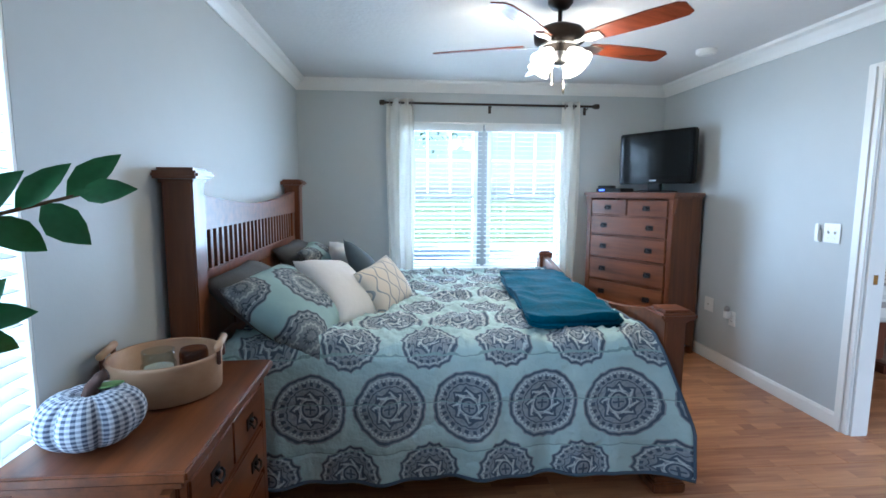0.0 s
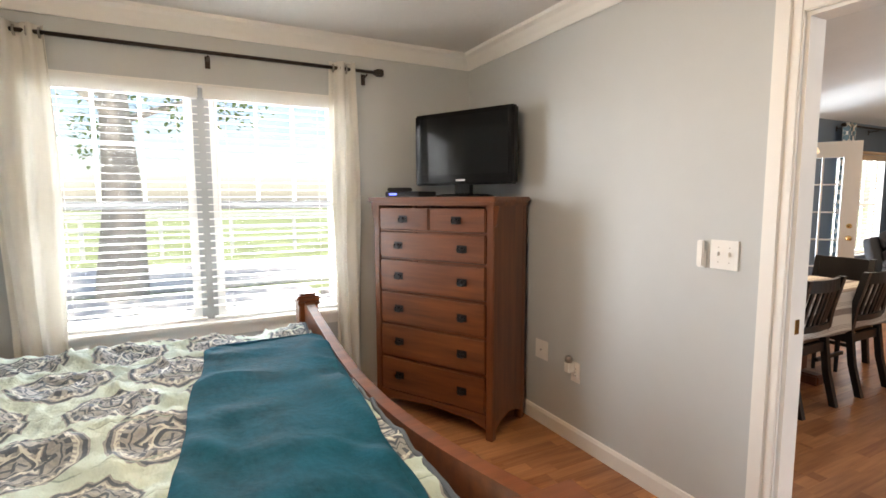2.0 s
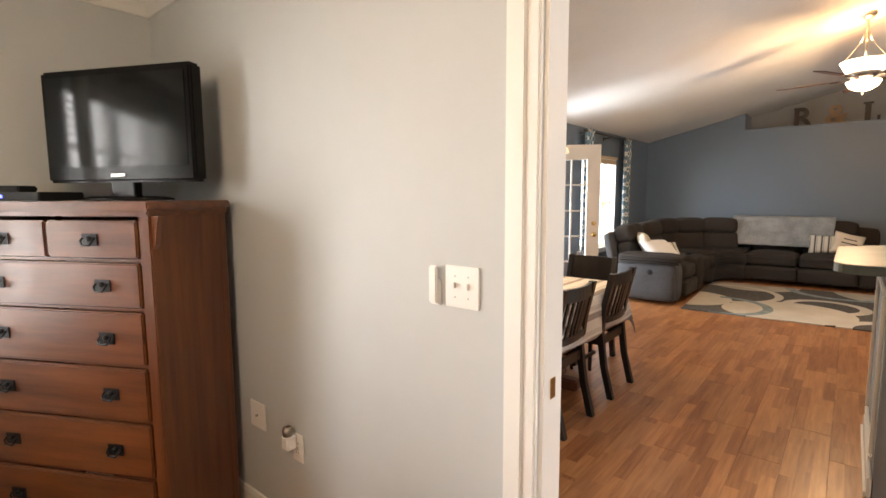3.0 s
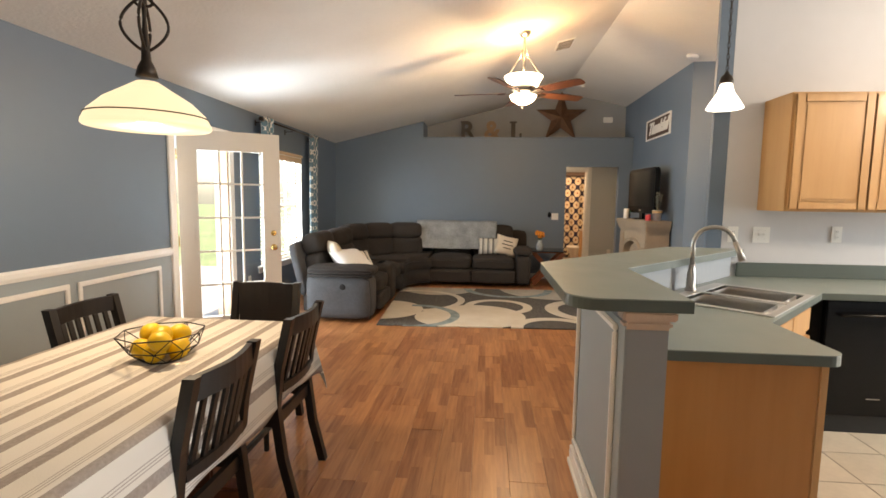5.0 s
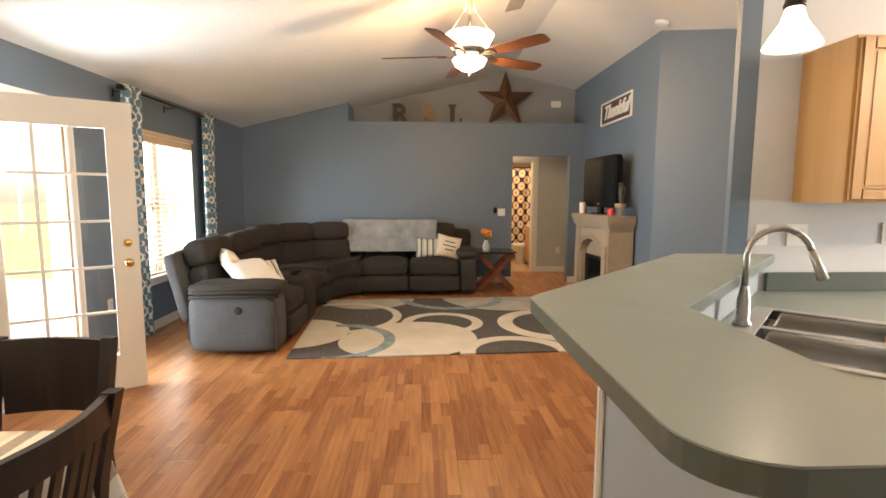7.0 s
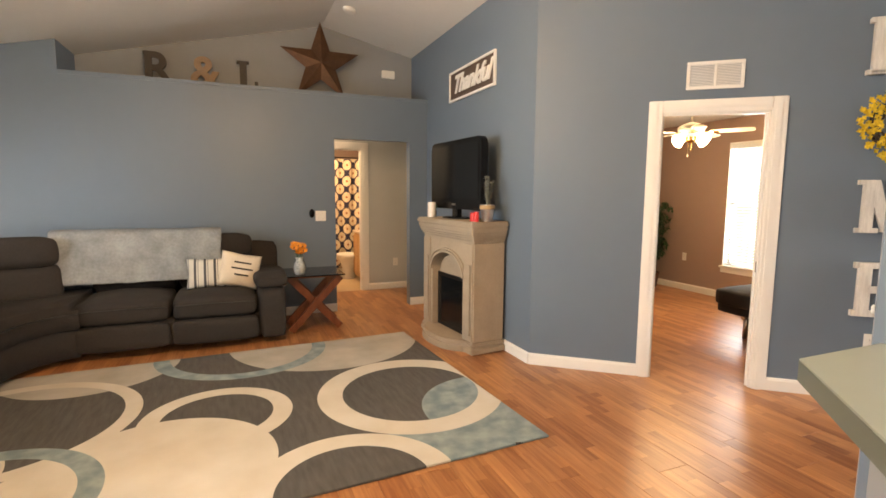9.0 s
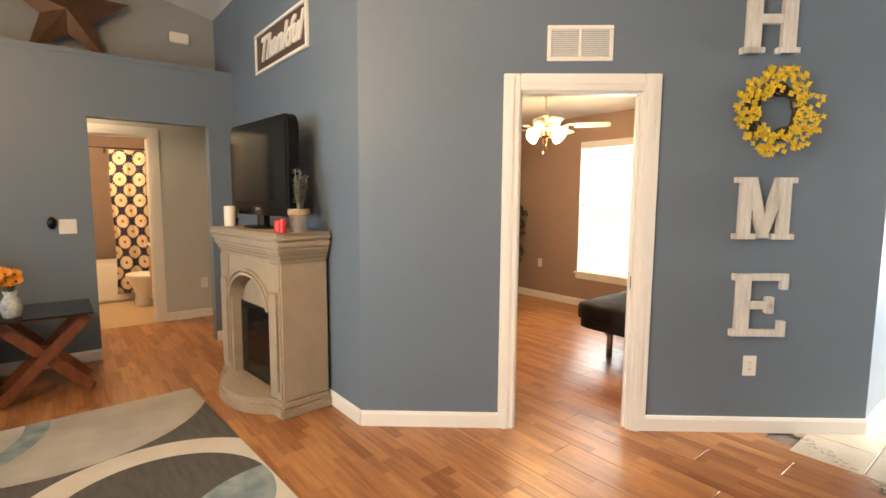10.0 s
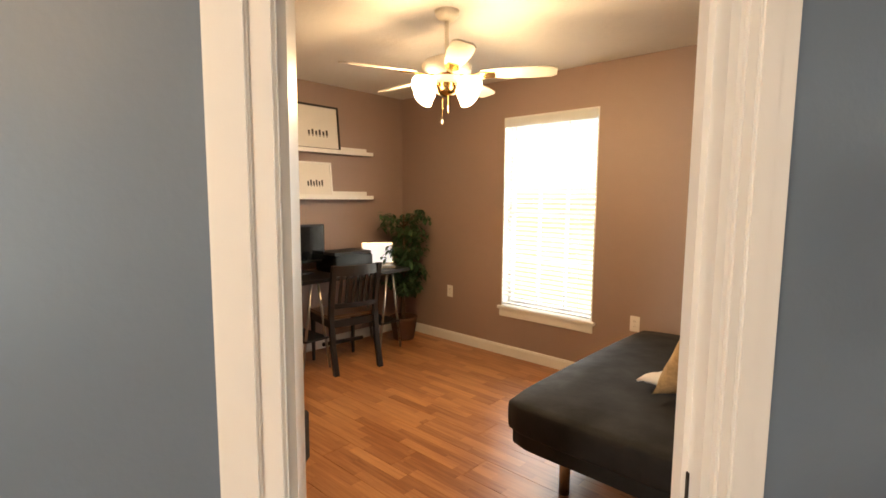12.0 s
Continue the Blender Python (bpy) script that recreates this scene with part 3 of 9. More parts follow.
def door_leaf(name, place, turn, w, h, label, knob=BRASS):
    e = thing(name, place, turn, label, "door")
    bm = BX(0, w, -0.018, 0.018, 0, h, 0.002)
    for z0, z1 in ((0.2, 0.85), (0.98, h - 0.5), (h - 0.42, h - 0.12)):
        for x0, x1 in ((0.1, w / 2 - 0.05), (w / 2 + 0.05, w - 0.1)):
            for s in (-1, 1):
                B(bm, x0, x1, s * 0.016, s * 0.022, z0, z1, 0.004)
    part("door_panel", bm, TRIM, e)
    for s in (-1, 1):
        part("knob", lathe([(0.026, 0), (0.026, 0.004), (0.01, 0.008), (0.01, 0.03), (0.026, 0.04), (0.028, 0.055), (0.016, 0.066)], 14, m=Matrix.Translation((w - 0.06, s * 0.018, 0.92)) @ Matrix.Rotation(-s * math.pi / 2, 4, "X")), knob, e, "round door knob", smooth=True)
    for z in (0.2, h / 2, h - 0.2):
        part("hinge", BX(-0.012, 0.0, -0.02, 0.022, z - 0.045, z + 0.045, 0.003), BRONZE, e, "dark metal hinge")
    return e


# the study door, swung into the study against its hinges
door_leaf("study_door", dg(0.828, -0.112, 0.012), 37, 0.66, 1.985, "white panelled interior door swung open into the study, dark hinges", BRONZE)
door_leaf("foyer_door", (6.86, -3.36, 0.012), -72, 0.75, 2.0, "white panelled door ajar at the edge of the tiled foyer", BRASS)


# grey puts the backlit shade of mullion and meeting rails into their colour
BACKLIT_TRIM = mat("backlit_grey_trim", (0.36, 0.38, 0.39), 0.5, vary=0.04, scale=6)


def window(name, place, turn, w, h, depth=0.16, cols=(2,), rows=2, sill=True, mull=0, wide=0.09, lower=True, metal=TRIM):
    """A window unit: origin at the opening's lower left seen from the room, x along the wall, y outwards."""
    e = new(name)
    e.location, e.rotation_euler = place, (0, 0, radians(turn))
    tagged(e, kind="structure")
    y0, y1 = depth - 0.07, depth - 0.02
    units = [(0, w)] if not mull else [(0, w / 2 - mull / 2), (w / 2 + mull / 2, w)]
    for x0, x1 in units:
        for q in ((x0, x0 + 0.045, 0, h), (x1 - 0.045, x1, 0, h), (x0 + 0.045, x1 - 0.045, 0, 0.05), (x0 + 0.045, x1 - 0.045, h - 0.045, h)):
            part("window_frame", BX(q[0], q[1], y0, y1, q[2], q[3], 0.003), TRIM, e)
        part("meeting_rail", BX(x0 + 0.045, x1 - 0.045, y0 - 0.01, y1, h * 0.5 - 0.02, h * 0.5 + 0.025, 0.003), metal, e)
        n = cols[0]
        for i in range(1, n):
            xx = x0 + 0.045 + (x1 - x0 - 0.09) * i / n
            part("glazing_bar", BX(xx - 0.008, xx + 0.008, y0 + 0.015, y1 - 0.01, 0.05 if lower else h * 0.5 + 0.025, h - 0.045), TRIM, e)
        for zz in [h * 0.5 + (h * 0.5) * i / rows for i in range(1, rows)] + ([h * 0.5 * i / rows for i in range(1, rows)] if lower else []):
            part("glazing_bar", BX(x0 + 0.045, x1 - 0.045, y0 + 0.016, y1 - 0.011, zz - 0.008, zz + 0.008), TRIM, e)
        g = part("pane", BX(x0 + 0.04, x1 - 0.04, y0 + 0.022, y0 + 0.026, 0.04, h - 0.04), GLASS, e)
        g.visible_shadow = False
    if mull:
        part("mullion", BX(w / 2 - mull / 2, w / 2 + mull / 2, y0 - 0.02, y1 + 0.01, 0, h), metal, e)
    for q in ((-0.001, 0.012, 0, h), (w - 0.012, w + 0.001, 0, h)):
        part("window_jamb", BX(q[0], q[1], 0.001, y0 - 0.001, q[2], q[3]), TRIM, e)
    part("window_head", BX(0.012, w - 0.012, 0.001, y0 - 0.001, h - 0.012, h + 0.001), TRIM, e)
    if sill:
        part("window_sill", BX(-wide, w + wide, -0.03 if wide < 0.05 else -0.06, y0, -0.025, 0.004, 0.006), TRIM, e)
        part("sill_apron", BX(0.02 - wide, w + wide - 0.02, -0.016, -0.001, -0.09, -0.026, 0.004), TRIM, e)
    return e


window("window_bedroom", (-0.62, 4.6, 0.66), 0, 1.62, 1.41, cols=(3,), rows=2, mull=0.09, lower=False, metal=BACKLIT_TRIM)
window("window_bedroom_side", (-1.58, 0.17, 0.55), 90, 0.98, 1.53)
window("window_living", (8.06, 4.94, 0.56), 0, 1.42, 1.46, mull=0.08)
window("window_study", (10.08, -4.4, 0.45), 180, 0.88, 1.67, cols=(3,), rows=2, wide=0.03)
# unseen window, added only around the foyer lamp
window("window_foyer", (3.96, -5.6, 0.5), 0, 1.3, 1.6, sill=False)

# floor slabs
shape("floor_slab", BX(-1.76, 15.2, -5.8, 5.1, -0.16, -0.012), mat("screed", (0.2, 0.17, 0.14), 0.9, vary=0.1))
shape("ground", BX(-70, 90, -80, 90, -0.4, -0.2), GRASS)
shape("patio", BX(2, 12, 5.12, 9.5, -0.2, -0.06, 0.01), mat("worn_concrete", (0.38, 0.36, 0.33), 0.9, vary=0.12, scale=3))
shape("driveway", BX(-9, 1.98, 5.4, 10.4, -0.2, -0.15, 0.01), GRASSPATIO)
shape("far_driveway", BX(-9, 9.0, 11.0, 14.6, -0.2, -0.15, 0.01), GRASSPATIO)


# ---- lamps that are seen ----
def ceiling_fan(place, drop, body_mat, blade_mats, blade_len, blade_w, arm_mat, shades, shade_mat, label, start=0.0, blades=5, style="bells", power=18, spread=(0.075, -42)):
    """A ceiling fan; place is the ceiling point."""
    e = thing("ceiling_fan", place, 0, label, "ceiling fan")
    z = -drop
    part("canopy", lathe([(0.068, 0.0), (0.066, -0.02), (0.045, -0.045), (0.02, -0.055)][::-1], 24), body_mat, e, smooth=True)
    part("downrod", tube([(0, 0, -0.05), (0, 0, z + 0.07)], 0.012, 10), body_mat, e, smooth=True)
    part("motor", lathe([(0.03, z - 0.08), (0.075, z - 0.07), (0.1, z - 0.045), (0.135, z - 0.02), (0.14, z + 0.02), (0.12, z + 0.045), (0.06, z + 0.07), (0.02, z + 0.08)], 32), body_mat, e, smooth=True)
    part("trim_ring", lathe([(0.102, z - 0.047), (0.108, z - 0.04), (0.108, z - 0.03), (0.1, z - 0.028)], 32), arm_mat, e, smooth=True)
    for i in range(blades):
        a = radians(start + 360 / blades * i)
        m = Matrix.Rotation(a, 4, "Z") @ Matrix.Translation((0, 0, z - 0.03))
        bm = bmesh.new()
        w = blade_w / 2
        pts = [(0.19, -w * 0.62), (0.3, -w * 0.85), (blade_len * 0.75, -w), (blade_len - 0.03, -w * 0.92), (blade_len, -w * 0.6), (blade_len, w * 0.6), (blade_len - 0.03, w * 0.92), (blade_len * 0.75, w), (0.3, w * 0.85), (0.19, w * 0.62)]
        ext(pts, -0.004, 0.004, bm, m @ Matrix.Rotation(radians(-13), 4, "X"), 0.0015)
        part("blade", bm, blade_mats[i % len(blade_mats)], e)
        bm = bmesh.new()
        ext([(0.09, -0.018), (0.15, -0.012), (0.2, -0.04), (0.27, -0.028), (0.27, 0.028), (0.2, 0.04), (0.15, 0.012), (0.09, 0.018)], -0.012, -0.006, bm, m @ Matrix.Rotation(radians(-13), 4, "X"), 0.001)
        part("blade_arm", bm, arm_mat, e)
    zc = z - 0.045
    if style == "bells":
        part("light_kit", lathe([(0.02, zc - 0.1), (0.05, zc - 0.085), (0.06, zc - 0.05), (0.045, zc - 0.02), (0.06, zc)], 20), arm_mat, e, smooth=True)
        for i in range(shades):
            a = radians(start + 20 + 360 / shades * i)
            m = Matrix.Rotation(a, 4, "Z") @ Matrix.Translation((spread[0], 0, zc - 0.03)) @ Matrix.Rotation(radians(spread[1]), 4, "Y") @ Matrix.Scale(0.85, 4)
            part("shade_arm", tube([(0.03 * math.cos(a), 0.03 * math.sin(a), zc - 0.05), ((spread[0] + 0.01) * math.cos(a), (spread[0] + 0.01) * math.sin(a), zc - 0.04)], 0.009), arm_mat, e, smooth=True)
            part("glass_shade", lathe([(0.012, -0.13), (0.05, -0.125), (0.078, -0.12), (0.066, -0.095), (0.058, -0.06), (0.042, -0.025), (0.026, 0.0)], 20, m=m), shade_mat, e, "lit frosted glass bell shade", smooth=True)
            p = Vector(place) + m @ Vector((0, 0, -0.19))
            bulb("fan_bulb", p, power / shades, size=0.04)
        part("pull_chain", tube([(0.03, 0, zc - 0.1), (0.03, 0, zc - 0.22)], 0.002, 5), arm_mat, e)
        part("chain_fob", lathe([(0.002, -0.03), (0.006, -0.02), (0.006, -0.008), (0.002, 0)], 8, m=Matrix.Translation((0.03, 0, zc - 0.22))), body_mat, e)
        part("pull_chain", tube([(-0.03, 0.02, zc - 0.1), (-0.03, 0.02, zc - 0.2)], 0.002, 5), arm_mat, e)
    return e


fan_blades = wood("mahogany_fan_blade", (0.10, 0.02, 0.008), (0.26, 0.06, 0.022), 0.25, 0, 0.3)
ceiling_fan((0.25, 2.53, 2.44), 0.20, BRONZE, [fan_blades], 0.71, 0.13, NICKEL, 4, SHADE_WARM, "bronze ceiling fan with mahogany blades and lit frosted glass bells", start=15, power=26)

sd = thing("smoke_detector", (1.60, 3.34, 2.44), 0, "round white smoke detector on the bedroom ceiling", "smoke detector")
part("body", lathe([(0.055, -0.035), (0.068, -0.025), (0.07, -0.002), (0.07, 0)], 24), PLASTIC, sd, smooth=True)
part("vent_ring", lathe([(0.03, -0.04), (0.04, -0.038), (0.045, -0.035)], 20), PLASTIC, sd, smooth=True)


# ---- bedroom furniture ----
def mission_handle(parent, x, y, z, ry=0):
    """A drawer pull: backplate with a bail. It faces -y."""
    h = part("handle", BX(x - 0.034, x + 0.034, y - 0.004, y, z - 0.022, z + 0.022, 0.003), BLACKMETAL, parent, "black iron mission drawer pull")
    part("bail", tube([(x - 0.024, y - 0.008, z + 0.006), (x - 0.024, y - 0.018, z - 0.004), (x - 0.016, y - 0.02, z - 0.018), (x + 0.016, y - 0.02, z - 0.018), (x + 0.024, y - 0.018, z - 0.004), (x + 0.024, y - 0.008, z + 0.006)], 0.004, 6), BLACKMETAL, h, smooth=True)
    part("boss", lathe([(0.009, 0), (0.009, 0.008), (0.004, 0.012)], 10, m=Matrix.Translation((x, y - 0.004, z + 0.004)) @ Matrix.Rotation(math.pi / 2, 4, "X")), BLACKMETAL, h)
    return h


def chest(name, place, turn, w, d, h, rows, label, knee=0.11, top=0.03):
    """A mission chest; front faces -y, origin at the middle of the front's foot line."""
    e = thing(name, place, turn, label, "chest of drawers")
    x0, x1 = -w / 2, w / 2
    part("top", BX(x0 - 0.025, x1 + 0.025, -0.03, d + 0.005, h - top, h, 0.006), OAK, e)
    bm = BX(x0 - 0.012, x1 + 0.012, -0.016, d, h - top - 0.022, h - top - 0.0005, 0.005)
    part("cove", bm, OAK, e)
    bm = bmesh.new()
    B(bm, x0, x0 + 0.022, 0.012, d, knee, h - top - 0.022)
    B(bm, x1 - 0.022, x1, 0.012, d, knee, h - top - 0.022)
    B(bm, x0 + 0.022, x1 - 0.022, d - 0.012, d, knee, h - top - 0.022)
    part("carcass", bm, OAK_V, e)
    for s, xx in ((-1, x0), (1, x1)):
        for ya, yb in ((0, 0.045), (d - 0.045, d)):
            bm = bmesh.new()
            B(bm, xx - s * 0.045, xx + s * 0.002, ya, yb, 0.0, h - top - 0.022, 0.004)
            part("leg_post", bm, OAK_V, e)
        bm = ext([(0.046, knee), (0.046, knee - 0.05), (d * 0.25, knee - 0.02), (d * 0.5, knee), (d * 0.75, knee - 0.02), (d - 0.046, knee - 0.05), (d - 0.046, knee + 0.03), (0.046, knee + 0.03)], 0, 0.02, None, Matrix.Translation((xx - (0.021 if s > 0 else -0.001), 0, 0)) @ Matrix(((0, 0, 1, 0), (1, 0, 0, 0), (0, 1, 0, 0), (0, 0, 0, 1))))
        part("side_apron", bm, OAK_V, e)
    part("corbel", ext([(0, 0), (0.03, 0), (0.012, -0.1), (0, -0.12)], -0.012, 0.012, None, Matrix.Translation((x1, 0.02, h - top - 0.022)) @ Matrix(((1, 0, 0, 0), (0, 0, 1, 0), (0, 1, 0, 0), (0, 0, 0, 1)))), OAK_V, e)
    part("corbel", ext([(0, 0), (-0.03, 0), (-0.012, -0.1), (0, -0.12)], -0.012, 0.012, None, Matrix.Translation((x0, 0.02, h - top - 0.022)) @ Matrix(((1, 0, 0, 0), (0, 0, 1, 0), (0, 1, 0, 0), (0, 0, 0, 1)))), OAK_V, e)
    a = ext([(x0 + 0.046, 0), (x0 + 0.046, -0.045), (x0 + 0.14, -0.012), (0, 0.008), (x1 - 0.14, -0.012), (x1 - 0.046, -0.045), (x1 - 0.046, 0), (x1 - 0.046, 0.04), (x0 + 0.046, 0.04)], 0, 0.02, None, Matrix.Translation((0, 0.022, knee)) @ Matrix(((1, 0, 0, 0), (0, 0, -1, 0), (0, 1, 0, 0), (0, 0, 0, 1))))
    part("front_apron", a, OAK, e)
    za, zb = knee + 0.04, h - top - 0.03
    tot = sum(r[0] for r in rows)
    z = zb
    for rh, n in rows:
        hh = (zb - za) * rh / tot
        part("rail", BX(x0 + 0.046, x1 - 0.046, 0.012, 0.03, z - hh - 0.004, z - hh + 0.006), OAK, e)
        for i in range(n):
            ww = (w - 0.096) / n
            xa = x0 + 0.048 + ww * i
            bm = BX(xa + 0.003, xa + ww - 0.003, -0.004, 0.018, z - hh + 0.010, z - 0.008, 0.006)
            dr = part("drawer", bm, OAK, e)
            zc = z - hh / 2
            if n == 1:
                mission_handle(dr, xa + ww * 0.2, -0.004, zc)
                mission_handle(dr, xa + ww * 0.8, -0.004, zc)
            else:
                mission_handle(dr, xa + ww * 0.5, -0.004, zc)
        z -= hh
    return e


tall = chest("tall_chest", (1.375, 4.007, 0), -61.7, 0.88, 0.42, 1.41, [(0.72, 2), (0.85, 1), (1, 1), (1, 1), (1.05, 1), (1.1, 1)], "tall cherry-stained mission chest with seven drawers across the room's corner")
chest("nightstand", (-1.15, 1.335, 0), 90, 0.74, 0.42, 0.75, [(1, 2), (1.1, 1), (1.1, 1)], "cherry-stained nightstand with iron pulls beside the bed")
chest("nightstand", (-1.13, 4.31, 0), 90, 0.44, 0.40, 0.75, [(1, 1), (1.1, 1), (1.1, 1)], "cherry-stained nightstand on the window side of the bed")


def television(name, place, turn, w, h, label, base=0.07, curved=0.0, framew=0.03, depth=0.07):
    e = thing(name, place, turn, label, "television")
    z0 = base
    bm = BX(-w / 2, w / 2, -depth / 2, depth / 2, z0, z0 + h, 0.012, seg=3) if not curved else ext(
        [(-w / 2, z0), (w / 2, z0), (w / 2, z0 + h - curved)] + [(w / 2 - curved + curved * math.cos(a), z0 + h - curved + curved * math.sin(a)) for a in [math.pi / 16 * i for i in range(1, 8)]] +
        [(-w / 2 + curved + curved * math.cos(a), z0 + h - curved + curved * math.sin(a)) for a in [math.pi / 2 + math.pi / 16 * i for i in range(1, 8)]] + [(-w / 2, z0 + h - curved)], -depth / 2, depth / 2, None, Matrix(((1, 0, 0, 0), (0, 0, 1, 0), (0, 1, 0, 0), (0, 0, 0, 1))), 0.006)
    part("housing", bm, BLACKGLOSS, e)
    part("screen", BX(-w / 2 + framew, w / 2 - framew, -depth / 2 - 0.003, -depth / 2 + 0.004, z0 + framew * 2.2, z0 + h - framew, 0.001), BLACKGLASS, e, "dark switched-off glass screen")
    part("badge", BX(-0.035, 0.035, -depth / 2 - 0.004, -depth / 2 + 0.001, z0 + framew * 0.8, z0 + framew * 1.2), NICKEL, e)
    part("neck", BX(-0.06, 0.06, -0.02, 0.025, 0.012, z0 + 0.03, 0.005), BLACKGLOSS, e)
    part("stand_base", lathe([(0.19, 0), (0.19, 0.008), (0.15, 0.016), (0.05, 0.02)], 32, m=Matrix.Diagonal((1.15, 0.62, 1, 1))), BLACKGLOSS, e, smooth=True)
    return e


TV1 = television("television", (1.69, 4.14, 1.412), -64, 0.76, 0.47, "black flat television on the tall chest", base=0.075)
box = thing("cable_box", (1.43, 4.40, 1.412), -61.7, "slim black cable box with a blue light on the tall chest", "cable box")
part("body", BX(-0.14, 0.14, -0.1, 0.1, 0, 0.035, 0.004), BLACKMATT, box)
part("display", BX(-0.1, -0.04, -0.103, -0.099, 0.012, 0.024), mat("blue_led", (0.02, 0.02, 0.2), 0.4, vary=0, emit=(0.1, 0.15, 1), power=3), box)
rt = thing("router", (1.36, 4.42, 1.448), -50, "small black router on the cable box", "router")
part("body", BX(-0.07, 0.07, -0.05, 0.05, 0, 0.025, 0.006), BLACKMATT, rt)

# the bed
YN, YF = 1.93, 3.97
bed = thing("bed", (0, 0, 0), 0, "large cherry-stained mission bed with slatted headboard, made up", "bed")


def post(name, x, y, w, h, cap, foot=False):
    p = part(name, BX(x - w / 2, x + w / 2, y - w / 2, y + w / 2, 0, h - 0.05, 0.006), OAK_V, bed)
    bm = bmesh.new()
    B(bm, x - w / 2 - 0.008, x + w / 2 + 0.008, y - w / 2 - 0.008, y + w / 2 + 0.008, h - 0.06, h - 0.045, 0.003)
    B(bm, x - cap / 2, x + cap / 2, y - cap / 2, y + cap / 2, h - 0.044, h - 0.012, 0.01)
    B(bm, x - cap / 2 + 0.02, x + cap / 2 - 0.02, y - cap / 2 + 0.02, y + cap / 2 - 0.02, h - 0.012, h, 0.008)
    part("post_cap", bm, OAK, p)
    if foot:
        bm = bmesh.new()
        B(bm, x - w / 2 - 0.03, x + w / 2 + 0.03, y - w / 2 - 0.03, y + w / 2 + 0.03, 0, 0.05, 0.008)
        B(bm, x - w / 2 - 0.015, x + w / 2 + 0.015, y - w / 2 - 0.015, y + w / 2 + 0.015, 0.05, 0.075, 0.006)
        part("post_foot", bm, OAK_V, p)
    return p


XH, XF = -1.50, 0.64
post("head_post", XH, YN - 0.02, 0.12, 1.50, 0.19)
post("head_post", XH, YF, 0.12, 1.50, 0.19)
post("foot_post", XF, YN + 0.02, 0.10, 0.88, 0.17, True)
post("foot_post", XF, YF + 0.04, 0.10, 0.90, 0.13, True)


def curved_rail(name, x, th, y0, y1, zlo, zhi, sag, lo_sag=0.0, n=20):
    top = [(y0 + (y1 - y0) * i / n, zhi - sag * math.sin(math.pi * i / n)) for i in range(n + 1)]
    bot = [(y0 + (y1 - y0) * i / n, zlo - lo_sag * math.sin(math.pi * i / n)) for i in range(n + 1)][::-1]
    bm = ext(top + bot, -th / 2, th / 2, None, Matrix.Translation((x, 0, 0)) @ Matrix(((0, 0, 1, 0), (1, 0, 0, 0), (0, 1, 0, 0), (0, 0, 0, 1))))
    return part(name, bm, OAK, bed)


ya, yb = YN + 0.04, YF - 0.06
hb = part("headboard", BX(XH - 0.015, XH + 0.015, ya, yb, 0.3, 0.66, 0.003), OAK_V, bed)
curved_rail("top_rail", XH, 0.045, ya, yb, 1.235, 1.40, 0.065)
part("mid_rail", BX(XH - 0.02, XH + 0.02, ya, yb, 0.98, 1.05, 0.004), OAK, bed)
part("lower_rail", BX(XH - 0.02, XH + 0.02, ya, yb, 0.66, 0.72, 0.004), OAK, bed)
n = 24
for i in range(n):
    y = ya + 0.12 + (yb - ya - 0.24) * i / (n - 1)
    part("slat", BX(XH - 0.008, XH + 0.008, y - 0.014, y + 0.014, 1.05, 1.235), OAK_V, bed)
for y0_, y1_ in ((ya, ya + 0.08), (yb - 0.08, yb)):
    part("stile", BX(XH - 0.018, XH + 0.018, y0_, y1_, 1.05, 1.235), OAK_V, bed)
for i in range(4):
    w_ = (yb - ya) / 4
    part("headboard_panel", BX(XH - 0.01, XH + 0.012, ya + w_ * i + 0.045, ya + w_ * (i + 1) - 0.045, 0.72, 0.98, 0.004), OAK_V, bed)
    part("stile", BX(XH - 0.018, XH + 0.018, ya + w_ * i, ya + w_ * i + 0.044, 0.72, 0.98), OAK_V, bed)
    part("stile", BX(XH - 0.018, XH + 0.018, ya + w_ * (i + 1) - 0.044, ya + w_ * (i + 1), 0.72, 0.98), OAK_V, bed)
for y in (YN - 0.02,):
    part("tenon", BX(XH - 0.02, XH + 0.02, y + 0.045, y + 0.075, 1.27, 1.36, 0.003), BLACKWOOD, bed)
curved_rail("footboard_rail", XF, 0.045, YN + 0.07, YF - 0.01, 0.60, 0.86, 0.13, 0.12)
part("footboard_panel", BX(XF - 0.012, XF + 0.012, YN + 0.07, YF - 0.01, 0.2, 0.55), OAK, bed)
for y in (YN, YF):
    part("side_rail", BX(XH + 0.06, XF - 0.05, y - 0.015, y + 0.015, 0.18, 0.36, 0.004), OAK, bed)
part("box_spring", BX(XH + 0.04, XF - 0.05, YN + 0.03, YF - 0.03, 0.26, 0.46, 0.02), WHITECLOTH, bed)
part("mattress", BX(XH + 0.04, XF - 0.05, YN + 0.03, YF - 0.03, 0.46, 0.715, 0.05, seg=3), WHITECLOTH, bed)


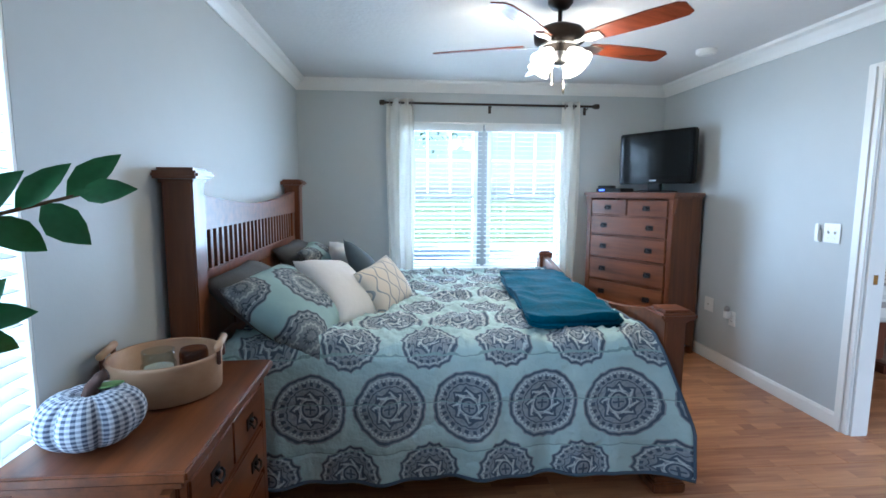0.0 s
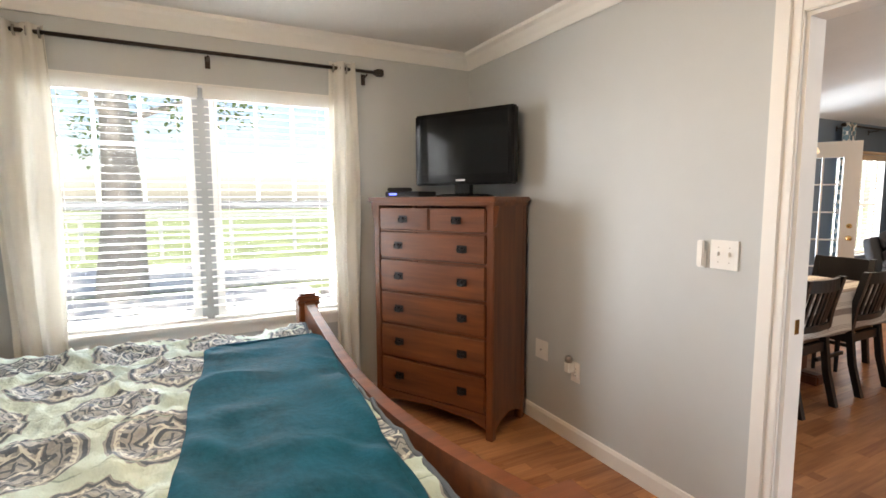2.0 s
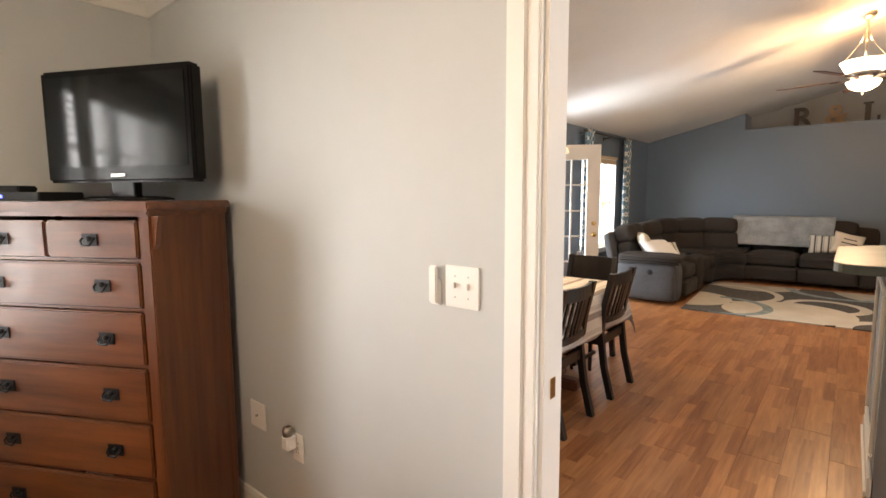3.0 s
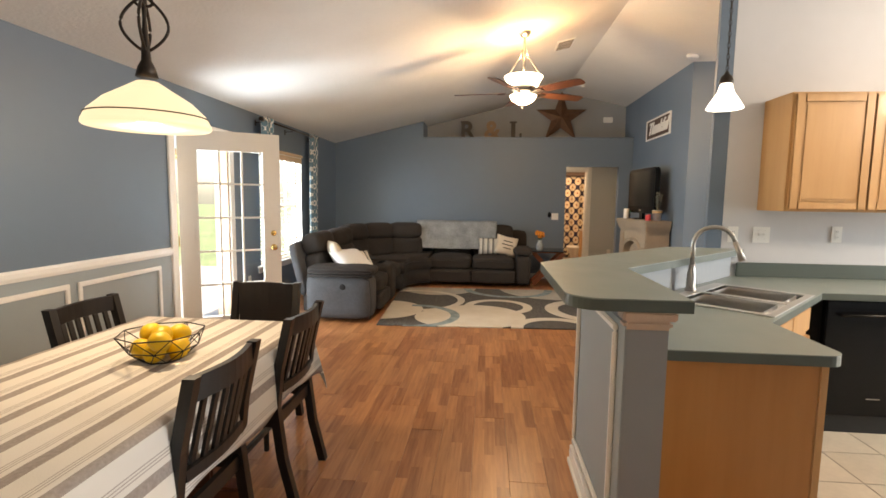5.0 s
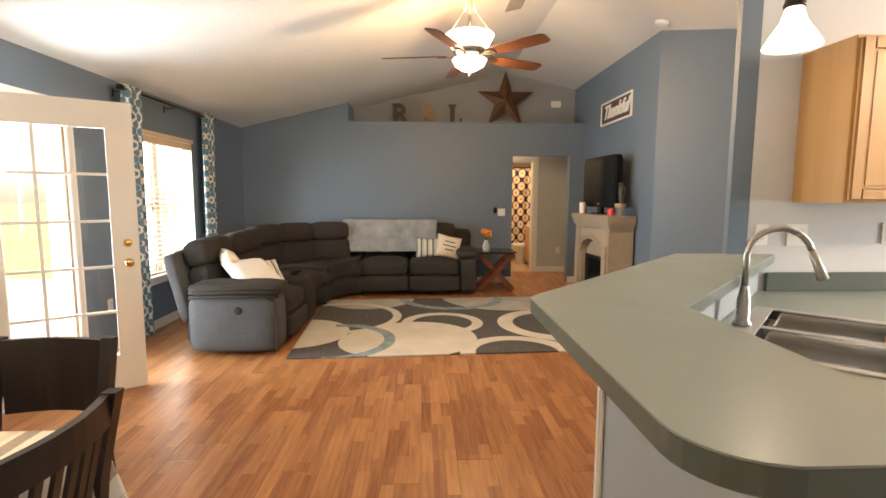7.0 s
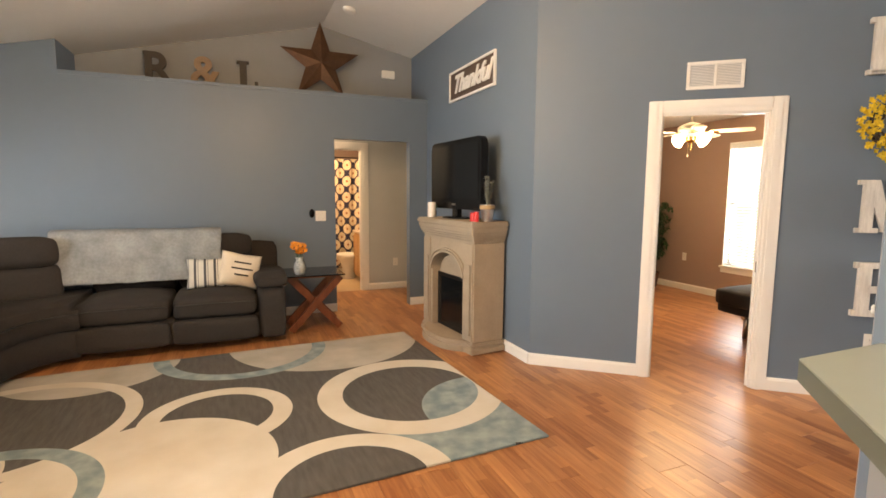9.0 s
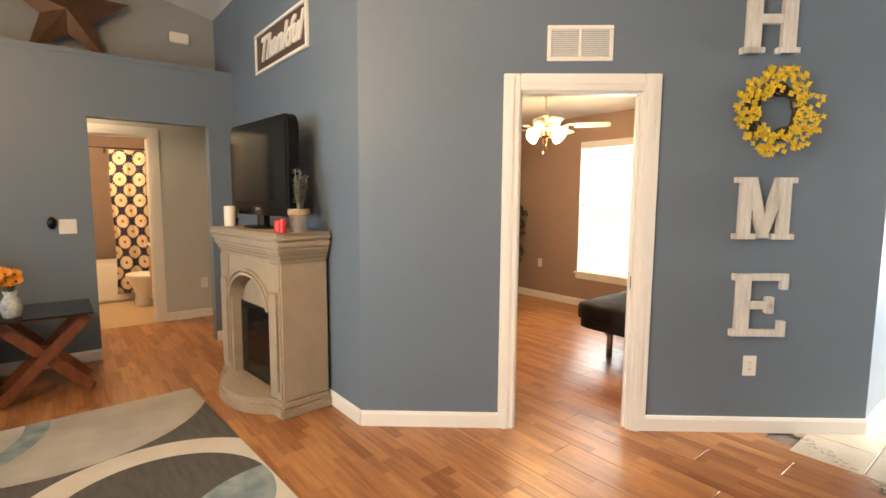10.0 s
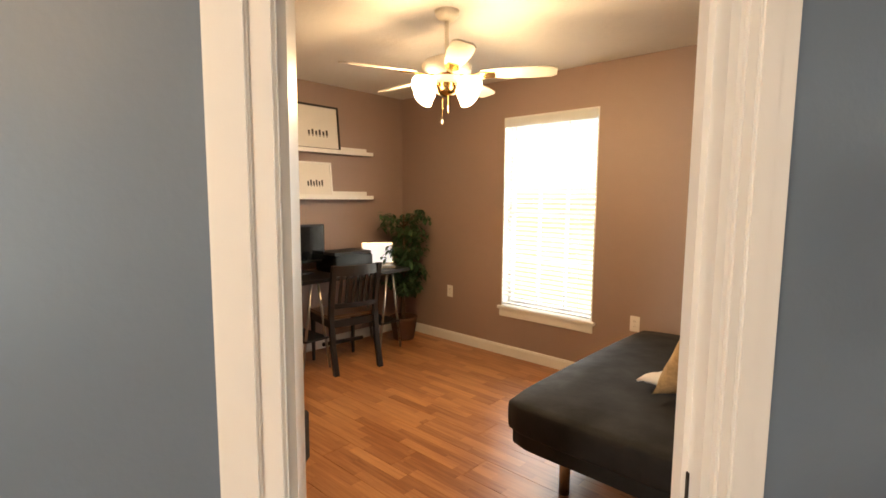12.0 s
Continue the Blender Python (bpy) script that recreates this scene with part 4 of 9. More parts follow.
def quilt_material():
    m = mat("aqua_medallion_quilt", (0.4, 0.55, 0.5), 0.9, vary=0.0)
    k = Nodes(m)
    tc = k.t.nodes.new("ShaderNodeTexCoord")
    s = k.t.nodes.new("ShaderNodeSeparateXYZ")
    k.t.links.new(tc.outputs["UV"], s.inputs[0])
    U, V = s.outputs[0], s.outputs[1]
    wa, wb = k.noise(k.vec(U, V), 6.0, 3), k.noise(k.vec(V, U, 4.0), 7.0, 3)
    U, V = k.m("ADD", U, k.m("MULTIPLY_ADD", wa, 0.05, -0.025)), k.m("ADD", V, k.m("MULTIPLY_ADD", wb, 0.05, -0.025))
    base = k.mix(k.step(k.noise(k.vec(k.m("MULTIPLY", U, 1.0), V), 5.0, 3), 0.5, 0.15), (0.44, 0.58, 0.57), (0.53, 0.66, 0.63))
    dark, mid, lite = (0.085, 0.115, 0.155), (0.26, 0.295, 0.325), (0.58, 0.63, 0.62)
    P = 0.345
    out = base
    for row, (ox, oy, R) in enumerate(((0.0, 0.0, 0.160), (P / 2, P * 0.86, 0.138))):
        x = k.m("MULTIPLY", k.fract(k.m("ADD", U, ox), P), P)
        y = k.m("MULTIPLY", k.fract(k.m("ADD", V, oy), P * 1.72), P * 1.72)
        r = k.m("DIVIDE", k.dist(x, y), R)
        a = k.m("ARCTAN2", y, x)
        pet = k.m("MULTIPLY", k.m("ABSOLUTE", k.m("SINE", k.m("MULTIPLY", a, 8.0 if row else 10.0))), 0.07)
        pet2 = k.m("MULTIPLY", k.m("ABSOLUTE", k.m("SINE", k.m("MULTIPLY", a, 4.0))), 0.13)
        fine = k.m("SINE", k.m("MULTIPLY", a, 44.0))
        rp = k.m("ADD", r, k.m("MULTIPLY", pet, 1.0 if row else 0.25))
        disc = k.m("LESS_THAN", rp, 1.0)
        col = k.mix(k.step(k.noise(k.vec(U, V), 70.0, 3), 0.5, 0.1), mid, (0.34, 0.365, 0.38))
        for lo, hi, c in ((0.90, 0.965, dark), (0.83, 0.86, lite), (0.60, 0.63, dark)):
            col = k.mix(k.band(rp, lo, hi), col, c)
        dots = k.m("MULTIPLY", k.band(r, 0.76, 0.82), k.step(fine, 0.1))
        col = k.mix(dots, col, lite)
        teeth = k.m("MULTIPLY", k.band(r, 0.66, 0.76), k.step(k.m("SINE", k.m("MULTIPLY", a, 22.0)), 0.0))
        col = k.mix(teeth, col, dark)
        r2 = k.m("ADD", r, pet2)
        col = k.mix(k.band(r2, 0.50, 0.56), col, dark)
        col = k.mix(k.band(r2, 0.40, 0.47), col, lite)
        col = k.mix(k.m("MULTIPLY", k.band(r, 0.33, 0.42), k.step(k.m("SINE", k.m("MULTIPLY", a, 8.0)), -0.2)), col, dark)
        col = k.mix(k.band(r, 0.19, 0.25), col, dark)
        col = k.mix(k.band(r, 0.25, 0.28), col, lite)
        cross = k.m("MULTIPLY", k.m("LESS_THAN", r, 0.15), k.m("MAXIMUM", k.m("LESS_THAN", k.m("ABSOLUTE", x), 0.004), k.m("LESS_THAN", k.m("ABSOLUTE", y), 0.004)))
        col = k.mix(cross, col, dark)
        out = k.mix(disc, out, col)
    # channel stitching
    st = k.m("ABSOLUTE", k.m("MULTIPLY", k.fract(V, 0.21), 0.21))
    out = k.mix(k.m("LESS_THAN", st, 0.0025), out, k.mix(0.5, base, (0.10, 0.16, 0.16)))
    k.color(out)
    k.bump(k.m("ADD", k.m("MULTIPLY", k.noise(k.vec(U, V), 11.0, 5), 2.2), k.m("MULTIPLY", k.step(st, 0.01, 0.01), 0.35)), 0.9, 0.018)
    return m


QUILT = quilt_material()


def bed_cover():
    """The quilt: over the top and down both long sides; u runs along the bed, v across."""
    x0, x1 = XH + 0.12, XF - 0.06
    drop_n, drop_f, width = 0.56, 0.40, (YF - YN) + 0.02
    zt, rad = 0.745, 0.055
    total = drop_n + width + drop_f
    bm = bmesh.new()
    uvl = bm.loops.layers.uv.verify()
    nu, nv = 150, 170
    rows = []
    for i in range(nu + 1):
        u = i / nu
        row = []
        for j in range(nv + 1):
            s = total * j / nv
            x = x0 + (x1 - x0) * u
            if s < drop_n:
                t = (drop_n - s) / drop_n
                low = drop_n - s
                wob = 0.022 * t * math.sin(x * 13 + 1.2) + 0.012 * t * math.sin(x * 29)
                p = Vector((x, YN - 0.03 - 0.05 * t ** 0.7 + wob, zt - low))
                if low < rad:
                    p.z += 0.0
                # the foot end fans out past the post
                k_ = max(0.0, (u - 0.9) / 0.1)
                p.x += 0.15 * k_ * min(1.0, t * 1.6)
                p.y -= 0.035 * k_ * t
                p.z -= 0.05 * k_ * t
            elif s < drop_n + width:
                w_ = s - drop_n
                edge = min(w_, width - w_)
                z = zt - 0.05 * max(0.0, 1 - edge / 0.09) ** 2
                cr = 1 - abs(noise.noise(Vector((x * 7 + 2 * noise.noise(Vector((w_ * 3, x, 1))), w_ * 4.0, 3.0)))) * 2.2
                cr2 = 1 - abs(noise.noise(Vector((x * 13 + w_ * 5, w_ * 9.0 - x * 3, 8.0)))) * 2.6
                z += 0.024 * noise.noise(Vector((x * 4.5, w_ * 3.2, 2.0))) + 0.018 * max(0.0, cr) ** 4 + 0.014 * max(0.0, cr2) ** 3 + 0.008 * noise.noise(Vector((x * 16, w_ * 9, 5.0)))
                z += 0.006 * math.cos(2 * math.pi * w_ / 0.21)
                p = Vector((x, YN - 0.03 + 0.02 * max(0.0, 1 - edge / 0.09) + w_, z))
                if w_ > width / 2:
                    p.y = YN - 0.03 + w_
            else:
                t = (s - drop_n - width) / drop_f
                p = Vector((x, YF + 0.01 + 0.05 * t + 0.02 * t * math.sin(x * 14), zt - 0.05 - (s - drop_n - width)))
            if s < drop_n:
                p.z -= 0.045
            row.append(bm.verts.new(p))
        rows.append(row)
    for i in range(nu):
        for j in range(nv):
            f = bm.faces.new((rows[i][j], rows[i + 1][j], rows[i + 1][j + 1], rows[i][j + 1]))
            for l, (a, b) in zip(f.loops, ((i, j), (i + 1, j), (i + 1, j + 1), (i, j + 1))):
                l[uvl].uv = ((x1 - x0) * a / nu + 0.148, total * b / nv - 0.028)
    e = thing("quilt", (0, 0, 0), 0, "rumpled aqua quilt with navy medallions spread over the bed", "quilt")
    hem = [rows[i][0].co.copy() for i in range(0, nu + 1, 2)] + [rows[nu][j].co.copy() for j in range(1, nv + 1, 2)]
    ob = part("cover", bm, QUILT, e, smooth=True)
    part("hem_binding", tube(hem, 0.0085, 6), QUILT, e, smooth=True)
    mod = ob.modifiers.new("thickness", "SOLIDIFY")
    mod.thickness, mod.offset = 0.018, -1
    return e


bed_cover()

pf = 0


def pillow(name, place, lean, turn, w, h, d, material, label, seed=0, roll=0.0, flange=False):
    e = thing(name, place, 0, label, "pillow")
    e.rotation_euler = (radians(lean), radians(roll), radians(turn))
    part("cushion", cushion(w, h, d, 16, seed=seed), material, e, smooth=True)
    if flange:
        bm = bmesh.new()
        ext([(-w / 2 - 0.03, -h / 2 - 0.03), (w / 2 + 0.03, -h / 2 - 0.03), (w / 2 + 0.03, h / 2 + 0.03), (-w / 2 - 0.03, h / 2 + 0.03)], -0.004, 0.004, bm, Matrix.Rotation(math.pi / 2, 4, "X"))
        part("flange", bm, material, e)
    return e


def medallion_pillow_material():
    m = mat("aqua_medallion_sham", (0.4, 0.55, 0.5), 0.9, vary=0.0)
    k = Nodes(m)
    x, y, z = k.xyz()
    base = k.mix(k.step(k.noise(None, 6.0, 3), 0.5, 0.15), (0.27, 0.38, 0.38), (0.33, 0.45, 0.43))
    out = base
    for cx, cz, R in ((0.0, 0.02, 0.175), (0.30, -0.17, 0.13), (-0.3, -0.17, 0.13), (0.3, 0.2, 0.12), (-0.3, 0.2, 0.12)):
        r = k.m("DIVIDE", k.dist(x, z, cx, cz), R)
        a = k.m("ARCTAN2", k.m("SUBTRACT", z, cz), k.m("SUBTRACT", x, cx))
        rp = k.m("ADD", r, k.m("MULTIPLY", k.m("ABSOLUTE", k.m("SINE", k.m("MULTIPLY", a, 8.0))), 0.07))
        col = k.mix(k.step(k.noise(None, 60.0, 3), 0.5, 0.1), (0.17, 0.19, 0.21), (0.23, 0.25, 0.26))
        for lo, hi, c in ((0.9, 0.97, (0.05, 0.07, 0.09)), (0.78, 0.82, (0.42, 0.44, 0.42)), (0.6, 0.64, (0.05, 0.07, 0.09)), (0.4, 0.47, (0.4, 0.42, 0.4)), (0.2, 0.26, (0.05, 0.07, 0.09))):
            col = k.mix(k.band(rp, lo, hi), col, c)
        col = k.mix(k.m("MULTIPLY", k.band(r, 0.66, 0.76), k.step(k.m("SINE", k.m("MULTIPLY", a, 22.0)), 0.0)), col, (0.05, 0.07, 0.09))
        out = k.mix(k.m("LESS_THAN", rp, 1.0), out, col)
    k.color(out)
    k.bump(k.noise(None, 18.0, 4), 0.5, 0.006)
    return m


def lattice_material():
    m = mat("cream_ogee_lattice_cotton", (0.62, 0.55, 0.46), 0.9, vary=0.0)
    k = Nodes(m)
    x, y, z = k.xyz()
    fx, fz = k.fract(x, 0.115), k.fract(z, 0.13)
    wv = k.m("ABSOLUTE", k.m("SUBTRACT", k.m("ABSOLUTE", fx), k.m("MULTIPLY_ADD", k.m("COSINE", k.m("MULTIPLY", fz, 6.283)), 0.16, 0.25)))
    k.color(k.mix(k.m("LESS_THAN", wv, 0.045), (0.64, 0.57, 0.48), (0.27, 0.29, 0.31)))
    k.bump(k.noise(None, 60, 3), 0.3, 0.003)
    return m


SHAM, LATTICE = medallion_pillow_material(), lattice_material()
# near group by the head of the bed
pillow("sham_pillow", (-1.27, 2.28, 0.87), -52, 90, 0.66, 0.50, 0.2, DARKSHAM, "charcoal grey sham pillow leaning on the headboard", 1)
pillow("sham_pillow", (-1.14, 2.25, 0.84), -54, 84, 0.70, 0.52, 0.25, SHAM, "aqua medallion sham pillow leaning at the head of the bed", 2, flange=False)
pillow("white_pillow", (-0.95, 2.50, 0.86), -46, 60, 0.42, 0.45, 0.19, WHITECLOTH, "plump white square pillow on the quilt", 3, roll=8)
pillow("sham_pillow", (-1.27, 3.45, 0.87), -52, 90, 0.66, 0.50, 0.2, DARKSHAM, "charcoal grey sham pillow on the window side of the bed", 4)
pillow("sham_pillow", (-1.13, 3.40, 0.87), -54, 96, 0.66, 0.48, 0.2, SHAM, "aqua medallion sham pillow on the window side", 5)
pillow("white_pillow", (-0.93, 3.20, 0.88), -44, 102, 0.48, 0.46, 0.18, WHITECLOTH, "white square pillow behind the slate one", 6)
pillow("slate_pillow", (-0.80, 2.93, 0.85), -40, 78, 0.46, 0.46, 0.16, GREYCLOTH, "slate grey square pillow standing on a corner", 7, roll=30)
pillow("lattice_pillow", (-0.71, 2.68, 0.86), -34, 66, 0.42, 0.30, 0.14, LATTICE, "small cream pillow with a grey lattice on the quilt", 8, roll=-8)


def folded_throw():
    e = thing("teal_throw", (0.30, 2.76, 0.755), 0, "folded teal fleece throw across the foot of the bed", "throw blanket")
    for k_, (w_, z0, dx) in enumerate(((0.235, 0.0, 0.0), (0.238, 0.016, 0.008), (0.232, 0.032, -0.006))):
        def f(u, v, w_=w_, z0=z0, dx=dx, k_=k_):
            y = -0.71 + 1.42 * v + 0.012 * math.sin(5 * u + k_)
            a = 2 * math.pi * u
            cx, cz = math.cos(a), math.sin(a)
            x = dx + w_ * (abs(cx) ** 0.35) * (1 if cx > 0 else -1)
            x *= 1 - 0.16 * max(0.0, (abs(2 * v - 1) - 0.93) / 0.07) ** 2
            z = z0 + 0.010 + 0.0095 * (abs(cz) ** 0.6) * (1 if cz > 0 else -1)
            z += (0.020 * abs(noise.noise(Vector((x * 5, y * 4, 0.5)))) + 0.014 * max(0.0, 1 - 3 * abs(noise.noise(Vector((x * 6 + y * 2, y * 3.5, 7.0))))) if k_ == 2 and cz > 0 else 0) + 0.003
            x += 0.022 * noise.noise(Vector((y * 3, k_ * 3.0, 1.0)))
            return Vector((x + 0.13 * (v - 0.5), y, z))
        bm = grid(f, 60, 70)
        bmesh.ops.remove_doubles(bm, verts=bm.verts, dist=0.0005)
        bmesh.ops.holes_fill(bm, edges=[ed for ed in bm.edges if ed.is_boundary])
        part("fold", bm, TEAL, e, smooth=True)


folded_throw()


# things on the nightstand
def checked():
    m = mat("gingham_cotton", (0.5, 0.5, 0.55), 0.95, vary=0)
    k = Nodes(m)
    tc = k.t.nodes.new("ShaderNodeTexCoord")
    s = k.t.nodes.new("ShaderNodeSeparateXYZ")
    k.t.links.new(tc.outputs["UV"], s.inputs[0])
    a = k.step(k.fract(s.outputs[0], 1 / 34), 0.0)
    b = k.step(k.fract(s.outputs[1], 1 / 18), 0.0)
    k.color(k.mix(k.m("MULTIPLY_ADD", k.m("ADD", a, b), 0.5, 0.0), (0.60, 0.62, 0.68), (0.075, 0.09, 0.14)))
    k.bump(k.noise(None, 120, 2), 0.3, 0.002)
    return m


GINGHAM = checked()
pk = thing("fabric_pumpkin", (-1.42, 1.10, 0.752), 0, "stuffed gingham pumpkin with a brown stem on the nightstand", "decorative pumpkin")


def pump(u, v):
    a, t = 2 * math.pi * u, math.pi * v
    lobe = 1 - 0.16 * (1 - abs(math.sin(3.5 * a))) ** 2.5
    r = 0.125 * math.sin(t) ** 0.75 * lobe
    z = 0.075 - 0.075 * math.cos(t) * (1 if v < 0.5 else 1 - 0.35 * (abs(v - 0.5) * 2) ** 6)
    return Vector((r * math.cos(a), r * math.sin(a), z))


bm = grid(pump, 84, 24)
bmesh.ops.remove_doubles(bm, verts=bm.verts, dist=0.0004)
part("body", bm, GINGHAM, pk, smooth=True)
part("stem", tube([(0, 0, 0.12), (0.004, 0.004, 0.15), (0.02, 0.012, 0.172), (0.036, 0.018, 0.178)], [0.024, 0.017, 0.014, 0.016], 10), mat("brown_felt", (0.07, 0.035, 0.025), 0.95, vary=0.2, scale=30), pk, smooth=True)
part("leaf", ext([(0, 0), (0.03, 0.02), (0.06, 0.018), (0.08, 0), (0.06, -0.018), (0.03, -0.02)], 0.142, 0.148, None, Matrix.Rotation(radians(40), 4, "Z"), 0.002), mat("green_felt", (0.16, 0.26, 0.09), 0.95, vary=0.15, scale=30), pk)
bk = thing("bentwood_basket", (-1.385, 1.44, 0.752), 12, "round pale bentwood basket with two wooden handles", "basket")
BENT = wood("pale_bentwood", (0.40, 0.24, 0.13), (0.52, 0.34, 0.20), 0.5, 0, 0.05)
prof = [(0.155, 0.0), (0.165, 0.004), (0.168, 0.115), (0.172, 0.125), (0.166, 0.13), (0.16, 0.125), (0.158, 0.02), (0.01, 0.014)]
part("wall", lathe(prof, 40), BENT, bk, smooth=True)
for s in (-1, 1):
    h = part("handle", tube([(s * 0.165, -0.07, 0.15), (s * 0.168, 0.07, 0.15)], 0.012, 8), BENT, bk, smooth=True)
    for y in (-0.05, 0.05):
        part("bracket", BX(s * 0.16, s * 0.172, y - 0.01, y + 0.01, 0.09, 0.15, 0.003), mat("brown_leather", (0.11, 0.04, 0.02), 0.6) if (s, y) == (-1, -0.05) else bpy.data.materials["brown_leather"], h)
jar = thing("glass_jar", (-1.40, 1.42, 0.77), 0, "squat clear glass jar of cream wax in the basket", "jar")
part("glass", lathe([(0.045, 0), (0.05, 0.01), (0.052, 0.08), (0.045, 0.095), (0.048, 0.1), (0.048, 0.125), (0.044, 0.125), (0.042, 0.1), (0.046, 0.08), (0.044, 0.012)], 24), JARGLASS, jar, smooth=True)
part("wax", lathe([(0.042, 0.012), (0.043, 0.07), (0.04, 0.072)], 20), CREAMCLOTH, jar, smooth=True)
jr = thing("glass_jar", (-1.31, 1.47, 0.77), 0, "amber glass jar in the basket", "jar")
part("glass", lathe([(0.04, 0), (0.045, 0.01), (0.045, 0.1), (0.04, 0.115), (0.036, 0.115), (0.038, 0.02)], 24), clear_glass("amber_glass", (0.5, 0.3, 0.15), 0.02), jr, smooth=True)


def leaf_shape(bm, base, direction, length, width, curl=0.2, normal=None):
    d = Vector(direction).normalized()
    nrm = Vector(normal or (0, 0, 1))
    s = d.cross(nrm)
    if s.length < 0.1:
        s = d.cross(Vector((1, 0, 0)))
    s.normalize()
    nn = s.cross(d)
    rows = []
    for t, w in ((0, 0.05), (0.2, 0.7), (0.45, 1.0), (0.7, 0.75), (0.88, 0.35), (1, 0.02)):
        c = Vector(base) + d * length * t - nn * curl * length * t * t
        rows.append([bm.verts.new(c + s * width / 2 * w + nn * width * 0.12 * w), bm.verts.new(c), bm.verts.new(c - s * width / 2 * w + nn * width * 0.12 * w)])
    for a, b in zip(rows, rows[1:]):
        bm.faces.new((a[0], a[1], b[1], b[0]))
        bm.faces.new((a[1], a[2], b[2], b[1]))


# a leafy plant by the camera's start, beside the side window
pl = thing("leafy_plant", (-1.39, 0.30, 0.0), 0, "tall leafy green plant in a floor pot by the side window", "plant")
part("pot", lathe([(0.11, 0), (0.12, 0.01), (0.15, 0.26), (0.16, 0.28), (0.14, 0.28), (0.12, 0.24)], 24), mat("grey_ceramic", (0.25, 0.25, 0.26), 0.4), pl, smooth=True)
stems = [[(0, 0, 0.24), (0.04, 0.03, 0.8), (0.10, 0.05, 1.25), (0.22, 0.12, 1.36), (0.37, 0.17, 1.405)], [(0.02, 0, 0.24), (0.03, 0.02, 0.8), (0.06, 0.04, 1.2), (0.15, 0.10, 1.46), (0.20, 0.13, 1.60)], [(0, 0.02, 0.24), (0.05, 0.04, 0.7), (0.10, 0.08, 1.05), (0.18, 0.12, 1.20), (0.25, 0.15, 1.25)]]
for st in stems:
    part("stem", tube(st, [0.009, 0.006, 0.004, 0.003, 0.0022], 7), BARK, pl, smooth=True)
rnd = random.Random(4)
for st in stems:
    for a, b in zip(st[2:], st[3:]):
        d_ = (Vector(b) - Vector(a)).normalized()
        for k_ in range(6):
            p = Vector(a).lerp(Vector(b), (k_ + 0.5) / 6)
            s_ = 1 if k_ % 2 else -1
            bm = bmesh.new()
            leaf_shape(bm, p, (d_.x * 0.7 + s_ * 0.55 * abs(d_.z), d_.y * 0.7 + rnd.uniform(-0.4, 0.2), d_.z * 0.7 + s_ * 0.75), rnd.uniform(0.068, 0.095), rnd.uniform(0.036, 0.047), 0.18, (0.1, -1, 0.3))
            part("leaf", bm, LEAFBIG, pl, smooth=True)
    bm = bmesh.new()
    leaf_shape(bm, st[-1], (1, -0.1, 0.15), 0.07, 0.034, 0.15, (0.1, -1, 0.3))
    part("leaf", bm, LEAFBIG, pl, smooth=True)

# curtains
def curtain(name, x0, x1, y, z0, z1, folds, depth, material, label, turn=0, grommets=True):
    e = thing(name, (0, 0, 0), 0, label, "curtain")
    w_ = x1 - x0

    def f(u, v):
        x = x0 + w_ * u
        a = 2 * math.pi * folds * u
        amp = depth * (0.75 + 0.25 * math.sin(v * 5 + u * 9))
        return Vector((x + 0.012 * math.sin(v * 6 + u * 4), y + amp * math.sin(a) + 0.006 * math.sin(3 * a + v * 8), z0 + (z1 - z0) * v))
    bm = grid(f, max(30, int(folds * 12)), 24)
    ob = part("panel", bm, material, e, smooth=True)
    mod = ob.modifiers.new("thickness", "SOLIDIFY")
    mod.thickness = 0.003
    if grommets:
        for i in range(int(folds * 2)):
            u = (i + 0.5) / (folds * 2)
            ring = lathe([(0.017, -0.003), (0.027, -0.003), (0.027, 0.003), (0.017, 0.003)], 16, m=Matrix.Translation((x0 + w_ * u, y + 0.0, z1 - 0.04)) @ Matrix.Rotation(math.pi / 2, 4, "Y"))
            part("grommet", ring, NICKEL, e)
    return e


def rod(name, x0, x1, y, z, yw, label, finial="square", r=0.011):
    e = thing(name, (0, 0, 0), 0, label, "curtain rod")
    part("pole", tube([(x0, y, z), (x1, y, z)], r, 10), BRONZE, e, smooth=True)
    for x, s in ((x0, -1), (x1, 1)):
        f = part("finial", BX(x, x + s * 0.05, y - 0.022, y + 0.022, z - 0.022, z + 0.022, 0.006), BRONZE, e)
        part("collar", BX(x - s * 0.014, x, y - 0.016, y + 0.016, z - 0.016, z + 0.016, 0.004), BRONZE, f)
    for x in (x0 + 0.06, (x0 + x1) / 2, x1 - 0.06):
        b = part("bracket", tube([(x, yw, z - 0.03), (x, y, z - 0.02)], 0.006, 6), BRONZE, e)
        part("bracket_plate", BX(x - 0.014, x + 0.014, yw - 0.006, yw, z - 0.07, z, 0.002), BRONZE, b)
    return e


rod("curtain_rod", -0.76, 1.236, 4.51, 2.225, 4.598, "slim dark bronze curtain rod with square finials")
curtain("sheer_curtain", -0.74, -0.49, 4.51, 0.09, 2.262, 2.5, 0.035, SHEER, "sheer white grommet curtain, half translucent")
curtain("sheer_curtain", 0.93, 1.10, 4.51, 0.09, 2.262, 2.0, 0.035, SHEER, "sheer white grommet curtain, half translucent")


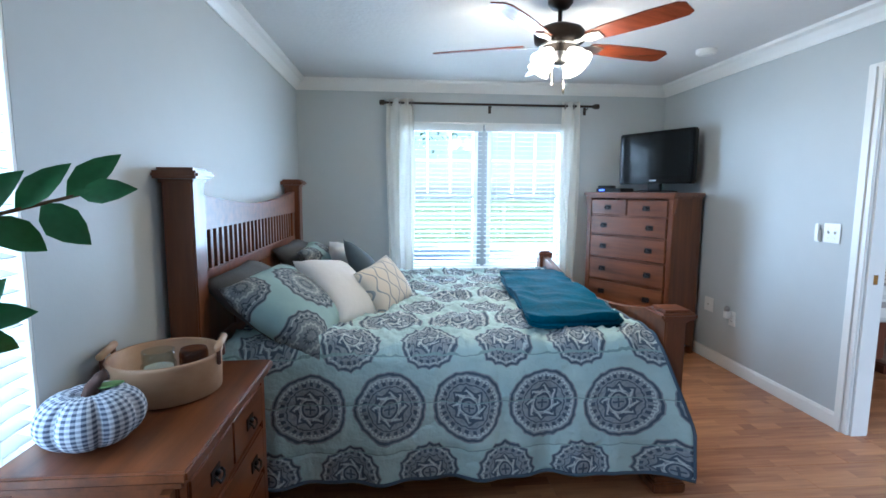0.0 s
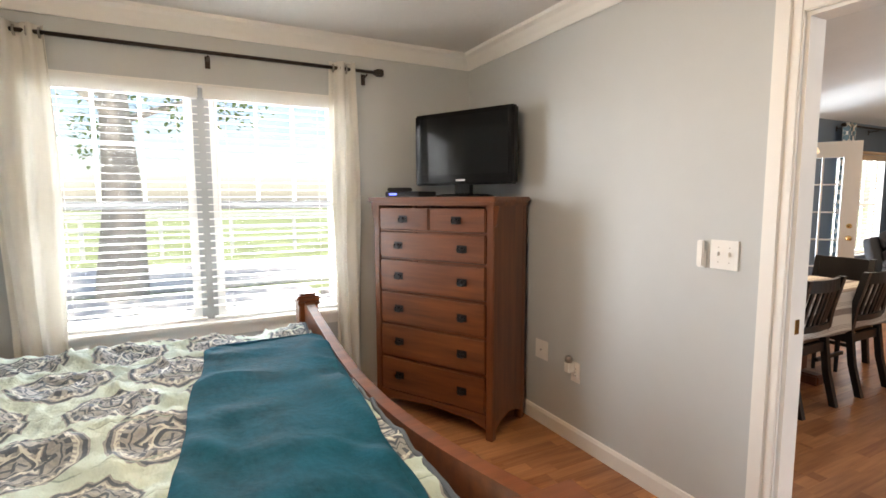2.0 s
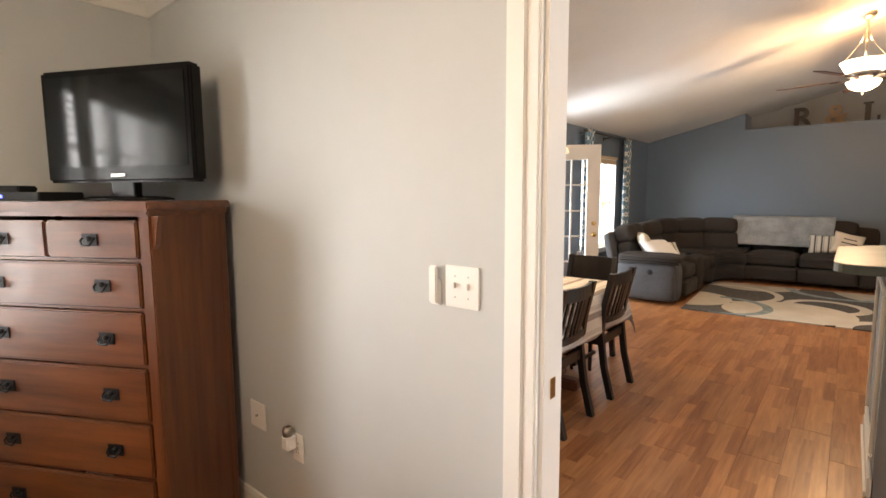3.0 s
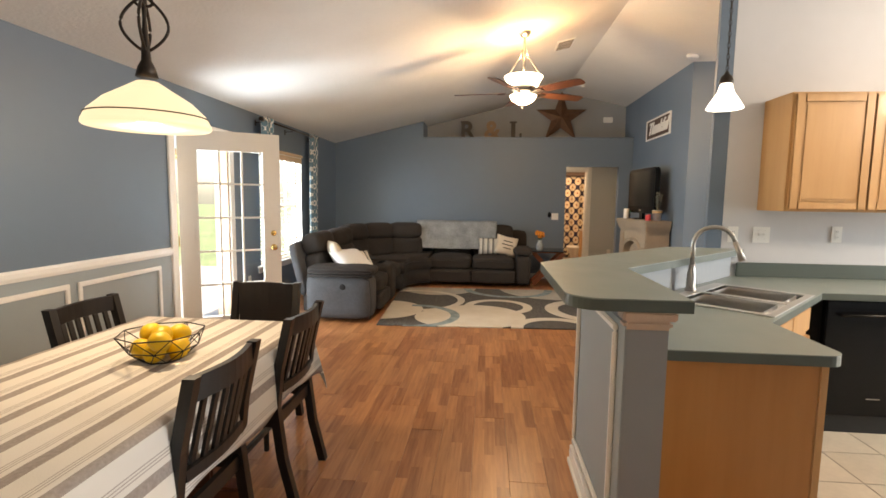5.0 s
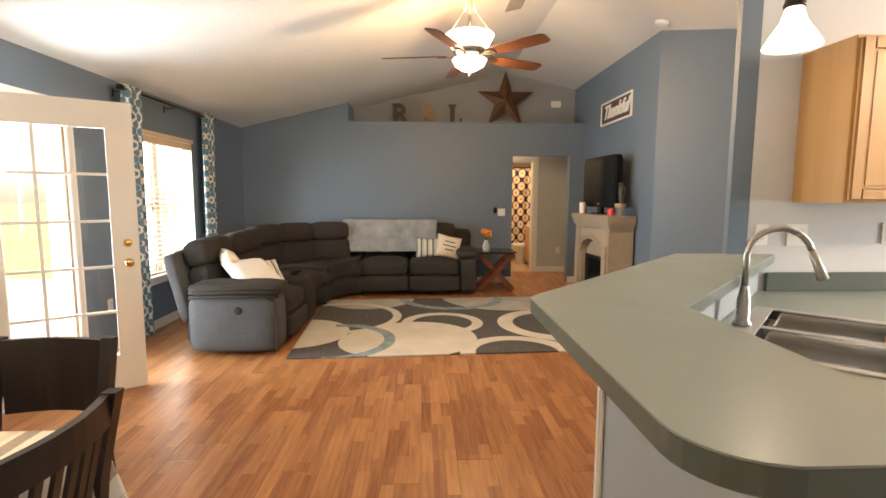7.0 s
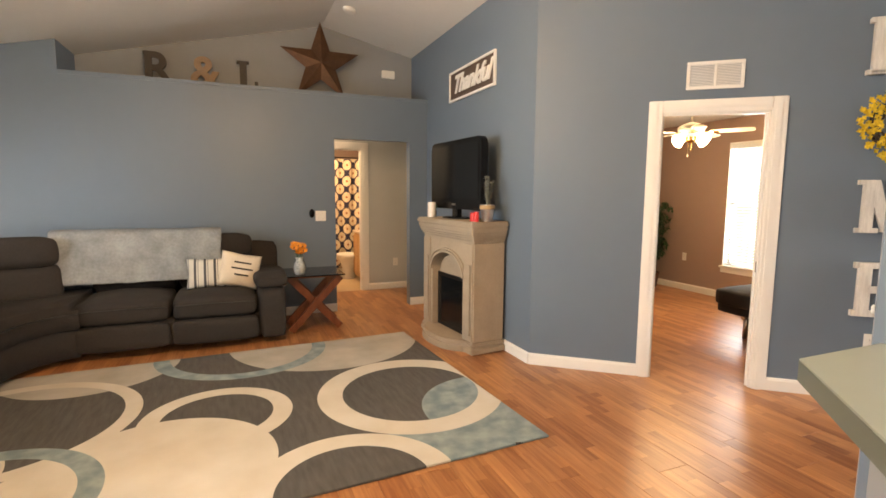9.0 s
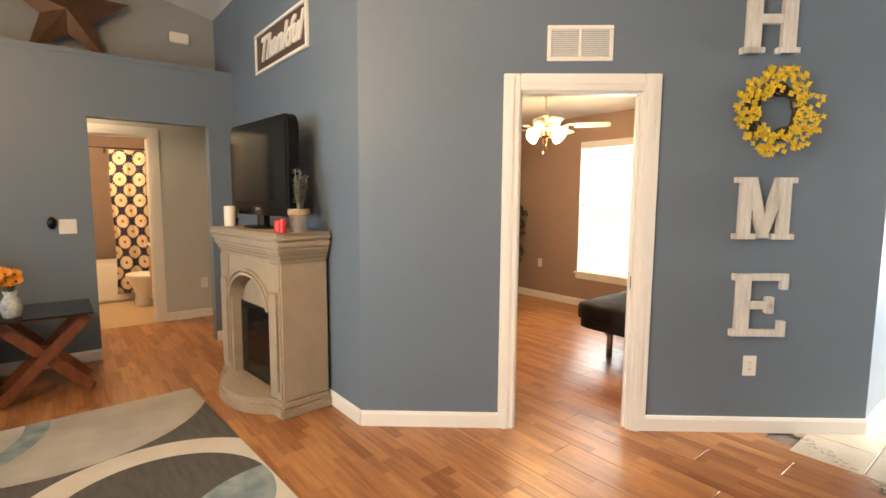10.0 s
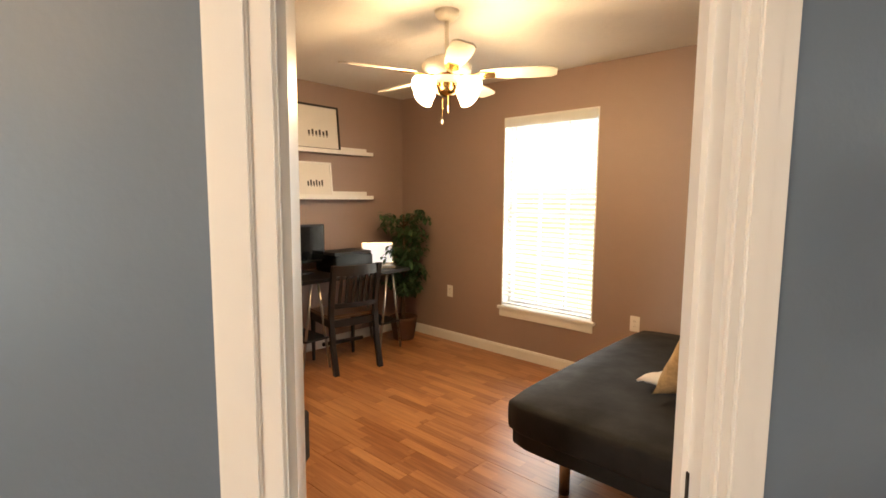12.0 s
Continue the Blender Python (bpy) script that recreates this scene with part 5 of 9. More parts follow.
def blind(name, place, turn, w, h, label, material, pitch=0.044, tilt=14, gather=0.0, valance=0.07, slat_w=0.046):
    """A slatted blind; origin upper left seen from the room, x along, y outwards."""
    e = thing(name, place, turn, label, "blind")
    part("valance", BX(0.003, w - 0.003, -0.012, 0.0, -valance, 0, 0.004), material, e)
    part("headrail", BX(0.005, w - 0.005, 0.001, 0.045, -0.045, -0.002), material, e)
    n = int((h - 0.09) / pitch)
    me = finish(BX(0.008, w - 0.008, -slat_w / 2, slat_w / 2, -0.0012, 0.0012), "slat", material)
    for i in range(n):
        s = new("slat", me)
        s.parent = e
        s.location, s.rotation_euler = (0, 0.024, -0.07 - pitch * i), (radians(tilt), 0, 0)
    part("bottom_rail", BX(0.008, w - 0.008, 0.002, 0.046, -h + 0.004, -h + 0.02, 0.004), material, e)
    for x in ([0.12, w - 0.12] if w < 1 else [0.12, w / 2, w - 0.12]):
        part("ladder_cord", BX(x - 0.0012, x + 0.0012, 0.0, 0.002, -h + 0.02, -0.045), material, e)
    part("tilt_wand", tube([(0.06, -0.01, -valance), (0.062, -0.014, -h * 0.55)], 0.004, 6), PLASTIC, e)
    return e


BLINDW = mat("white_blind_vinyl", (0.78, 0.78, 0.76), 0.45, vary=0.03, scale=10)
let_through(BLINDW, 0.35, (0.85, 0.85, 0.83))
BLINDOAK = mat("oak_blind_slat", (0.62, 0.48, 0.33), 0.5, vary=0.12, scale=12, stretch=(0.3, 6, 6))
blind("window_blind", (-0.605, 4.602, 2.055), 0, 0.785, 1.39, "white slatted blind lowered with open slats in the bedroom window", BLINDW, tilt=4)
blind("window_blind", (0.20, 4.602, 2.055), 0, 0.785, 1.39, "white slatted blind lowered with open slats in the bedroom window", BLINDW, tilt=4)
blind("window_blind", (-1.582, 0.185, 2.065), 90, 0.95, 1.50, "white slatted blind in the side window", BLINDW, tilt=16)


def wall_plate(name, place, turn, w, h, kind, label, category="wall plate"):
    """A cover plate; faces -y; origin at its middle on the wall."""
    e = thing(name, place, turn, label, category)
    part("plate", BX(-w / 2, w / 2, -0.006, 0, -h / 2, h / 2, 0.002), PLASTIC, e)
    if kind == "outlet":
        for z in (0.02, -0.02):
            o = part("socket", lathe([(0.016, 0), (0.016, 0.0015), (0.014, 0.002)], 16, m=Matrix.Translation((0, -0.006, z)) @ Matrix.Rotation(math.pi / 2, 4, "X")), PLASTIC, e)
            for x in (-0.006, 0.006):
                part("slot", BX(x - 0.001, x + 0.001, -0.0092, -0.0075, z - 0.004, z + 0.005), BLACKMATT, o)
        part("screw", BX(-0.002, 0.002, -0.0075, -0.0055, -0.002, 0.002), NICKEL, e)
    elif kind == "coax":
        part("jack", lathe([(0.006, 0), (0.006, 0.008), (0.004, 0.01)], 10, m=Matrix.Translation((0, -0.006, 0)) @ Matrix.Rotation(math.pi / 2, 4, "X")), NICKEL, e)
    else:
        n = kind
        for i in range(n):
            x = (i - (n - 1) / 2) * 0.046
            part("toggle", BX(x - 0.005, x + 0.005, -0.018, -0.005, -0.004, 0.012, 0.002), PLASTIC, e)
            for z in (-0.03, 0.03):
                part("screw", BX(x - 0.002, x + 0.002, -0.0072, -0.0055, z - 0.002, z + 0.002), NICKEL, e)
    return e


wall_plate("light_switch", (1.999, 2.57, 1.17), -90, 0.118, 0.118, 2, "white double light switch plate by the bedroom door", "light switch")
rem = thing("fan_remote", (1.999, 2.665, 1.165), -90, "slim white fan remote in a wall holder", "remote control")
part("holder", BX(-0.02, 0.02, -0.012, 0, -0.055, 0.02, 0.004), PLASTIC, rem)
part("remote", BX(-0.016, 0.016, -0.022, -0.010, -0.05, 0.06, 0.005), PLASTIC, rem)
wall_plate("outlet_plate", (1.999, 3.70, 0.47), -90, 0.118, 0.118, "coax", "white cable outlet plate low on the bedroom wall", "outlet")
ol = wall_plate("outlet_plate", (1.999, 3.40, 0.42), -90, 0.072, 0.116, "outlet", "white power outlet with a plugged-in night light", "outlet")
nl = thing("night_light", (1.990, 3.42, 0.45), -90, "small white and chrome plug-in night light", "night light")
part("body", BX(-0.022, 0.022, -0.045, 0, -0.03, 0.03, 0.006), PLASTIC, nl)
part("lens", lathe([(0.02, 0), (0.022, 0.02), (0.016, 0.035)], 14, m=Matrix.Translation((0, -0.028, 0.028))), NICKEL, nl, smooth=True)


# ---- dining ----
LIN = mat("striped_linen", (0.6, 0.57, 0.52), 0.92, vary=0.0)
k = Nodes(LIN)
x_, y_, z_ = k.xyz()
v_ = k.m("ADD", y_, k.m("MULTIPLY", z_, 0.9))
fy = k.m("MULTIPLY", k.m("ADD", k.fract(v_, 0.155), 0.5), 0.155)
dk = k.band(fy, 0.0, 0.042)
for a_ in (0.062, 0.072, 0.082):
    dk = k.m("MAXIMUM", dk, k.m("MULTIPLY", k.band(fy, a_, a_ + 0.004), 0.75))
k.color(k.mix(k.m("MULTIPLY", dk, k.m("MULTIPLY_ADD", k.noise(None, 90, 2), 0.4, 0.65)), (0.70, 0.67, 0.62), (0.26, 0.215, 0.195)))
k.bump(k.noise(None, 200, 2), 0.25, 0.002)

TX0, TX1, TY0, TY1 = 2.76, 4.66, 3.06, 4.0
tbl = thing("dining_table", (0, 0, 0), 0, "reddish wooden dining table under a striped cloth", "dining table")
part("tabletop", BX(TX0 + 0.03, TX1 - 0.03, TY0 + 0.03, TY1 - 0.03, 0.715, 0.745, 0.006), REDWOOD, tbl)
for x in (3.2, 4.22):
    part("pedestal", BX(x - 0.07, x + 0.07, 3.33, 3.73, 0.08, 0.7, 0.01), REDWOOD, tbl)
    part("pedestal_foot", BX(x - 0.05, x + 0.05, 3.2, 3.86, 0.0, 0.08, 0.012), REDWOOD, tbl)
part("stretcher", BX(3.27, 4.15, 3.5, 3.56, 0.2, 0.3, 0.008), REDWOOD, tbl)
part("apron", BX(TX0 + 0.1, TX1 - 0.1, TY0 + 0.1, TY1 - 0.1, 0.66, 0.714), REDWOOD, tbl)
cl = thing("tablecloth", (0, 0, 0), 0, "cream and taupe striped linen cloth draped over the dining table", "tablecloth")
bm = bmesh.new()
drop, ov = 0.29, 0.01
NX, NY = 84, 56
Lx, Ly = TX1 - TX0, TY1 - TY0
vs = []
for i in range(NX + 1):
    row = []
    for j in range(NY + 1):
        a = -drop + (Lx + 2 * drop) * i / NX
        b = -drop + (Ly + 2 * drop) * j / NY
        ca, cb = min(max(a, 0), Lx), min(max(b, 0), Ly)
        da, db = a - ca, b - cb
        hang = math.hypot(da, db)
        x, y = TX0 + ca, TY0 + cb
        z = 0.757
        if hang > 0:
            ux, uy = da / hang, db / hang
            fold = 0.018 * math.sin((ca * 9 + cb * 11) + 3) * hang / drop
            out = 0.012 + 0.055 * hang / drop * (1.0 if da and db else 0.4) + fold
            x += ux * out
            y += uy * out
            z -= hang * 0.97 + 0.004
        row.append(bm.verts.new((x, y, z + 0.001 * math.sin(x * 40))))
    vs.append(row)
for i in range(NX):
    for j in range(NY):
        bm.faces.new((vs[i][j], vs[i + 1][j], vs[i + 1][j + 1], vs[i][j + 1]))
ob = part("cloth", bm, LIN, cl, smooth=True)
mod = ob.modifiers.new("thickness", "SOLIDIFY")
mod.thickness = 0.003


def dining_chair(name, label, solid=False, wood_=BLACKWOOD, seat_=SEATWOOD, group=""):
    """A chair facing +y (towards the table); origin on the floor under the seat's middle."""
    e = thing(name, (0, 0, 0), 0, label, "chair", group)
    w, d, hs, hb = 0.44, 0.42, 0.46, 0.885
    part("seat", BX(-w / 2 + 0.005, w / 2 - 0.005, -d / 2 + 0.03, d / 2 + 0.02, hs - 0.03, hs, 0.012), seat_, e)
    for s in (-1, 1):
        part("front_leg", tube([(s * (w / 2 - 0.03), d / 2 - 0.02, 0), (s * (w / 2 - 0.03), d / 2 - 0.02, 0.2), (s * (w / 2 - 0.03), d / 2 - 0.02, hs - 0.03)], [0.014, 0.018, 0.024], 8), wood_, e)
        prof = [(-d / 2 - 0.075, 0.0), (-d / 2 - 0.02, 0.22), (-d / 2 + 0.01, hs), (-d / 2 - 0.01, hs + 0.18), (-d / 2 - 0.065, hb)]
        bm = bmesh.new()
        n_ = len(prof)
        ra = [(bm.verts.new((s * w / 2, y - 0.02, z)), bm.verts.new((s * w / 2, y + 0.02, z)), bm.verts.new((s * (w / 2 - 0.04), y + 0.02, z)), bm.verts.new((s * (w / 2 - 0.04), y - 0.02, z))) for y, z in prof]
        for p, q in zip(ra, ra[1:]):
            for i in range(4):
                bm.faces.new((p[i], p[(i + 1) % 4], q[(i + 1) % 4], q[i]))
        bm.faces.new(ra[0])
        bm.faces.new(ra[-1])
        part("back_post", bm, wood_, e)
        part("side_rail", BX(s * (w / 2 - 0.012), s * (w / 2 - 0.034), -d / 2 + 0.02, d / 2 - 0.03, hs - 0.09, hs - 0.031), wood_, e)
    part("front_rail", BX(-w / 2 + 0.05, w / 2 - 0.05, d / 2 - 0.032, d / 2 - 0.012, hs - 0.09, hs - 0.031), wood_, e)
    part("back_rail", BX(-w / 2 + 0.04, w / 2 - 0.04, -d / 2 - 0.002, -d / 2 + 0.018, hs - 0.09, hs - 0.031), wood_, e)
    part("stretcher", BX(-w / 2 + 0.03, w / 2 - 0.03, -0.012, 0.012, 0.17, 0.2, 0.004), wood_, e)

    def rail(z0, z1, y, bow):
        top = [(-w / 2 + 0.04 + (w - 0.08) * i / 8, y - bow * math.sin(math.pi * i / 8)) for i in range(9)]
        return ext(top + [(x, yy + 0.022) for x, yy in top[::-1]], z0, z1)
    if solid:
        part("back_panel", rail(hs + 0.14, hb - 0.005, -d / 2 - 0.06, 0.035), wood_, e)
    else:
        part("crest_rail", rail(hb - 0.085, hb - 0.004, -d / 2 - 0.068, 0.03), wood_, e)
        part("lower_rail", rail(hs + 0.07, hs + 0.11, -d / 2 - 0.022, 0.02), wood_, e)
        for i in range(6):
            x = -w / 2 + 0.085 + (w - 0.17) * i / 5
            sw = 0.013
            bow = 0.028 * math.sin(math.pi * (x + w / 2 - 0.04) / (w - 0.08))
            bm = ext([(-d / 2 - 0.004 - bow, hs + 0.11), (-d / 2 + 0.008 - bow, hs + 0.11), (-d / 2 - 0.046 - bow, hb - 0.085), (-d / 2 - 0.058 - bow, hb - 0.085)], x - sw, x + sw, None, Matrix(((0, 0, 1, 0), (1, 0, 0, 0), (0, 1, 0, 0), (0, 0, 0, 1))))
            part("slat", bm, wood_, e)
    return e


ch = dining_chair("dining_chair", "espresso slat-back dining chair with a brown seat at the table", group="dining chairs")
ch.matrix_basis = pose(4.42, 3.25, 0, 0, 0, 0)
for x, y, t in ((3.68, 3.25, 0), (4.42, 3.88, 180), (3.62, 3.88, 180)):
    copy_thing(ch, pose(x, y, 0, 0, 0, t))
hd = dining_chair("dining_chair", "espresso dining chair with a solid curved back at the table's end", True, group="dining chairs")
hd.matrix_basis = pose(4.86, 3.50, 0, 0, 0, 90)

fb = thing("wire_fruit_bowl", (3.98, 3.42, 0.7585), 0, "black wire bowl on the striped cloth", "fruit bowl")
for r, z in ((0.075, 0.003), (0.135, 0.055), (0.165, 0.115)):
    n_ = 8
    pts = [(r * math.cos(2 * math.pi * (i + (0.5 if z == 0.055 else 0)) / n_), r * math.sin(2 * math.pi * (i + (0.5 if z == 0.055 else 0)) / n_), z) for i in range(n_)]
    part("hoop", tube(pts, 0.0026, 6, closed=True), BLACKMETAL, fb)
lev = [[(r * math.cos(2 * math.pi * (i + o) / 8), r * math.sin(2 * math.pi * (i + o) / 8), z) for i in range(8)] for r, z, o in ((0.075, 0.003, 0), (0.135, 0.055, 0.5), (0.165, 0.115, 0))]
for i in range(8):
    for a, b in ((lev[0][i], lev[1][i]), (lev[0][i], lev[1][i - 1]), (lev[1][i], lev[2][i]), (lev[1][i], lev[2][(i + 1) % 8])):
        part("wire", tube([a, b], 0.002, 5), BLACKMETAL, fb)
lp = [(-0.05, 0.0, 0.042), (0.045, 0.03, 0.042), (0.02, -0.06, 0.042), (-0.03, 0.07, 0.05), (0.0, 0.0, 0.1), (0.07, -0.03, 0.09), (-0.07, -0.04, 0.095), (0.03, 0.07, 0.1)]
for i, (x, y, z) in enumerate(lp):
    lm = thing("lemon", (3.98 + x, 3.42 + y, 0.7585 + z - 0.0), 0, "bright yellow lemon in the wire bowl", "lemon", "lemons in the bowl")
    lm.rotation_euler = (0.3 * i, 1.2 + i, i * 2.1)
    part("peel", lathe([(0.004, -0.052), (0.012, -0.046), (0.03, -0.032), (0.04, -0.01), (0.04, 0.01), (0.03, 0.032), (0.012, 0.046), (0.005, 0.054)], 16), LEMON, lm, smooth=True)

# dining pendant
px_, py_ = 4.17, 3.57
pd = thing("dining_pendant", (px_, py_, roof(py_)), 0, "scrolled bronze pendant with a wide lit alabaster dish shade", "pendant lamp")
zt = -roof(py_) + 0.03
zs = zt + 0.05
part("canopy", lathe([(0.02, -0.05), (0.05, -0.035), (0.065, 0.0)], 20), BRONZE, pd, smooth=True)
part("rod", tube([(0, 0, -0.04), (0, 0, zs + 2.28)], 0.006, 8), BRONZE, pd, smooth=True)
part("stem", lathe([(0.008, 2.3), (0.012, 2.2), (0.008, 2.1), (0.016, 2.0), (0.02, 1.93), (0.035, 1.90), (0.045, 1.86)][::-1], 14, m=Matrix.Translation((0, 0, zs))), BRONZE, pd, smooth=True)
for i in range(4):
    a = math.pi / 2 * i + 0.4
    pts = []
    for q in range(15):
        t = q / 14
        r = 0.012 + 0.085 * math.sin(math.pi * t) ** 0.9 * (1 - 0.15 * t)
        pts.append((r * math.cos(a), r * math.sin(a), zs + 1.97 + 0.22 * t))
    r0 = 0.03
    for q in range(1, 9):
        th = math.pi * q / 6
        pts.append(((0.012 + r0 * 0.7 * math.sin(th)) * math.cos(a), (0.012 + r0 * 0.7 * math.sin(th)) * math.sin(a), zs + 2.19 - r0 * (1 - math.cos(th)) * 0.6))
    part("scroll", tube(pts, 0.0065, 7), BRONZE, pd, smooth=True)
part("shade", lathe([(0.215, 1.695), (0.22, 1.70), (0.218, 1.712), (0.20, 1.745), (0.15, 1.79), (0.09, 1.825), (0.04, 1.855), (0.035, 1.85), (0.085, 1.815), (0.145, 1.78), (0.195, 1.735), (0.212, 1.70)], 48, m=Matrix.Translation((0, 0, zt + 1.70)) @ Matrix.Diagonal((1.13, 1.13, 1.22, 1)) @ Matrix.Translation((0, 0, -1.70))), SHADE_ALAB, pd, "lit alabaster glass shade", smooth=True)
part("shade_band", tube([(0.237 * math.cos(2 * math.pi * i / 40), 0.237 * math.sin(2 * math.pi * i / 40), zt + 1.741) for i in range(40)], 0.003, 6, closed=True), BRONZE, pd)
bulb("pendant_bulb", (px_, py_, 1.66), 20, (1, 0.78, 0.52), 0.06)

# ---- patio door, living window ----
fd = thing("patio_door", (6.42, 4.93, 0.01), math.degrees(math.atan2(4.185 - 4.93, 6.91 - 6.42)), "white patio door with fifteen glass panes, standing open inwards", "door")
W_, H_ = 0.90, 2.03
gx0, gx1, gz0, gz1 = 0.15, 0.75, 0.25, 1.86
for nm, q in (("stile", (0, gx0, 0, H_)), ("stile", (gx1, W_, 0, H_)), ("bottom_rail", (gx0, gx1, 0, gz0)), ("top_rail", (gx0, gx1, gz1, H_))):
    part(nm, BX(q[0], q[1], -0.022, 0.022, q[2], q[3], 0.002), TRIM, fd)
bm = bmesh.new()
for q in ((gx0 - 0.02, gx0 + 0.012, gz0, gz1), (gx1 - 0.012, gx1 + 0.02, gz0, gz1), (gx0 + 0.012, gx1 - 0.012, gz0 - 0.02, gz0 + 0.012), (gx0 + 0.012, gx1 - 0.012, gz1 - 0.012, gz1 + 0.02)):
    B(bm, q[0], q[1], -0.03, 0.03, q[2], q[3], 0.004)
part("glazing_bead", bm, TRIM, fd)
for i in range(1, 3):
    x = gx0 + (gx1 - gx0) * i / 3
    part("glazing_bar", BX(x - 0.009, x + 0.009, -0.018, 0.018, gz0, gz1, 0.003), TRIM, fd)
for i in range(1, 5):
    z = gz0 + (gz1 - gz0) * i / 5
    part("glazing_bar", BX(gx0, gx1, -0.017, 0.017, z - 0.009, z + 0.009, 0.003), TRIM, fd)
for i in range(3):
    for j in range(5):
        x0 = gx0 + (gx1 - gx0) * i / 3 + 0.004
        z0 = gz0 + (gz1 - gz0) * j / 5 + 0.004
        g = part("pane", BX(x0, x0 + 0.192, -0.003, 0.003, z0, z0 + 0.314), GLASS, fd)
        g.visible_shadow = False
for z, nm in ((0.92, "knob"), (1.06, "deadbolt")):
    for s in (-1, 1):
        prof = [(0.03, 0), (0.03, 0.006), (0.012, 0.012), (0.012, 0.03), (0.027, 0.042), (0.028, 0.056), (0.015, 0.066)] if nm == "knob" else [(0.028, 0), (0.028, 0.008), (0.02, 0.014), (0.018, 0.02)]
        part(nm, lathe(prof, 18, m=Matrix.Translation((W_ - 0.07, s * 0.022, z)) @ Matrix.Rotation(-s * math.pi / 2, 4, "X")), BRASS, fd, "polished brass " + nm, smooth=True)
for z in (0.22, 1.0, 1.8):
    part("hinge", BX(-0.012, -0.001, -0.022, 0.026, z - 0.05, z + 0.05, 0.003), BRASS, fd, "brass hinge")
DOORTRIM = wood("stained_patio_door_frame", (0.42, 0.27, 0.16), (0.58, 0.42, 0.28), 0.45, 2, 0.1)
pf_ = tagged(new("door_frame_patio"), kind="structure")
for q in ((6.29, 6.379, 4.918, 4.939, 0, 2.14), (7.331, 7.42, 4.918, 4.939, 0, 2.14), (6.379, 7.331, 4.918, 4.939, 2.051, 2.14)):
    part("casing", BX(*q, bev=0.005), TRIM, pf_)
for q in ((6.38, 6.402, 4.94, 5.09, 0, 2.05), (7.308, 7.33, 4.94, 5.09, 0, 2.05), (6.402, 7.308, 4.94, 5.09, 2.028, 2.05)):
    part("jamb", BX(*q), DOORTRIM, pf_)
part("threshold", BX(6.38, 7.33, 4.93, 5.1, -0.005, 0.015, 0.004), NICKEL, pf_)

blind("window_blind", (8.075, 4.941, 2.005), 0, 1.39, 1.44, "oak slatted blind lowered with open slats in the living room window", BLINDOAK, pitch=0.05, tilt=10, slat_w=0.05)
cas = tagged(new("window_casing"), kind="structure")
part("oak_valance_trim", BX(8.04, 9.50, 4.922, 4.939, 2.02, 2.06, 0.004), BLINDOAK, cas)

TREL = mat("trellis_print_cotton", (0.3, 0.4, 0.45), 0.9, vary=0)
k = Nodes(TREL)
tc_ = k.t.nodes.new("ShaderNodeTexCoord")
sp_ = k.t.nodes.new("ShaderNodeSeparateXYZ")
k.t.links.new(tc_.outputs["UV"], sp_.inputs[0])
U_, V_ = k.m("MULTIPLY", sp_.outputs[0], 0.55), k.m("MULTIPLY", sp_.outputs[1], 2.35)
PX_, PZ_ = 0.21, 0.26


def quatrefoil(ox, oz):
    fx = k.m("ABSOLUTE", k.m("MULTIPLY", k.fract(k.m("ADD", U_, ox), PX_), PX_))
    fz = k.m("ABSOLUTE", k.m("MULTIPLY", k.fract(k.m("ADD", V_, oz), PZ_), PZ_))
    d1_ = k.dist(fx, fz, 0.048, 0.0)
    d2_ = k.dist(fx, fz, 0.0, 0.062)
    return k.m("MINIMUM", k.m("SUBTRACT", d1_, 0.045), k.m("SUBTRACT", d2_, 0.049))


q_ = k.m("MINIMUM", k.m("ABSOLUTE", quatrefoil(0, 0)), k.m("ABSOLUTE", quatrefoil(PX_ / 2, PZ_ / 2)))
k.color(k.mix(k.m("LESS_THAN", q_, 0.0085), (0.105, 0.19, 0.25), (0.68, 0.68, 0.66)))
rod("curtain_rod", 7.93, 9.82, 4.82, 2.36, 4.938, "dark bronze curtain rod over the living room window", r=0.012)
curtain("trellis_curtain", 7.93, 8.18, 4.82, 0.03, 2.40, 3, 0.04, TREL, "slate blue curtain with a white trellis print")
curtain("trellis_curtain", 9.56, 9.80, 4.82, 0.03, 2.40, 3, 0.04, TREL, "slate blue curtain with a white trellis print")
wall_plate("outlet_plate", (7.75, 4.939, 0.42), 0, 0.072, 0.116, "outlet", "white power outlet on the slate blue wall", "outlet")

# ---- living room ----
sofa = thing("sectional_sofa", (0, 0, 0), 0, "charcoal microsuede reclining sectional sofa with a corner wedge and console", "sofa")


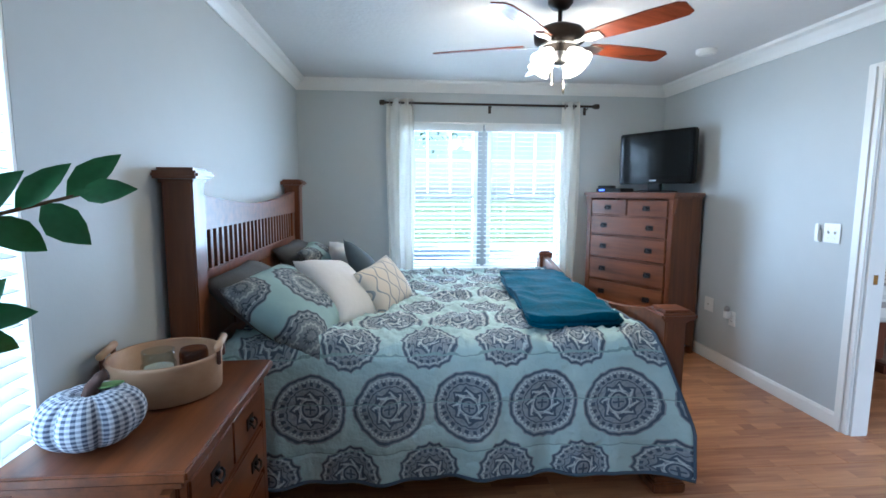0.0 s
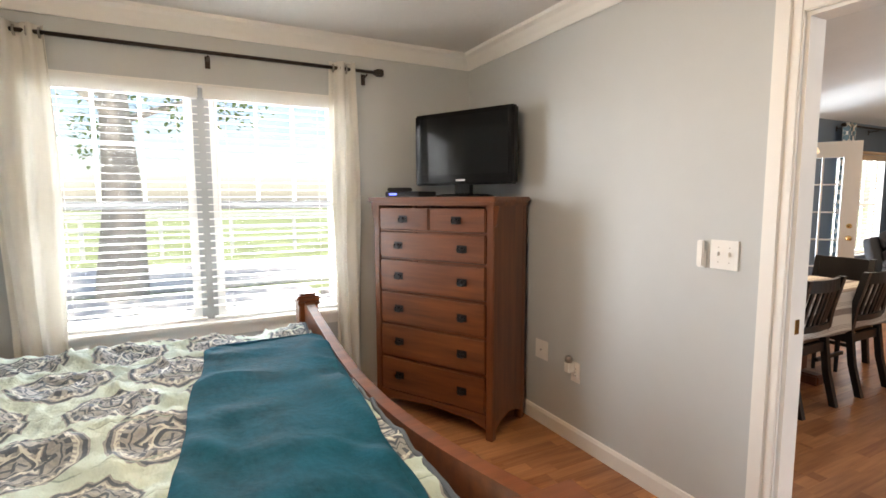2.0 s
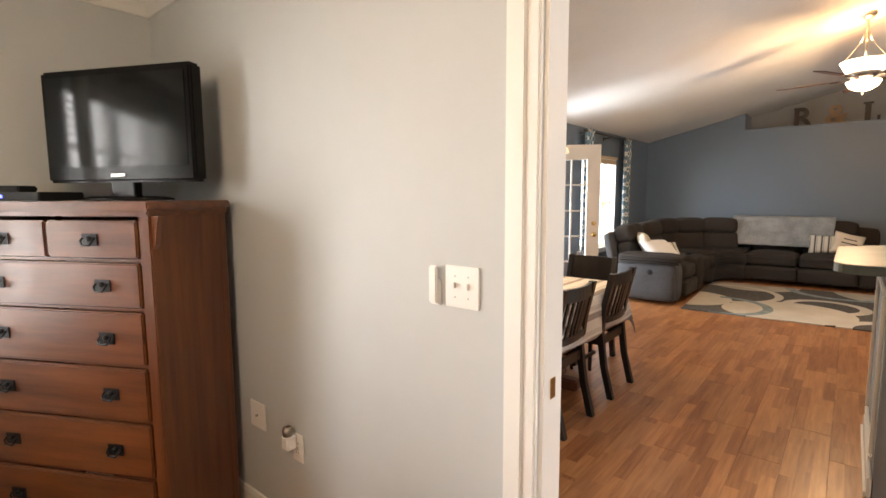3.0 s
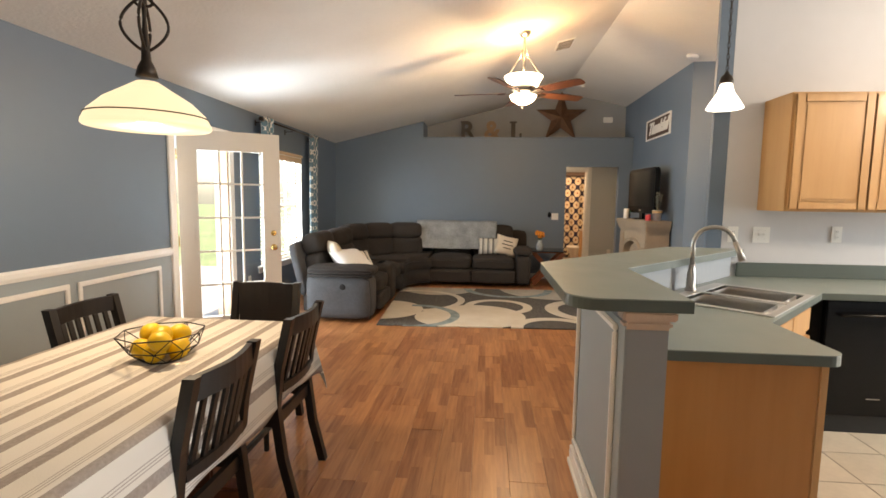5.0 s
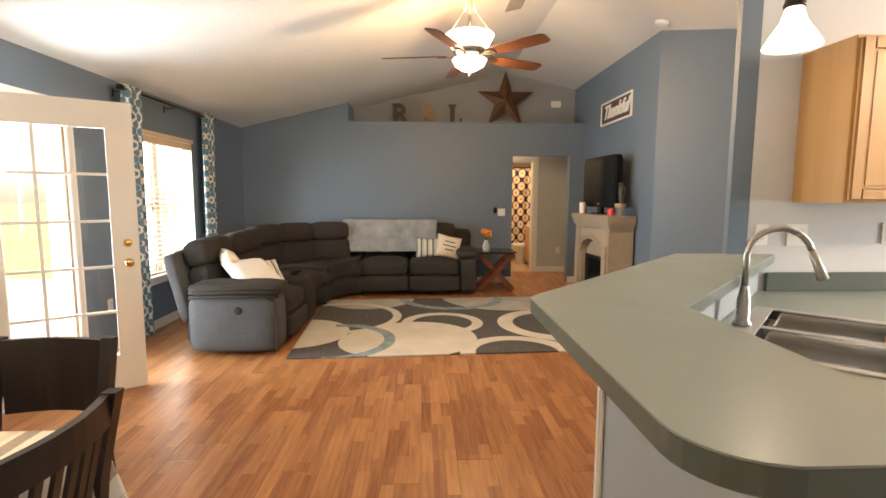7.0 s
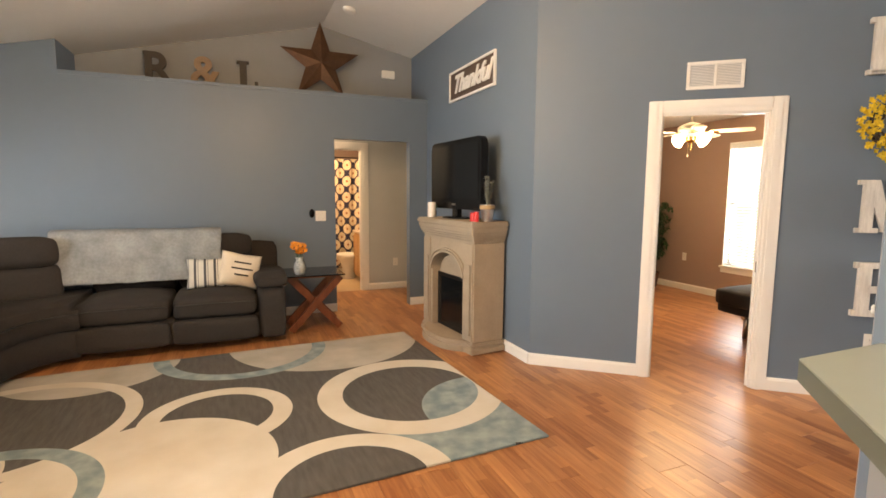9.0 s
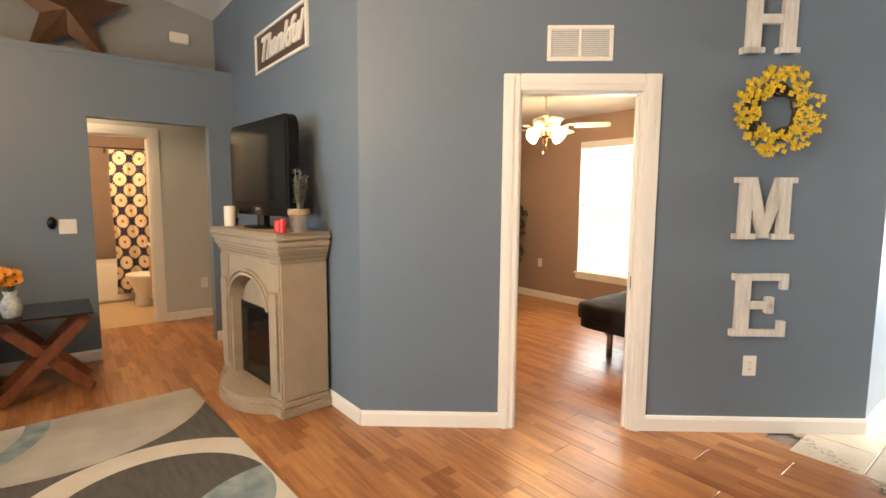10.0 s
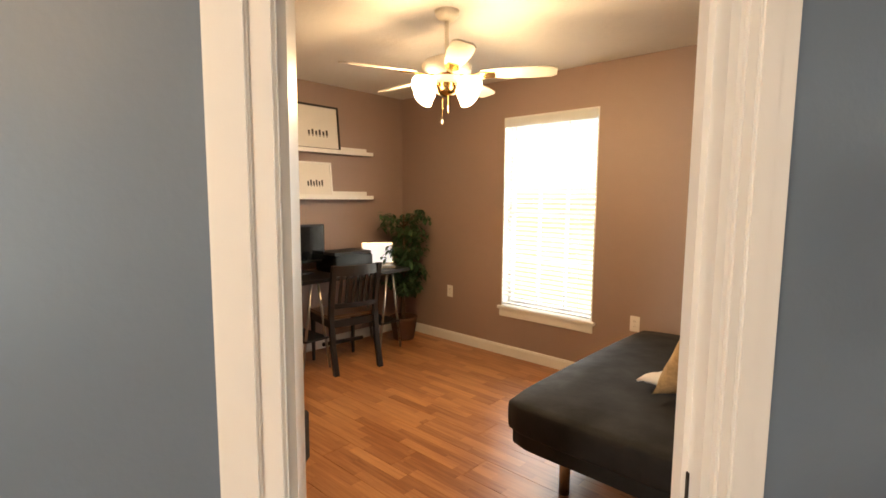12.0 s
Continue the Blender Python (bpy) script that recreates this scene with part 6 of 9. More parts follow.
def soft(name, x0, x1, y0, y1, z0, z1, r=0.05, m=SOFA, parent=sofa, tilt=None, bulge=0.0, label=""):
    bm = bmesh.new()
    B(bm, x0, x1, y0, y1, z0, z1)
    bmesh.ops.subdivide_edges(bm, edges=bm.edges, cuts=4, use_grid_fill=True)
    c = Vector(((x0 + x1) / 2, (y0 + y1) / 2, (z0 + z1) / 2))
    h = Vector(((x1 - x0) / 2, (y1 - y0) / 2, (z1 - z0) / 2))
    for v in bm.verts:
        q = v.co - c
        for i in range(3):
            q[i] /= h[i]
        inner = Vector([max(-1 + r / h[i], min(1 - r / h[i], q[i])) if h[i] > r else 0.0 for i in range(3)])
        world_in = Vector([inner[i] * h[i] for i in range(3)])
        world = Vector([q[i] * h[i] for i in range(3)])
        dlt = world - world_in
        if dlt.length > 1e-6:
            dlt = dlt.normalized() * min(r, dlt.length)
        pnt = world_in + dlt
        if bulge:
            k1 = (1 - q.x ** 2) * (1 - q.y ** 2)
            pnt.z += bulge * k1 * (1 if q.z > 0 else 0)
        pnt += 0.006 * noise.noise_vector((pnt + c) * 5)
        v.co = c + pnt
    if tilt:
        piv, ang, ax = tilt
        bmesh.ops.rotate(bm, verts=bm.verts, cent=piv, matrix=Matrix.Rotation(radians(ang), 3, ax))
    bmesh.ops.subdivide_edges(bm, edges=bm.edges, cuts=1, use_grid_fill=True)
    bmesh.ops.smooth_vert(bm, verts=bm.verts, factor=0.6, use_axis_x=True, use_axis_y=True, use_axis_z=True)
    return part(name, bm, m, parent, label, smooth=True)


# run along the window wall
soft("base", 7.74, 9.4, 3.44, 4.3, 0.05, 0.30, 0.03)
# arm and back shell take the paler colour that stands for window light
a_ = soft("arm", 7.50, 7.80, 3.38, 4.16, 0.04, 0.56, 0.07, SOFA_LIT, label="charcoal padded arm, coloured paler as if lit by the window")
soft("arm_pad", 7.47, 7.84, 3.36, 4.14, 0.54, 0.66, 0.06)
part("recline_button", lathe([(0.035, 0), (0.03, 0.006), (0.012, 0.008)], 18, m=Matrix.Translation((7.50, 3.72, 0.42)) @ Matrix.Rotation(-math.pi / 2, 4, "Y")), BLACKMATT, sofa)
part("arm_piping", tube([(7.50, 3.40, 0.06), (7.49, 3.385, 0.3), (7.49, 3.40, 0.5), (7.50, 3.5, 0.545), (7.50, 4.0, 0.545), (7.51, 4.14, 0.52)], 0.006, 6), SOFA, sofa, smooth=True)
for z in (0.545, 0.578, 0.611):
    part("arm_ridge", tube([(7.50, 3.375, z), (7.482, 3.40, z), (7.472, 3.75, z + 0.004), (7.482, 4.08, z), (7.50, 4.12, z)], 0.013, 8), SOFA, sofa, smooth=True)
soft("seat_cushion", 7.84, 8.46, 3.36, 4.05, 0.28, 0.49, 0.07, bulge=0.03)
soft("leg_rest", 7.84, 8.46, 3.34, 3.44, 0.08, 0.29, 0.04)
co = soft("console", 8.48, 8.84, 3.34, 4.05, 0.05, 0.56, 0.05)
for x in (8.59, 8.73):
    part("cup_holder", lathe([(0.042, 0.0), (0.046, 0.006), (0.040, 0.008), (0.036, -0.0)], 20, m=Matrix.Translation((x, 3.52, 0.565))), BLACKGLOSS, co)
soft("seat_cushion", 8.86, 9.40, 3.36, 4.05, 0.28, 0.49, 0.07, bulge=0.03)
for x0, x1 in ((7.80, 8.50), (8.52, 9.40)):
    piv = ((x0 + x1) / 2, 4.05, 0.45)
    soft("back_cushion", x0, x1, 4.0, 4.24, 0.44, 0.80, 0.09, tilt=(piv, -14, "X"))
    soft("head_cushion", x0 + 0.02, x1 - 0.02, 3.97, 4.24, 0.76, 1.03, 0.1, tilt=(piv, -14, "X"))
soft("back_frame", 7.66, 9.4, 4.20, 4.33, 0.25, 0.92, 0.06, SOFA_LIT, tilt=((8.5, 4.25, 0.4), -14, "X"), label="charcoal back shell, coloured paler as if lit by the window")
# corner wedge
for i, (t0, nm) in enumerate(((20, ""), (45, ""), (70, ""))):
    a = radians(t0)
    c0 = Vector((9.42, 3.10, 0))
    m = Matrix.Translation(c0) @ Matrix.Rotation(a - math.pi / 2 + math.pi / 2, 4, "Z")
    for nm_, q in (("back_cushion", (1.02, 1.26, -0.295, 0.295, 0.44, 0.80)), ("head_cushion", (0.97, 1.26, -0.285, 0.285, 0.75, 1.03)), ("back_frame", (1.22, 1.33, -0.31, 0.31, 0.25, 0.93))):
        ob = soft(nm_, *q, 0.095 if nm_ != "back_frame" else 0.05, tilt=((1.1, 0, 0.45), 11, "Y"))
        ob.matrix_basis = Matrix.Translation(c0) @ Matrix.Rotation(radians(90 - t0), 4, "Z")


def bend(a, b, c, n=10):
    """Points on a soft curve from a to c that leans towards b."""
    return [((1 - t) ** 2 * a[0] + 2 * t * (1 - t) * b[0] + t * t * c[0], (1 - t) ** 2 * a[1] + 2 * t * (1 - t) * b[1] + t * t * c[1]) for t in [i / n for i in range(n + 1)]]


def plush_block(name, poly, z0, z1, r):
    """A padded block over a plan with a rounded upper edge."""
    bm = ext(poly, z0, z1)
    rim = [ed for ed in bm.edges if all(abs(v.co.z - z1) < 1e-5 for v in ed.verts)]
    bmesh.ops.bevel(bm, geom=rim, offset=r, segments=5, affect="EDGES", clamp_overlap=True)
    return part(name, bm, SOFA, sofa, smooth=True)


FRONT_LOW = bend((9.41, 3.36), (9.96, 3.38), (10.08, 3.0))
FRONT_TOP = bend((9.41, 3.33), (9.94, 3.36), (10.06, 2.99))
plush_block("corner_base", FRONT_LOW + bend((11.0, 3.0), (11.0, 4.32), (9.41, 4.32), 8), 0.06, 0.31, 0.03)
plush_block("corner_seat", FRONT_TOP + bend((10.86, 2.99), (10.8, 4.2), (9.41, 4.15), 8), 0.30, 0.51, 0.06)
part("corner_seam", tube([(x - 0.004, y - 0.006, 0.425) for x, y in FRONT_TOP], 0.005, 6), BLACKMATT, sofa, smooth=True)
# run along the far wall
soft("base", 10.16, 11.0, 1.58, 3.06, 0.05, 0.30, 0.03)
for y0, y1 in ((1.62, 2.33), (2.34, 3.05)):
    soft("seat_cushion", 10.08, 10.85, y0, y1, 0.28, 0.49, 0.07, bulge=0.03)
    soft("leg_rest", 10.06, 10.18, y0 + 0.005, y1 - 0.005, 0.07, 0.29, 0.04)
    piv = (10.8, (y0 + y1) / 2, 0.45)
    soft("back_cushion", 10.70, 10.94, y0, y1, 0.44, 0.78, 0.09, tilt=(piv, 12, "Y"))
    soft("head_cushion", 10.66, 10.94, y0 + 0.01, y1 - 0.01, 0.74, 1.0, 0.1, tilt=(piv, 12, "Y"))
for y0, y1 in ((1.64, 2.31), (2.36, 3.03)):
    part("seam", tube([(10.079, y0, 0.425), (10.079, (y0 + y1) / 2, 0.43), (10.079, y1, 0.425)], 0.004, 6), BLACKMATT, sofa)
    part("seam", tube([(10.715, y0, 0.80), (10.705, (y0 + y1) / 2, 0.81), (10.715, y1, 0.80)], 0.004, 6), BLACKMATT, sofa)
soft("arm", 10.07, 10.95, 1.36, 1.62, 0.04, 0.55, 0.07)
soft("arm_pad", 10.05, 10.9, 1.34, 1.65, 0.53, 0.65, 0.06)
soft("back_frame", 10.92, 11.04, 1.38, 3.06, 0.25, 0.9, 0.05, tilt=((11.0, 2.2, 0.4), 8, "Y"))

pillow("cream_pillow", (8.02, 3.93, 0.72), -28, 30, 0.42, 0.40, 0.15, CREAMCLOTH, "cream square pillow on the sofa by the arm", 11)
pillow("white_pillow", (7.93, 3.72, 0.67), -55, -30, 0.46, 0.40, 0.16, WHITECLOTH, "white square pillow lying on the sofa by the arm", 12)
STRIPE = mat("black_striped_cotton", (0.6, 0.57, 0.5), 0.9, vary=0)
k = Nodes(STRIPE)
x_, y_, z_ = k.xyz()
fx_ = k.fract(x_, 0.085)
k.color(k.mix(k.m("MAXIMUM", k.band(fx_, -0.2, 0.06), k.band(fx_, 0.2, 0.26)), (0.62, 0.58, 0.51), (0.07, 0.07, 0.075)))
pillow("striped_pillow", (8.18, 3.72, 0.64), -38, -40, 0.42, 0.28, 0.12, STRIPE, "cream lumbar pillow with black stripes by the arm", 13)
pillow("striped_pillow", (10.50, 2.02, 0.64), -18, -90, 0.42, 0.29, 0.13, STRIPE, "cream lumbar pillow with black stripes on the far seat", 14)
sp = pillow("slogan_pillow", (10.46, 1.76, 0.66), -18, -78, 0.38, 0.34, 0.13, CREAMCLOTH, "cream pillow printed with dark lettering strokes", 15, roll=14)
for i, (zz, w_) in enumerate(((0.06, 0.16), (0.0, 0.2), (-0.06, 0.13))):
    part("print_bar", BX(-w_ / 2, w_ / 2, -0.069, -0.066, zz - 0.008, zz + 0.008, 0.001), LETTERDARK, sp)

tw = thing("plush_throw", (0, 0, 0), 0, "silver grey plush throw hung over the sofa back", "throw blanket")


def throw_fn(u, v):
    y = 1.93 + 1.40 * u
    s = v
    if s < 0.72:
        t = s / 0.72
        x, z = 10.575 + 0.14 * t, 0.58 + 0.445 * t
        x -= 0.02 * math.sin(math.pi * t)
    elif s < 0.85:
        t = (s - 0.72) / 0.13
        x, z = 10.715 + 0.26 * t, 1.035 + 0.015 * math.sin(math.pi * t)
    else:
        t = (s - 0.85) / 0.15
        x, z = 10.975 + 0.12 * t, 1.03 - 0.14 * t
    n_ = 0.014 * noise.noise(Vector((y * 5, s * 4, 1))) + 0.006 * noise.noise(Vector((y * 16, s * 12, 3)))
    return Vector((x - abs(n_) * 1.2 - 0.006, y + 0.02 * noise.noise(Vector((s * 5, 1, y * 2))), z + n_ * 0.5))


bm = grid(throw_fn, 60, 40)
ob = part("cloth", bm, THROW, tw, smooth=True)
mod = ob.modifiers.new("thickness", "SOLIDIFY")
mod.thickness, mod.offset = 0.014, 0

# rug
RX, RY, RA = 7.625, 0.12, radians(3.0)


def rugmat():
    m = mat("abstract_circle_rug", (0.1, 0.1, 0.1), 0.97, vary=0)
    k = Nodes(m)
    x, y, z = k.xyz()
    n = k.noise(None, 3.5, 4)
    dark = k.mix(k.step(k.noise(k.vec(k.m("MULTIPLY", x, 4.0), k.m("MULTIPLY", y, 22.0)), 1.5, 4), 0.5, 0.2), (0.072, 0.067, 0.062), (0.105, 0.097, 0.09))
    cream = k.mix(k.step(n, 0.5, 0.2), (0.66, 0.61, 0.53), (0.58, 0.52, 0.43))
    grey = k.mix(k.step(n, 0.5, 0.2), (0.38, 0.35, 0.30), (0.50, 0.46, 0.40))
    teal = k.mix(k.step(k.noise(None, 9.0, 4), 0.5, 0.15), (0.17, 0.23, 0.25), (0.30, 0.36, 0.36))
    out = dark
    ca, sa = math.cos(RA), math.sin(RA)
    for cx, cy, r0, r1, c in (
        (10.02, 1.02, 0, 0.86, grey), (9.88, 2.85, 0, 0.60, grey), (9.93, 1.75, 0.58, 0.70, teal),
        (8.25, 3.42, 0, 0.53, cream), (8.12, 0.18, 0, 0.52, teal), (7.58, 0.8, 0, 0.45, teal),
        (7.55, 1.25, 0.0, 0.36, dark), (8.62, 1.95, 0.0, 0.33, dark), (8.05, 2.20, 0, 0.60, cream), (8.62, 1.92, 0.33, 0.45, cream), (8.9, 3.1, 0.62, 0.72, cream),
        (7.945, 2.47, 0, 0.474, cream), (7.97, 3.0, 0.49, 0.60, teal), (7.55, 1.28, 0.38, 0.52, cream), (8.55, 0.66, 0.48, 0.65, cream)):
        lx, ly = (cx - RX) * ca + (cy - RY) * sa, -(cx - RX) * sa + (cy - RY) * ca
        d = k.dist(x, y, lx, ly)
        f = k.m("LESS_THAN", d, r1) if not r0 else k.band(d, r0, r1)
        if (r0, r1) == (0.49, 0.60):
            f = k.m("MULTIPLY", f, k.m("LESS_THAN", y, ly + 0.04))
        out = k.mix(f, out, c)
    k.color(out)
    k.bump(k.noise(None, 260, 2), 0.8, 0.006)
    return m


rug = thing("area_rug", (RX, RY, 0.001), 3.0, "charcoal rug with cream, grey and teal overlapping circles", "rug")
part("woven_surface", BX(0, 2.38, 0, 3.20, 0, 0.012, 0.004), rugmat(), rug)

# end table, vase
et = thing("end_table", (10.54, 1.06, 0), 0, "smoked glass end table on crossed reddish wooden legs", "end table")
part("glass_top", BX(-0.29, 0.29, -0.28, 0.28, 0.588, 0.60, 0.003), BLACKGLASS, et)
for x in (-0.16, 0.16):
    for s in (-1, 1):
        a = Vector((x + 0.025 * s, -0.25 * s, 0.03))
        b = Vector((x + 0.025 * s, 0.25 * s, 0.565))
        d = (b - a)
        ang = math.atan2(d.z, d.y)
        bm = BX(-0.022, 0.022, -d.length / 2, d.length / 2, -0.035, 0.035, 0.004)
        bmesh.ops.transform(bm, matrix=Matrix.Translation((a + b) / 2) @ Matrix.Rotation(ang, 4, "X"), verts=bm.verts)
        part("leg", bm, REDWOOD, et)
    part("top_bar", BX(x - 0.045, x + 0.045, -0.24, 0.24, 0.562, 0.588, 0.004), REDWOOD, et)
part("stretcher", BX(-0.15, 0.15, -0.025, 0.025, 0.27, 0.32, 0.004), REDWOOD, et)
vz = thing("flower_vase", (10.37, 1.21, 0.601), 0, "mottled grey glass vase of orange sunflowers on the end table", "vase")
part("vase", lathe([(0.045, 0), (0.05, 0.01), (0.062, 0.06), (0.052, 0.11), (0.032, 0.145), (0.042, 0.175), (0.038, 0.175), (0.028, 0.145), (0.02, 0.05)], 20), mat("mottled_glass", (0.32, 0.36, 0.38), 0.15, vary=0.6, scale=30), vz, smooth=True)
ORANGE = mat("orange_petals", (0.62, 0.23, 0.02), 0.7, vary=0.3, scale=40)
rnd = random.Random(2)
for i in range(10):
    a, r = rnd.uniform(0, 6.28), rnd.uniform(0.01, 0.09)
    c = Vector((r * math.cos(a), r * math.sin(a), rnd.uniform(0.22, 0.31)))
    st_ = part("stem", tube([(0, 0, 0.12), c], 0.003, 5), LEAF, vz)
    bm = bmesh.new()
    for j in range(12):
        b_ = 2 * math.pi * j / 12
        leaf_shape(bm, c, (math.cos(b_) * 0.8 - 0.5, math.sin(b_), 0.5 + 0.6 * math.cos(b_)), 0.05, 0.02, 0.1, (-0.8, 0, 0.5))
    fl = part("blossom", bm, ORANGE, vz)
    part("seed_head", lathe([(0.016, -0.004), (0.020, 0.0), (0.013, 0.007)], 10, m=Matrix.Translation(c) @ Matrix.Rotation(radians(-60), 4, "Y")), LETTERDARK, fl)

wall_plate("light_switch", (11.179, 0.872, 1.145), -90, 0.118, 0.118, 2, "white double light switch plate beside the hall opening", "light switch")
ad = thing("air_freshener", (11.179, 0.972, 1.175), -90, "small dark oval wall unit beside the switch", "wall unit")
part("body", lathe([(0.03, 0), (0.032, 0.01), (0.02, 0.03)], 16, m=Matrix.Translation((0, 0, 0.0)) @ Matrix.Rotation(math.pi / 2, 4, "X") @ Matrix.Diagonal((1, 1.6, 1, 1))), BLACKGLOSS, ad, smooth=True)

# star and letters on the ledge
st = thing("barn_star", (11.60, 0.77, 2.965), 0, "large rusty brown five-pointed metal barn star", "star")
bm = bmesh.new()
c_ = bm.verts.new((-0.07, 0, 0))
cb = bm.verts.new((0.02, 0, 0))
ring_ = []
for i in range(10):
    r = 0.49 if i % 2 == 0 else 0.19
    a = math.pi / 2 + 2 * math.pi * i / 10
    ring_.append(bm.verts.new((0, r * math.cos(a), r * math.sin(a))))
for i in range(10):
    bm.faces.new((c_, ring_[i], ring_[(i + 1) % 10]))
    bm.faces.new((cb, ring_[(i + 1) % 10], ring_[i]))
part("star_body", bm, RUST, st)


def slab_letter(name, ch, place, turn, h, w, d, st_, material, label, cat="decorative letter"):
    """A slab-serif letter standing in x and z, facing -y."""
    e = thing(name, place, turn, label, cat)
    bars = {
        "H": [(-w / 2 + st_ * 0.35, -w / 2 + st_ * 1.35, 0, h), (w / 2 - st_ * 1.35, w / 2 - st_ * 0.35, 0, h), (-w / 2 + st_ * 1.35, w / 2 - st_ * 1.35, h * 0.44, h * 0.58)] +
             [(c - st_ * 0.85, c + st_ * 0.85, z, z + h * 0.09) for c in (-w / 2 + st_ * 0.85, w / 2 - st_ * 0.85) for z in (0, h * 0.91)],
        "E": [(-w / 2 + st_ * 0.35, -w / 2 + st_ * 1.35, 0, h), (-w / 2, w / 2, 0, h * 0.11), (-w / 2, w / 2, h * 0.89, h), (-w / 2 + st_, w * 0.22, h * 0.44, h * 0.56),
              (w / 2 - st_ * 0.55, w / 2, h * 0.1, h * 0.25), (w / 2 - st_ * 0.55, w / 2, h * 0.75, h * 0.9), (w * 0.12, w * 0.22 + 0.012, h * 0.37, h * 0.63)],
        "L": [(-w / 2 + st_ * 0.35, -w / 2 + st_ * 1.35, 0, h), (-w / 2, w / 2, 0, h * 0.12), (-w / 2, -w / 2 + st_ * 1.7, h * 0.91, h), (w / 2 - st_ * 0.5, w / 2, h * 0.11, h * 0.34)],
        "M": [(-w / 2 + st_ * 0.35, -w / 2 + st_ * 1.2, 0, h), (w / 2 - st_ * 1.2, w / 2 - st_ * 0.35, 0, h)] +
             [(c - st_ * 0.85, c + st_ * 0.85, 0, h * 0.09) for c in (-w / 2 + st_ * 0.8, w / 2 - st_ * 0.8)] + [(-w / 2 - 0.005, -w / 2 + st_ * 1.2, h * 0.91, h), (w / 2 - st_ * 1.2, w / 2 + 0.005, h * 0.91, h)],
    }[ch]
    bm = bmesh.new()
    for i, (x0, x1, z0, z1) in enumerate(bars):
        dd = d / 2 - 0.0012 * (i % 3)
        B(bm, x0, x1, -dd, dd, z0, z1, 0.002, seg=1)
    if ch == "M":
        M_ = Matrix(((1, 0, 0, 0), (0, 0, 1, 0), (0, 1, 0, 0), (0, 0, 0, 1)))
        ext([(-w / 2 + st_ * 0.4, h), (-w / 2 + st_ * 1.5, h), (st_ * 0.45, h * 0.02), (-st_ * 0.25, h * 0.02)], -d / 2 + 0.003, d / 2 - 0.003, bm, M_)
        ext([(w / 2 - st_ * 0.4, h), (w / 2 - st_ * 1.5, h), (-st_ * 0.45, h * 0.02), (st_ * 0.25, h * 0.02)], -d / 2 + 0.005, d / 2 - 0.005, bm, M_)
    part("letter_face", bm, material, e)
    return e


slab_letter("letter_l", "L", (11.56, 1.60, 2.561), -90, 0.33, 0.22, 0.04, 0.075, LETTERDARK, "dark stained wooden letter L standing on the ledge")
for ch_, y, mm, nm in (("R", 2.48, LETTERDARK, "dark stained wooden letter R standing on the ledge"), ("&", 2.03, LETTERTAN, "tan wooden ampersand standing on the ledge")):
    e = thing("letter_r" if ch_ == "R" else "ampersand", (11.56, y, 2.561), -90, nm, "decorative letter")
    bm = text_mesh(ch_, 0.46, 0.035, 0.012)
    lo = min(v.co.y for v in bm.verts)
    cx = (min(v.co.x for v in bm.verts) + max(v.co.x for v in bm.verts)) / 2
    bmesh.ops.transform(bm, verts=bm.verts, matrix=Matrix.Rotation(math.pi / 2, 4, "X") @ Matrix.Translation((-cx, -lo, 0)))
    if ch_ == "R":
        for x0, x1, z0, z1 in ((-0.15, -0.03, 0, 0.035), (0.03, 0.15, 0, 0.035), (-0.15, -0.05, 0.30, 0.335)):
            B(bm, x0, x1, -0.016, 0.016, z0, z1)
    part("letter_face", bm, mm, e)
em = thing("alarm_unit", (11.779, -0.12, 2.95), -90, "white plastic alarm box on the grey niche wall", "alarm box")
part("body", BX(-0.085, 0.085, -0.045, 0, -0.05, 0.05, 0.008), PLASTIC, em)

# sign
sg = thing("wall_sign", (9.92, -0.449, 2.555), 180, "dark wooden sign in a white frame with white script", "wall sign")
part("board", BX(-0.51, 0.51, -0.012, 0, -0.14, 0.14), mat("brown_sign_board", (0.085, 0.055, 0.042), 0.7, vary=0.25, scale=10), sg)
for q in ((-0.52, 0.52, 0.135, 0.158), (-0.52, 0.52, -0.158, -0.135), (-0.52, -0.497, -0.135, 0.135), (0.497, 0.52, -0.135, 0.135)):
    part("frame_strip", BX(q[0], q[1], -0.025, 0.0, q[2], q[3], 0.003), TRIM, sg)
bm = text_mesh("Thankful", 0.25, 0.012, 0.006, 0.45, 0.97)
bmesh.ops.transform(bm, verts=bm.verts, matrix=Matrix.Translation((0, -0.018, -0.0)) @ Matrix.Rotation(math.pi / 2, 4, "X"))
part("lettering", bm, TRIM, sg)

# mantel
mt = thing("fireplace_mantel", (9.60, -0.05, 0), 185.5, "cast stone electric fireplace with an arched surround and bowed hearth", "fireplace")
FW, FD, FH = 0.99, 0.335, 1.175
part("back_panel", BX(-FW / 2 + 0.03, FW / 2 - 0.03, 0.25, FD, 0.05, 1.0), STONE, mt)
for s in (-1, 1):
    part("side_pilaster", BX(s * (FW / 2 - 0.17), s * (FW / 2 - 0.005), 0.0, FD, 0.1, 0.99, 0.012), STONE, mt)
    part("plinth", BX(s * (FW / 2 - 0.19), s * (FW / 2 + 0.02), -0.02, FD + 0.01, 0, 0.06, 0.01), STONE, mt)
    part("plinth_cap", BX(s * (FW / 2 - 0.18), s * (FW / 2 + 0.01), -0.01, FD + 0.005, 0.06, 0.10, 0.012), STONE, mt)
    part("raised_panel", BX(s * (FW / 2 - 0.145), s * (FW / 2 - 0.035), -0.014, 0.0, 0.16, 0.80, 0.008), STONE, mt)
AR = [(0.30 * math.cos(math.pi * i / 20), 0.66 + 0.20 * math.sin(math.pi * i / 20)) for i in range(21)]
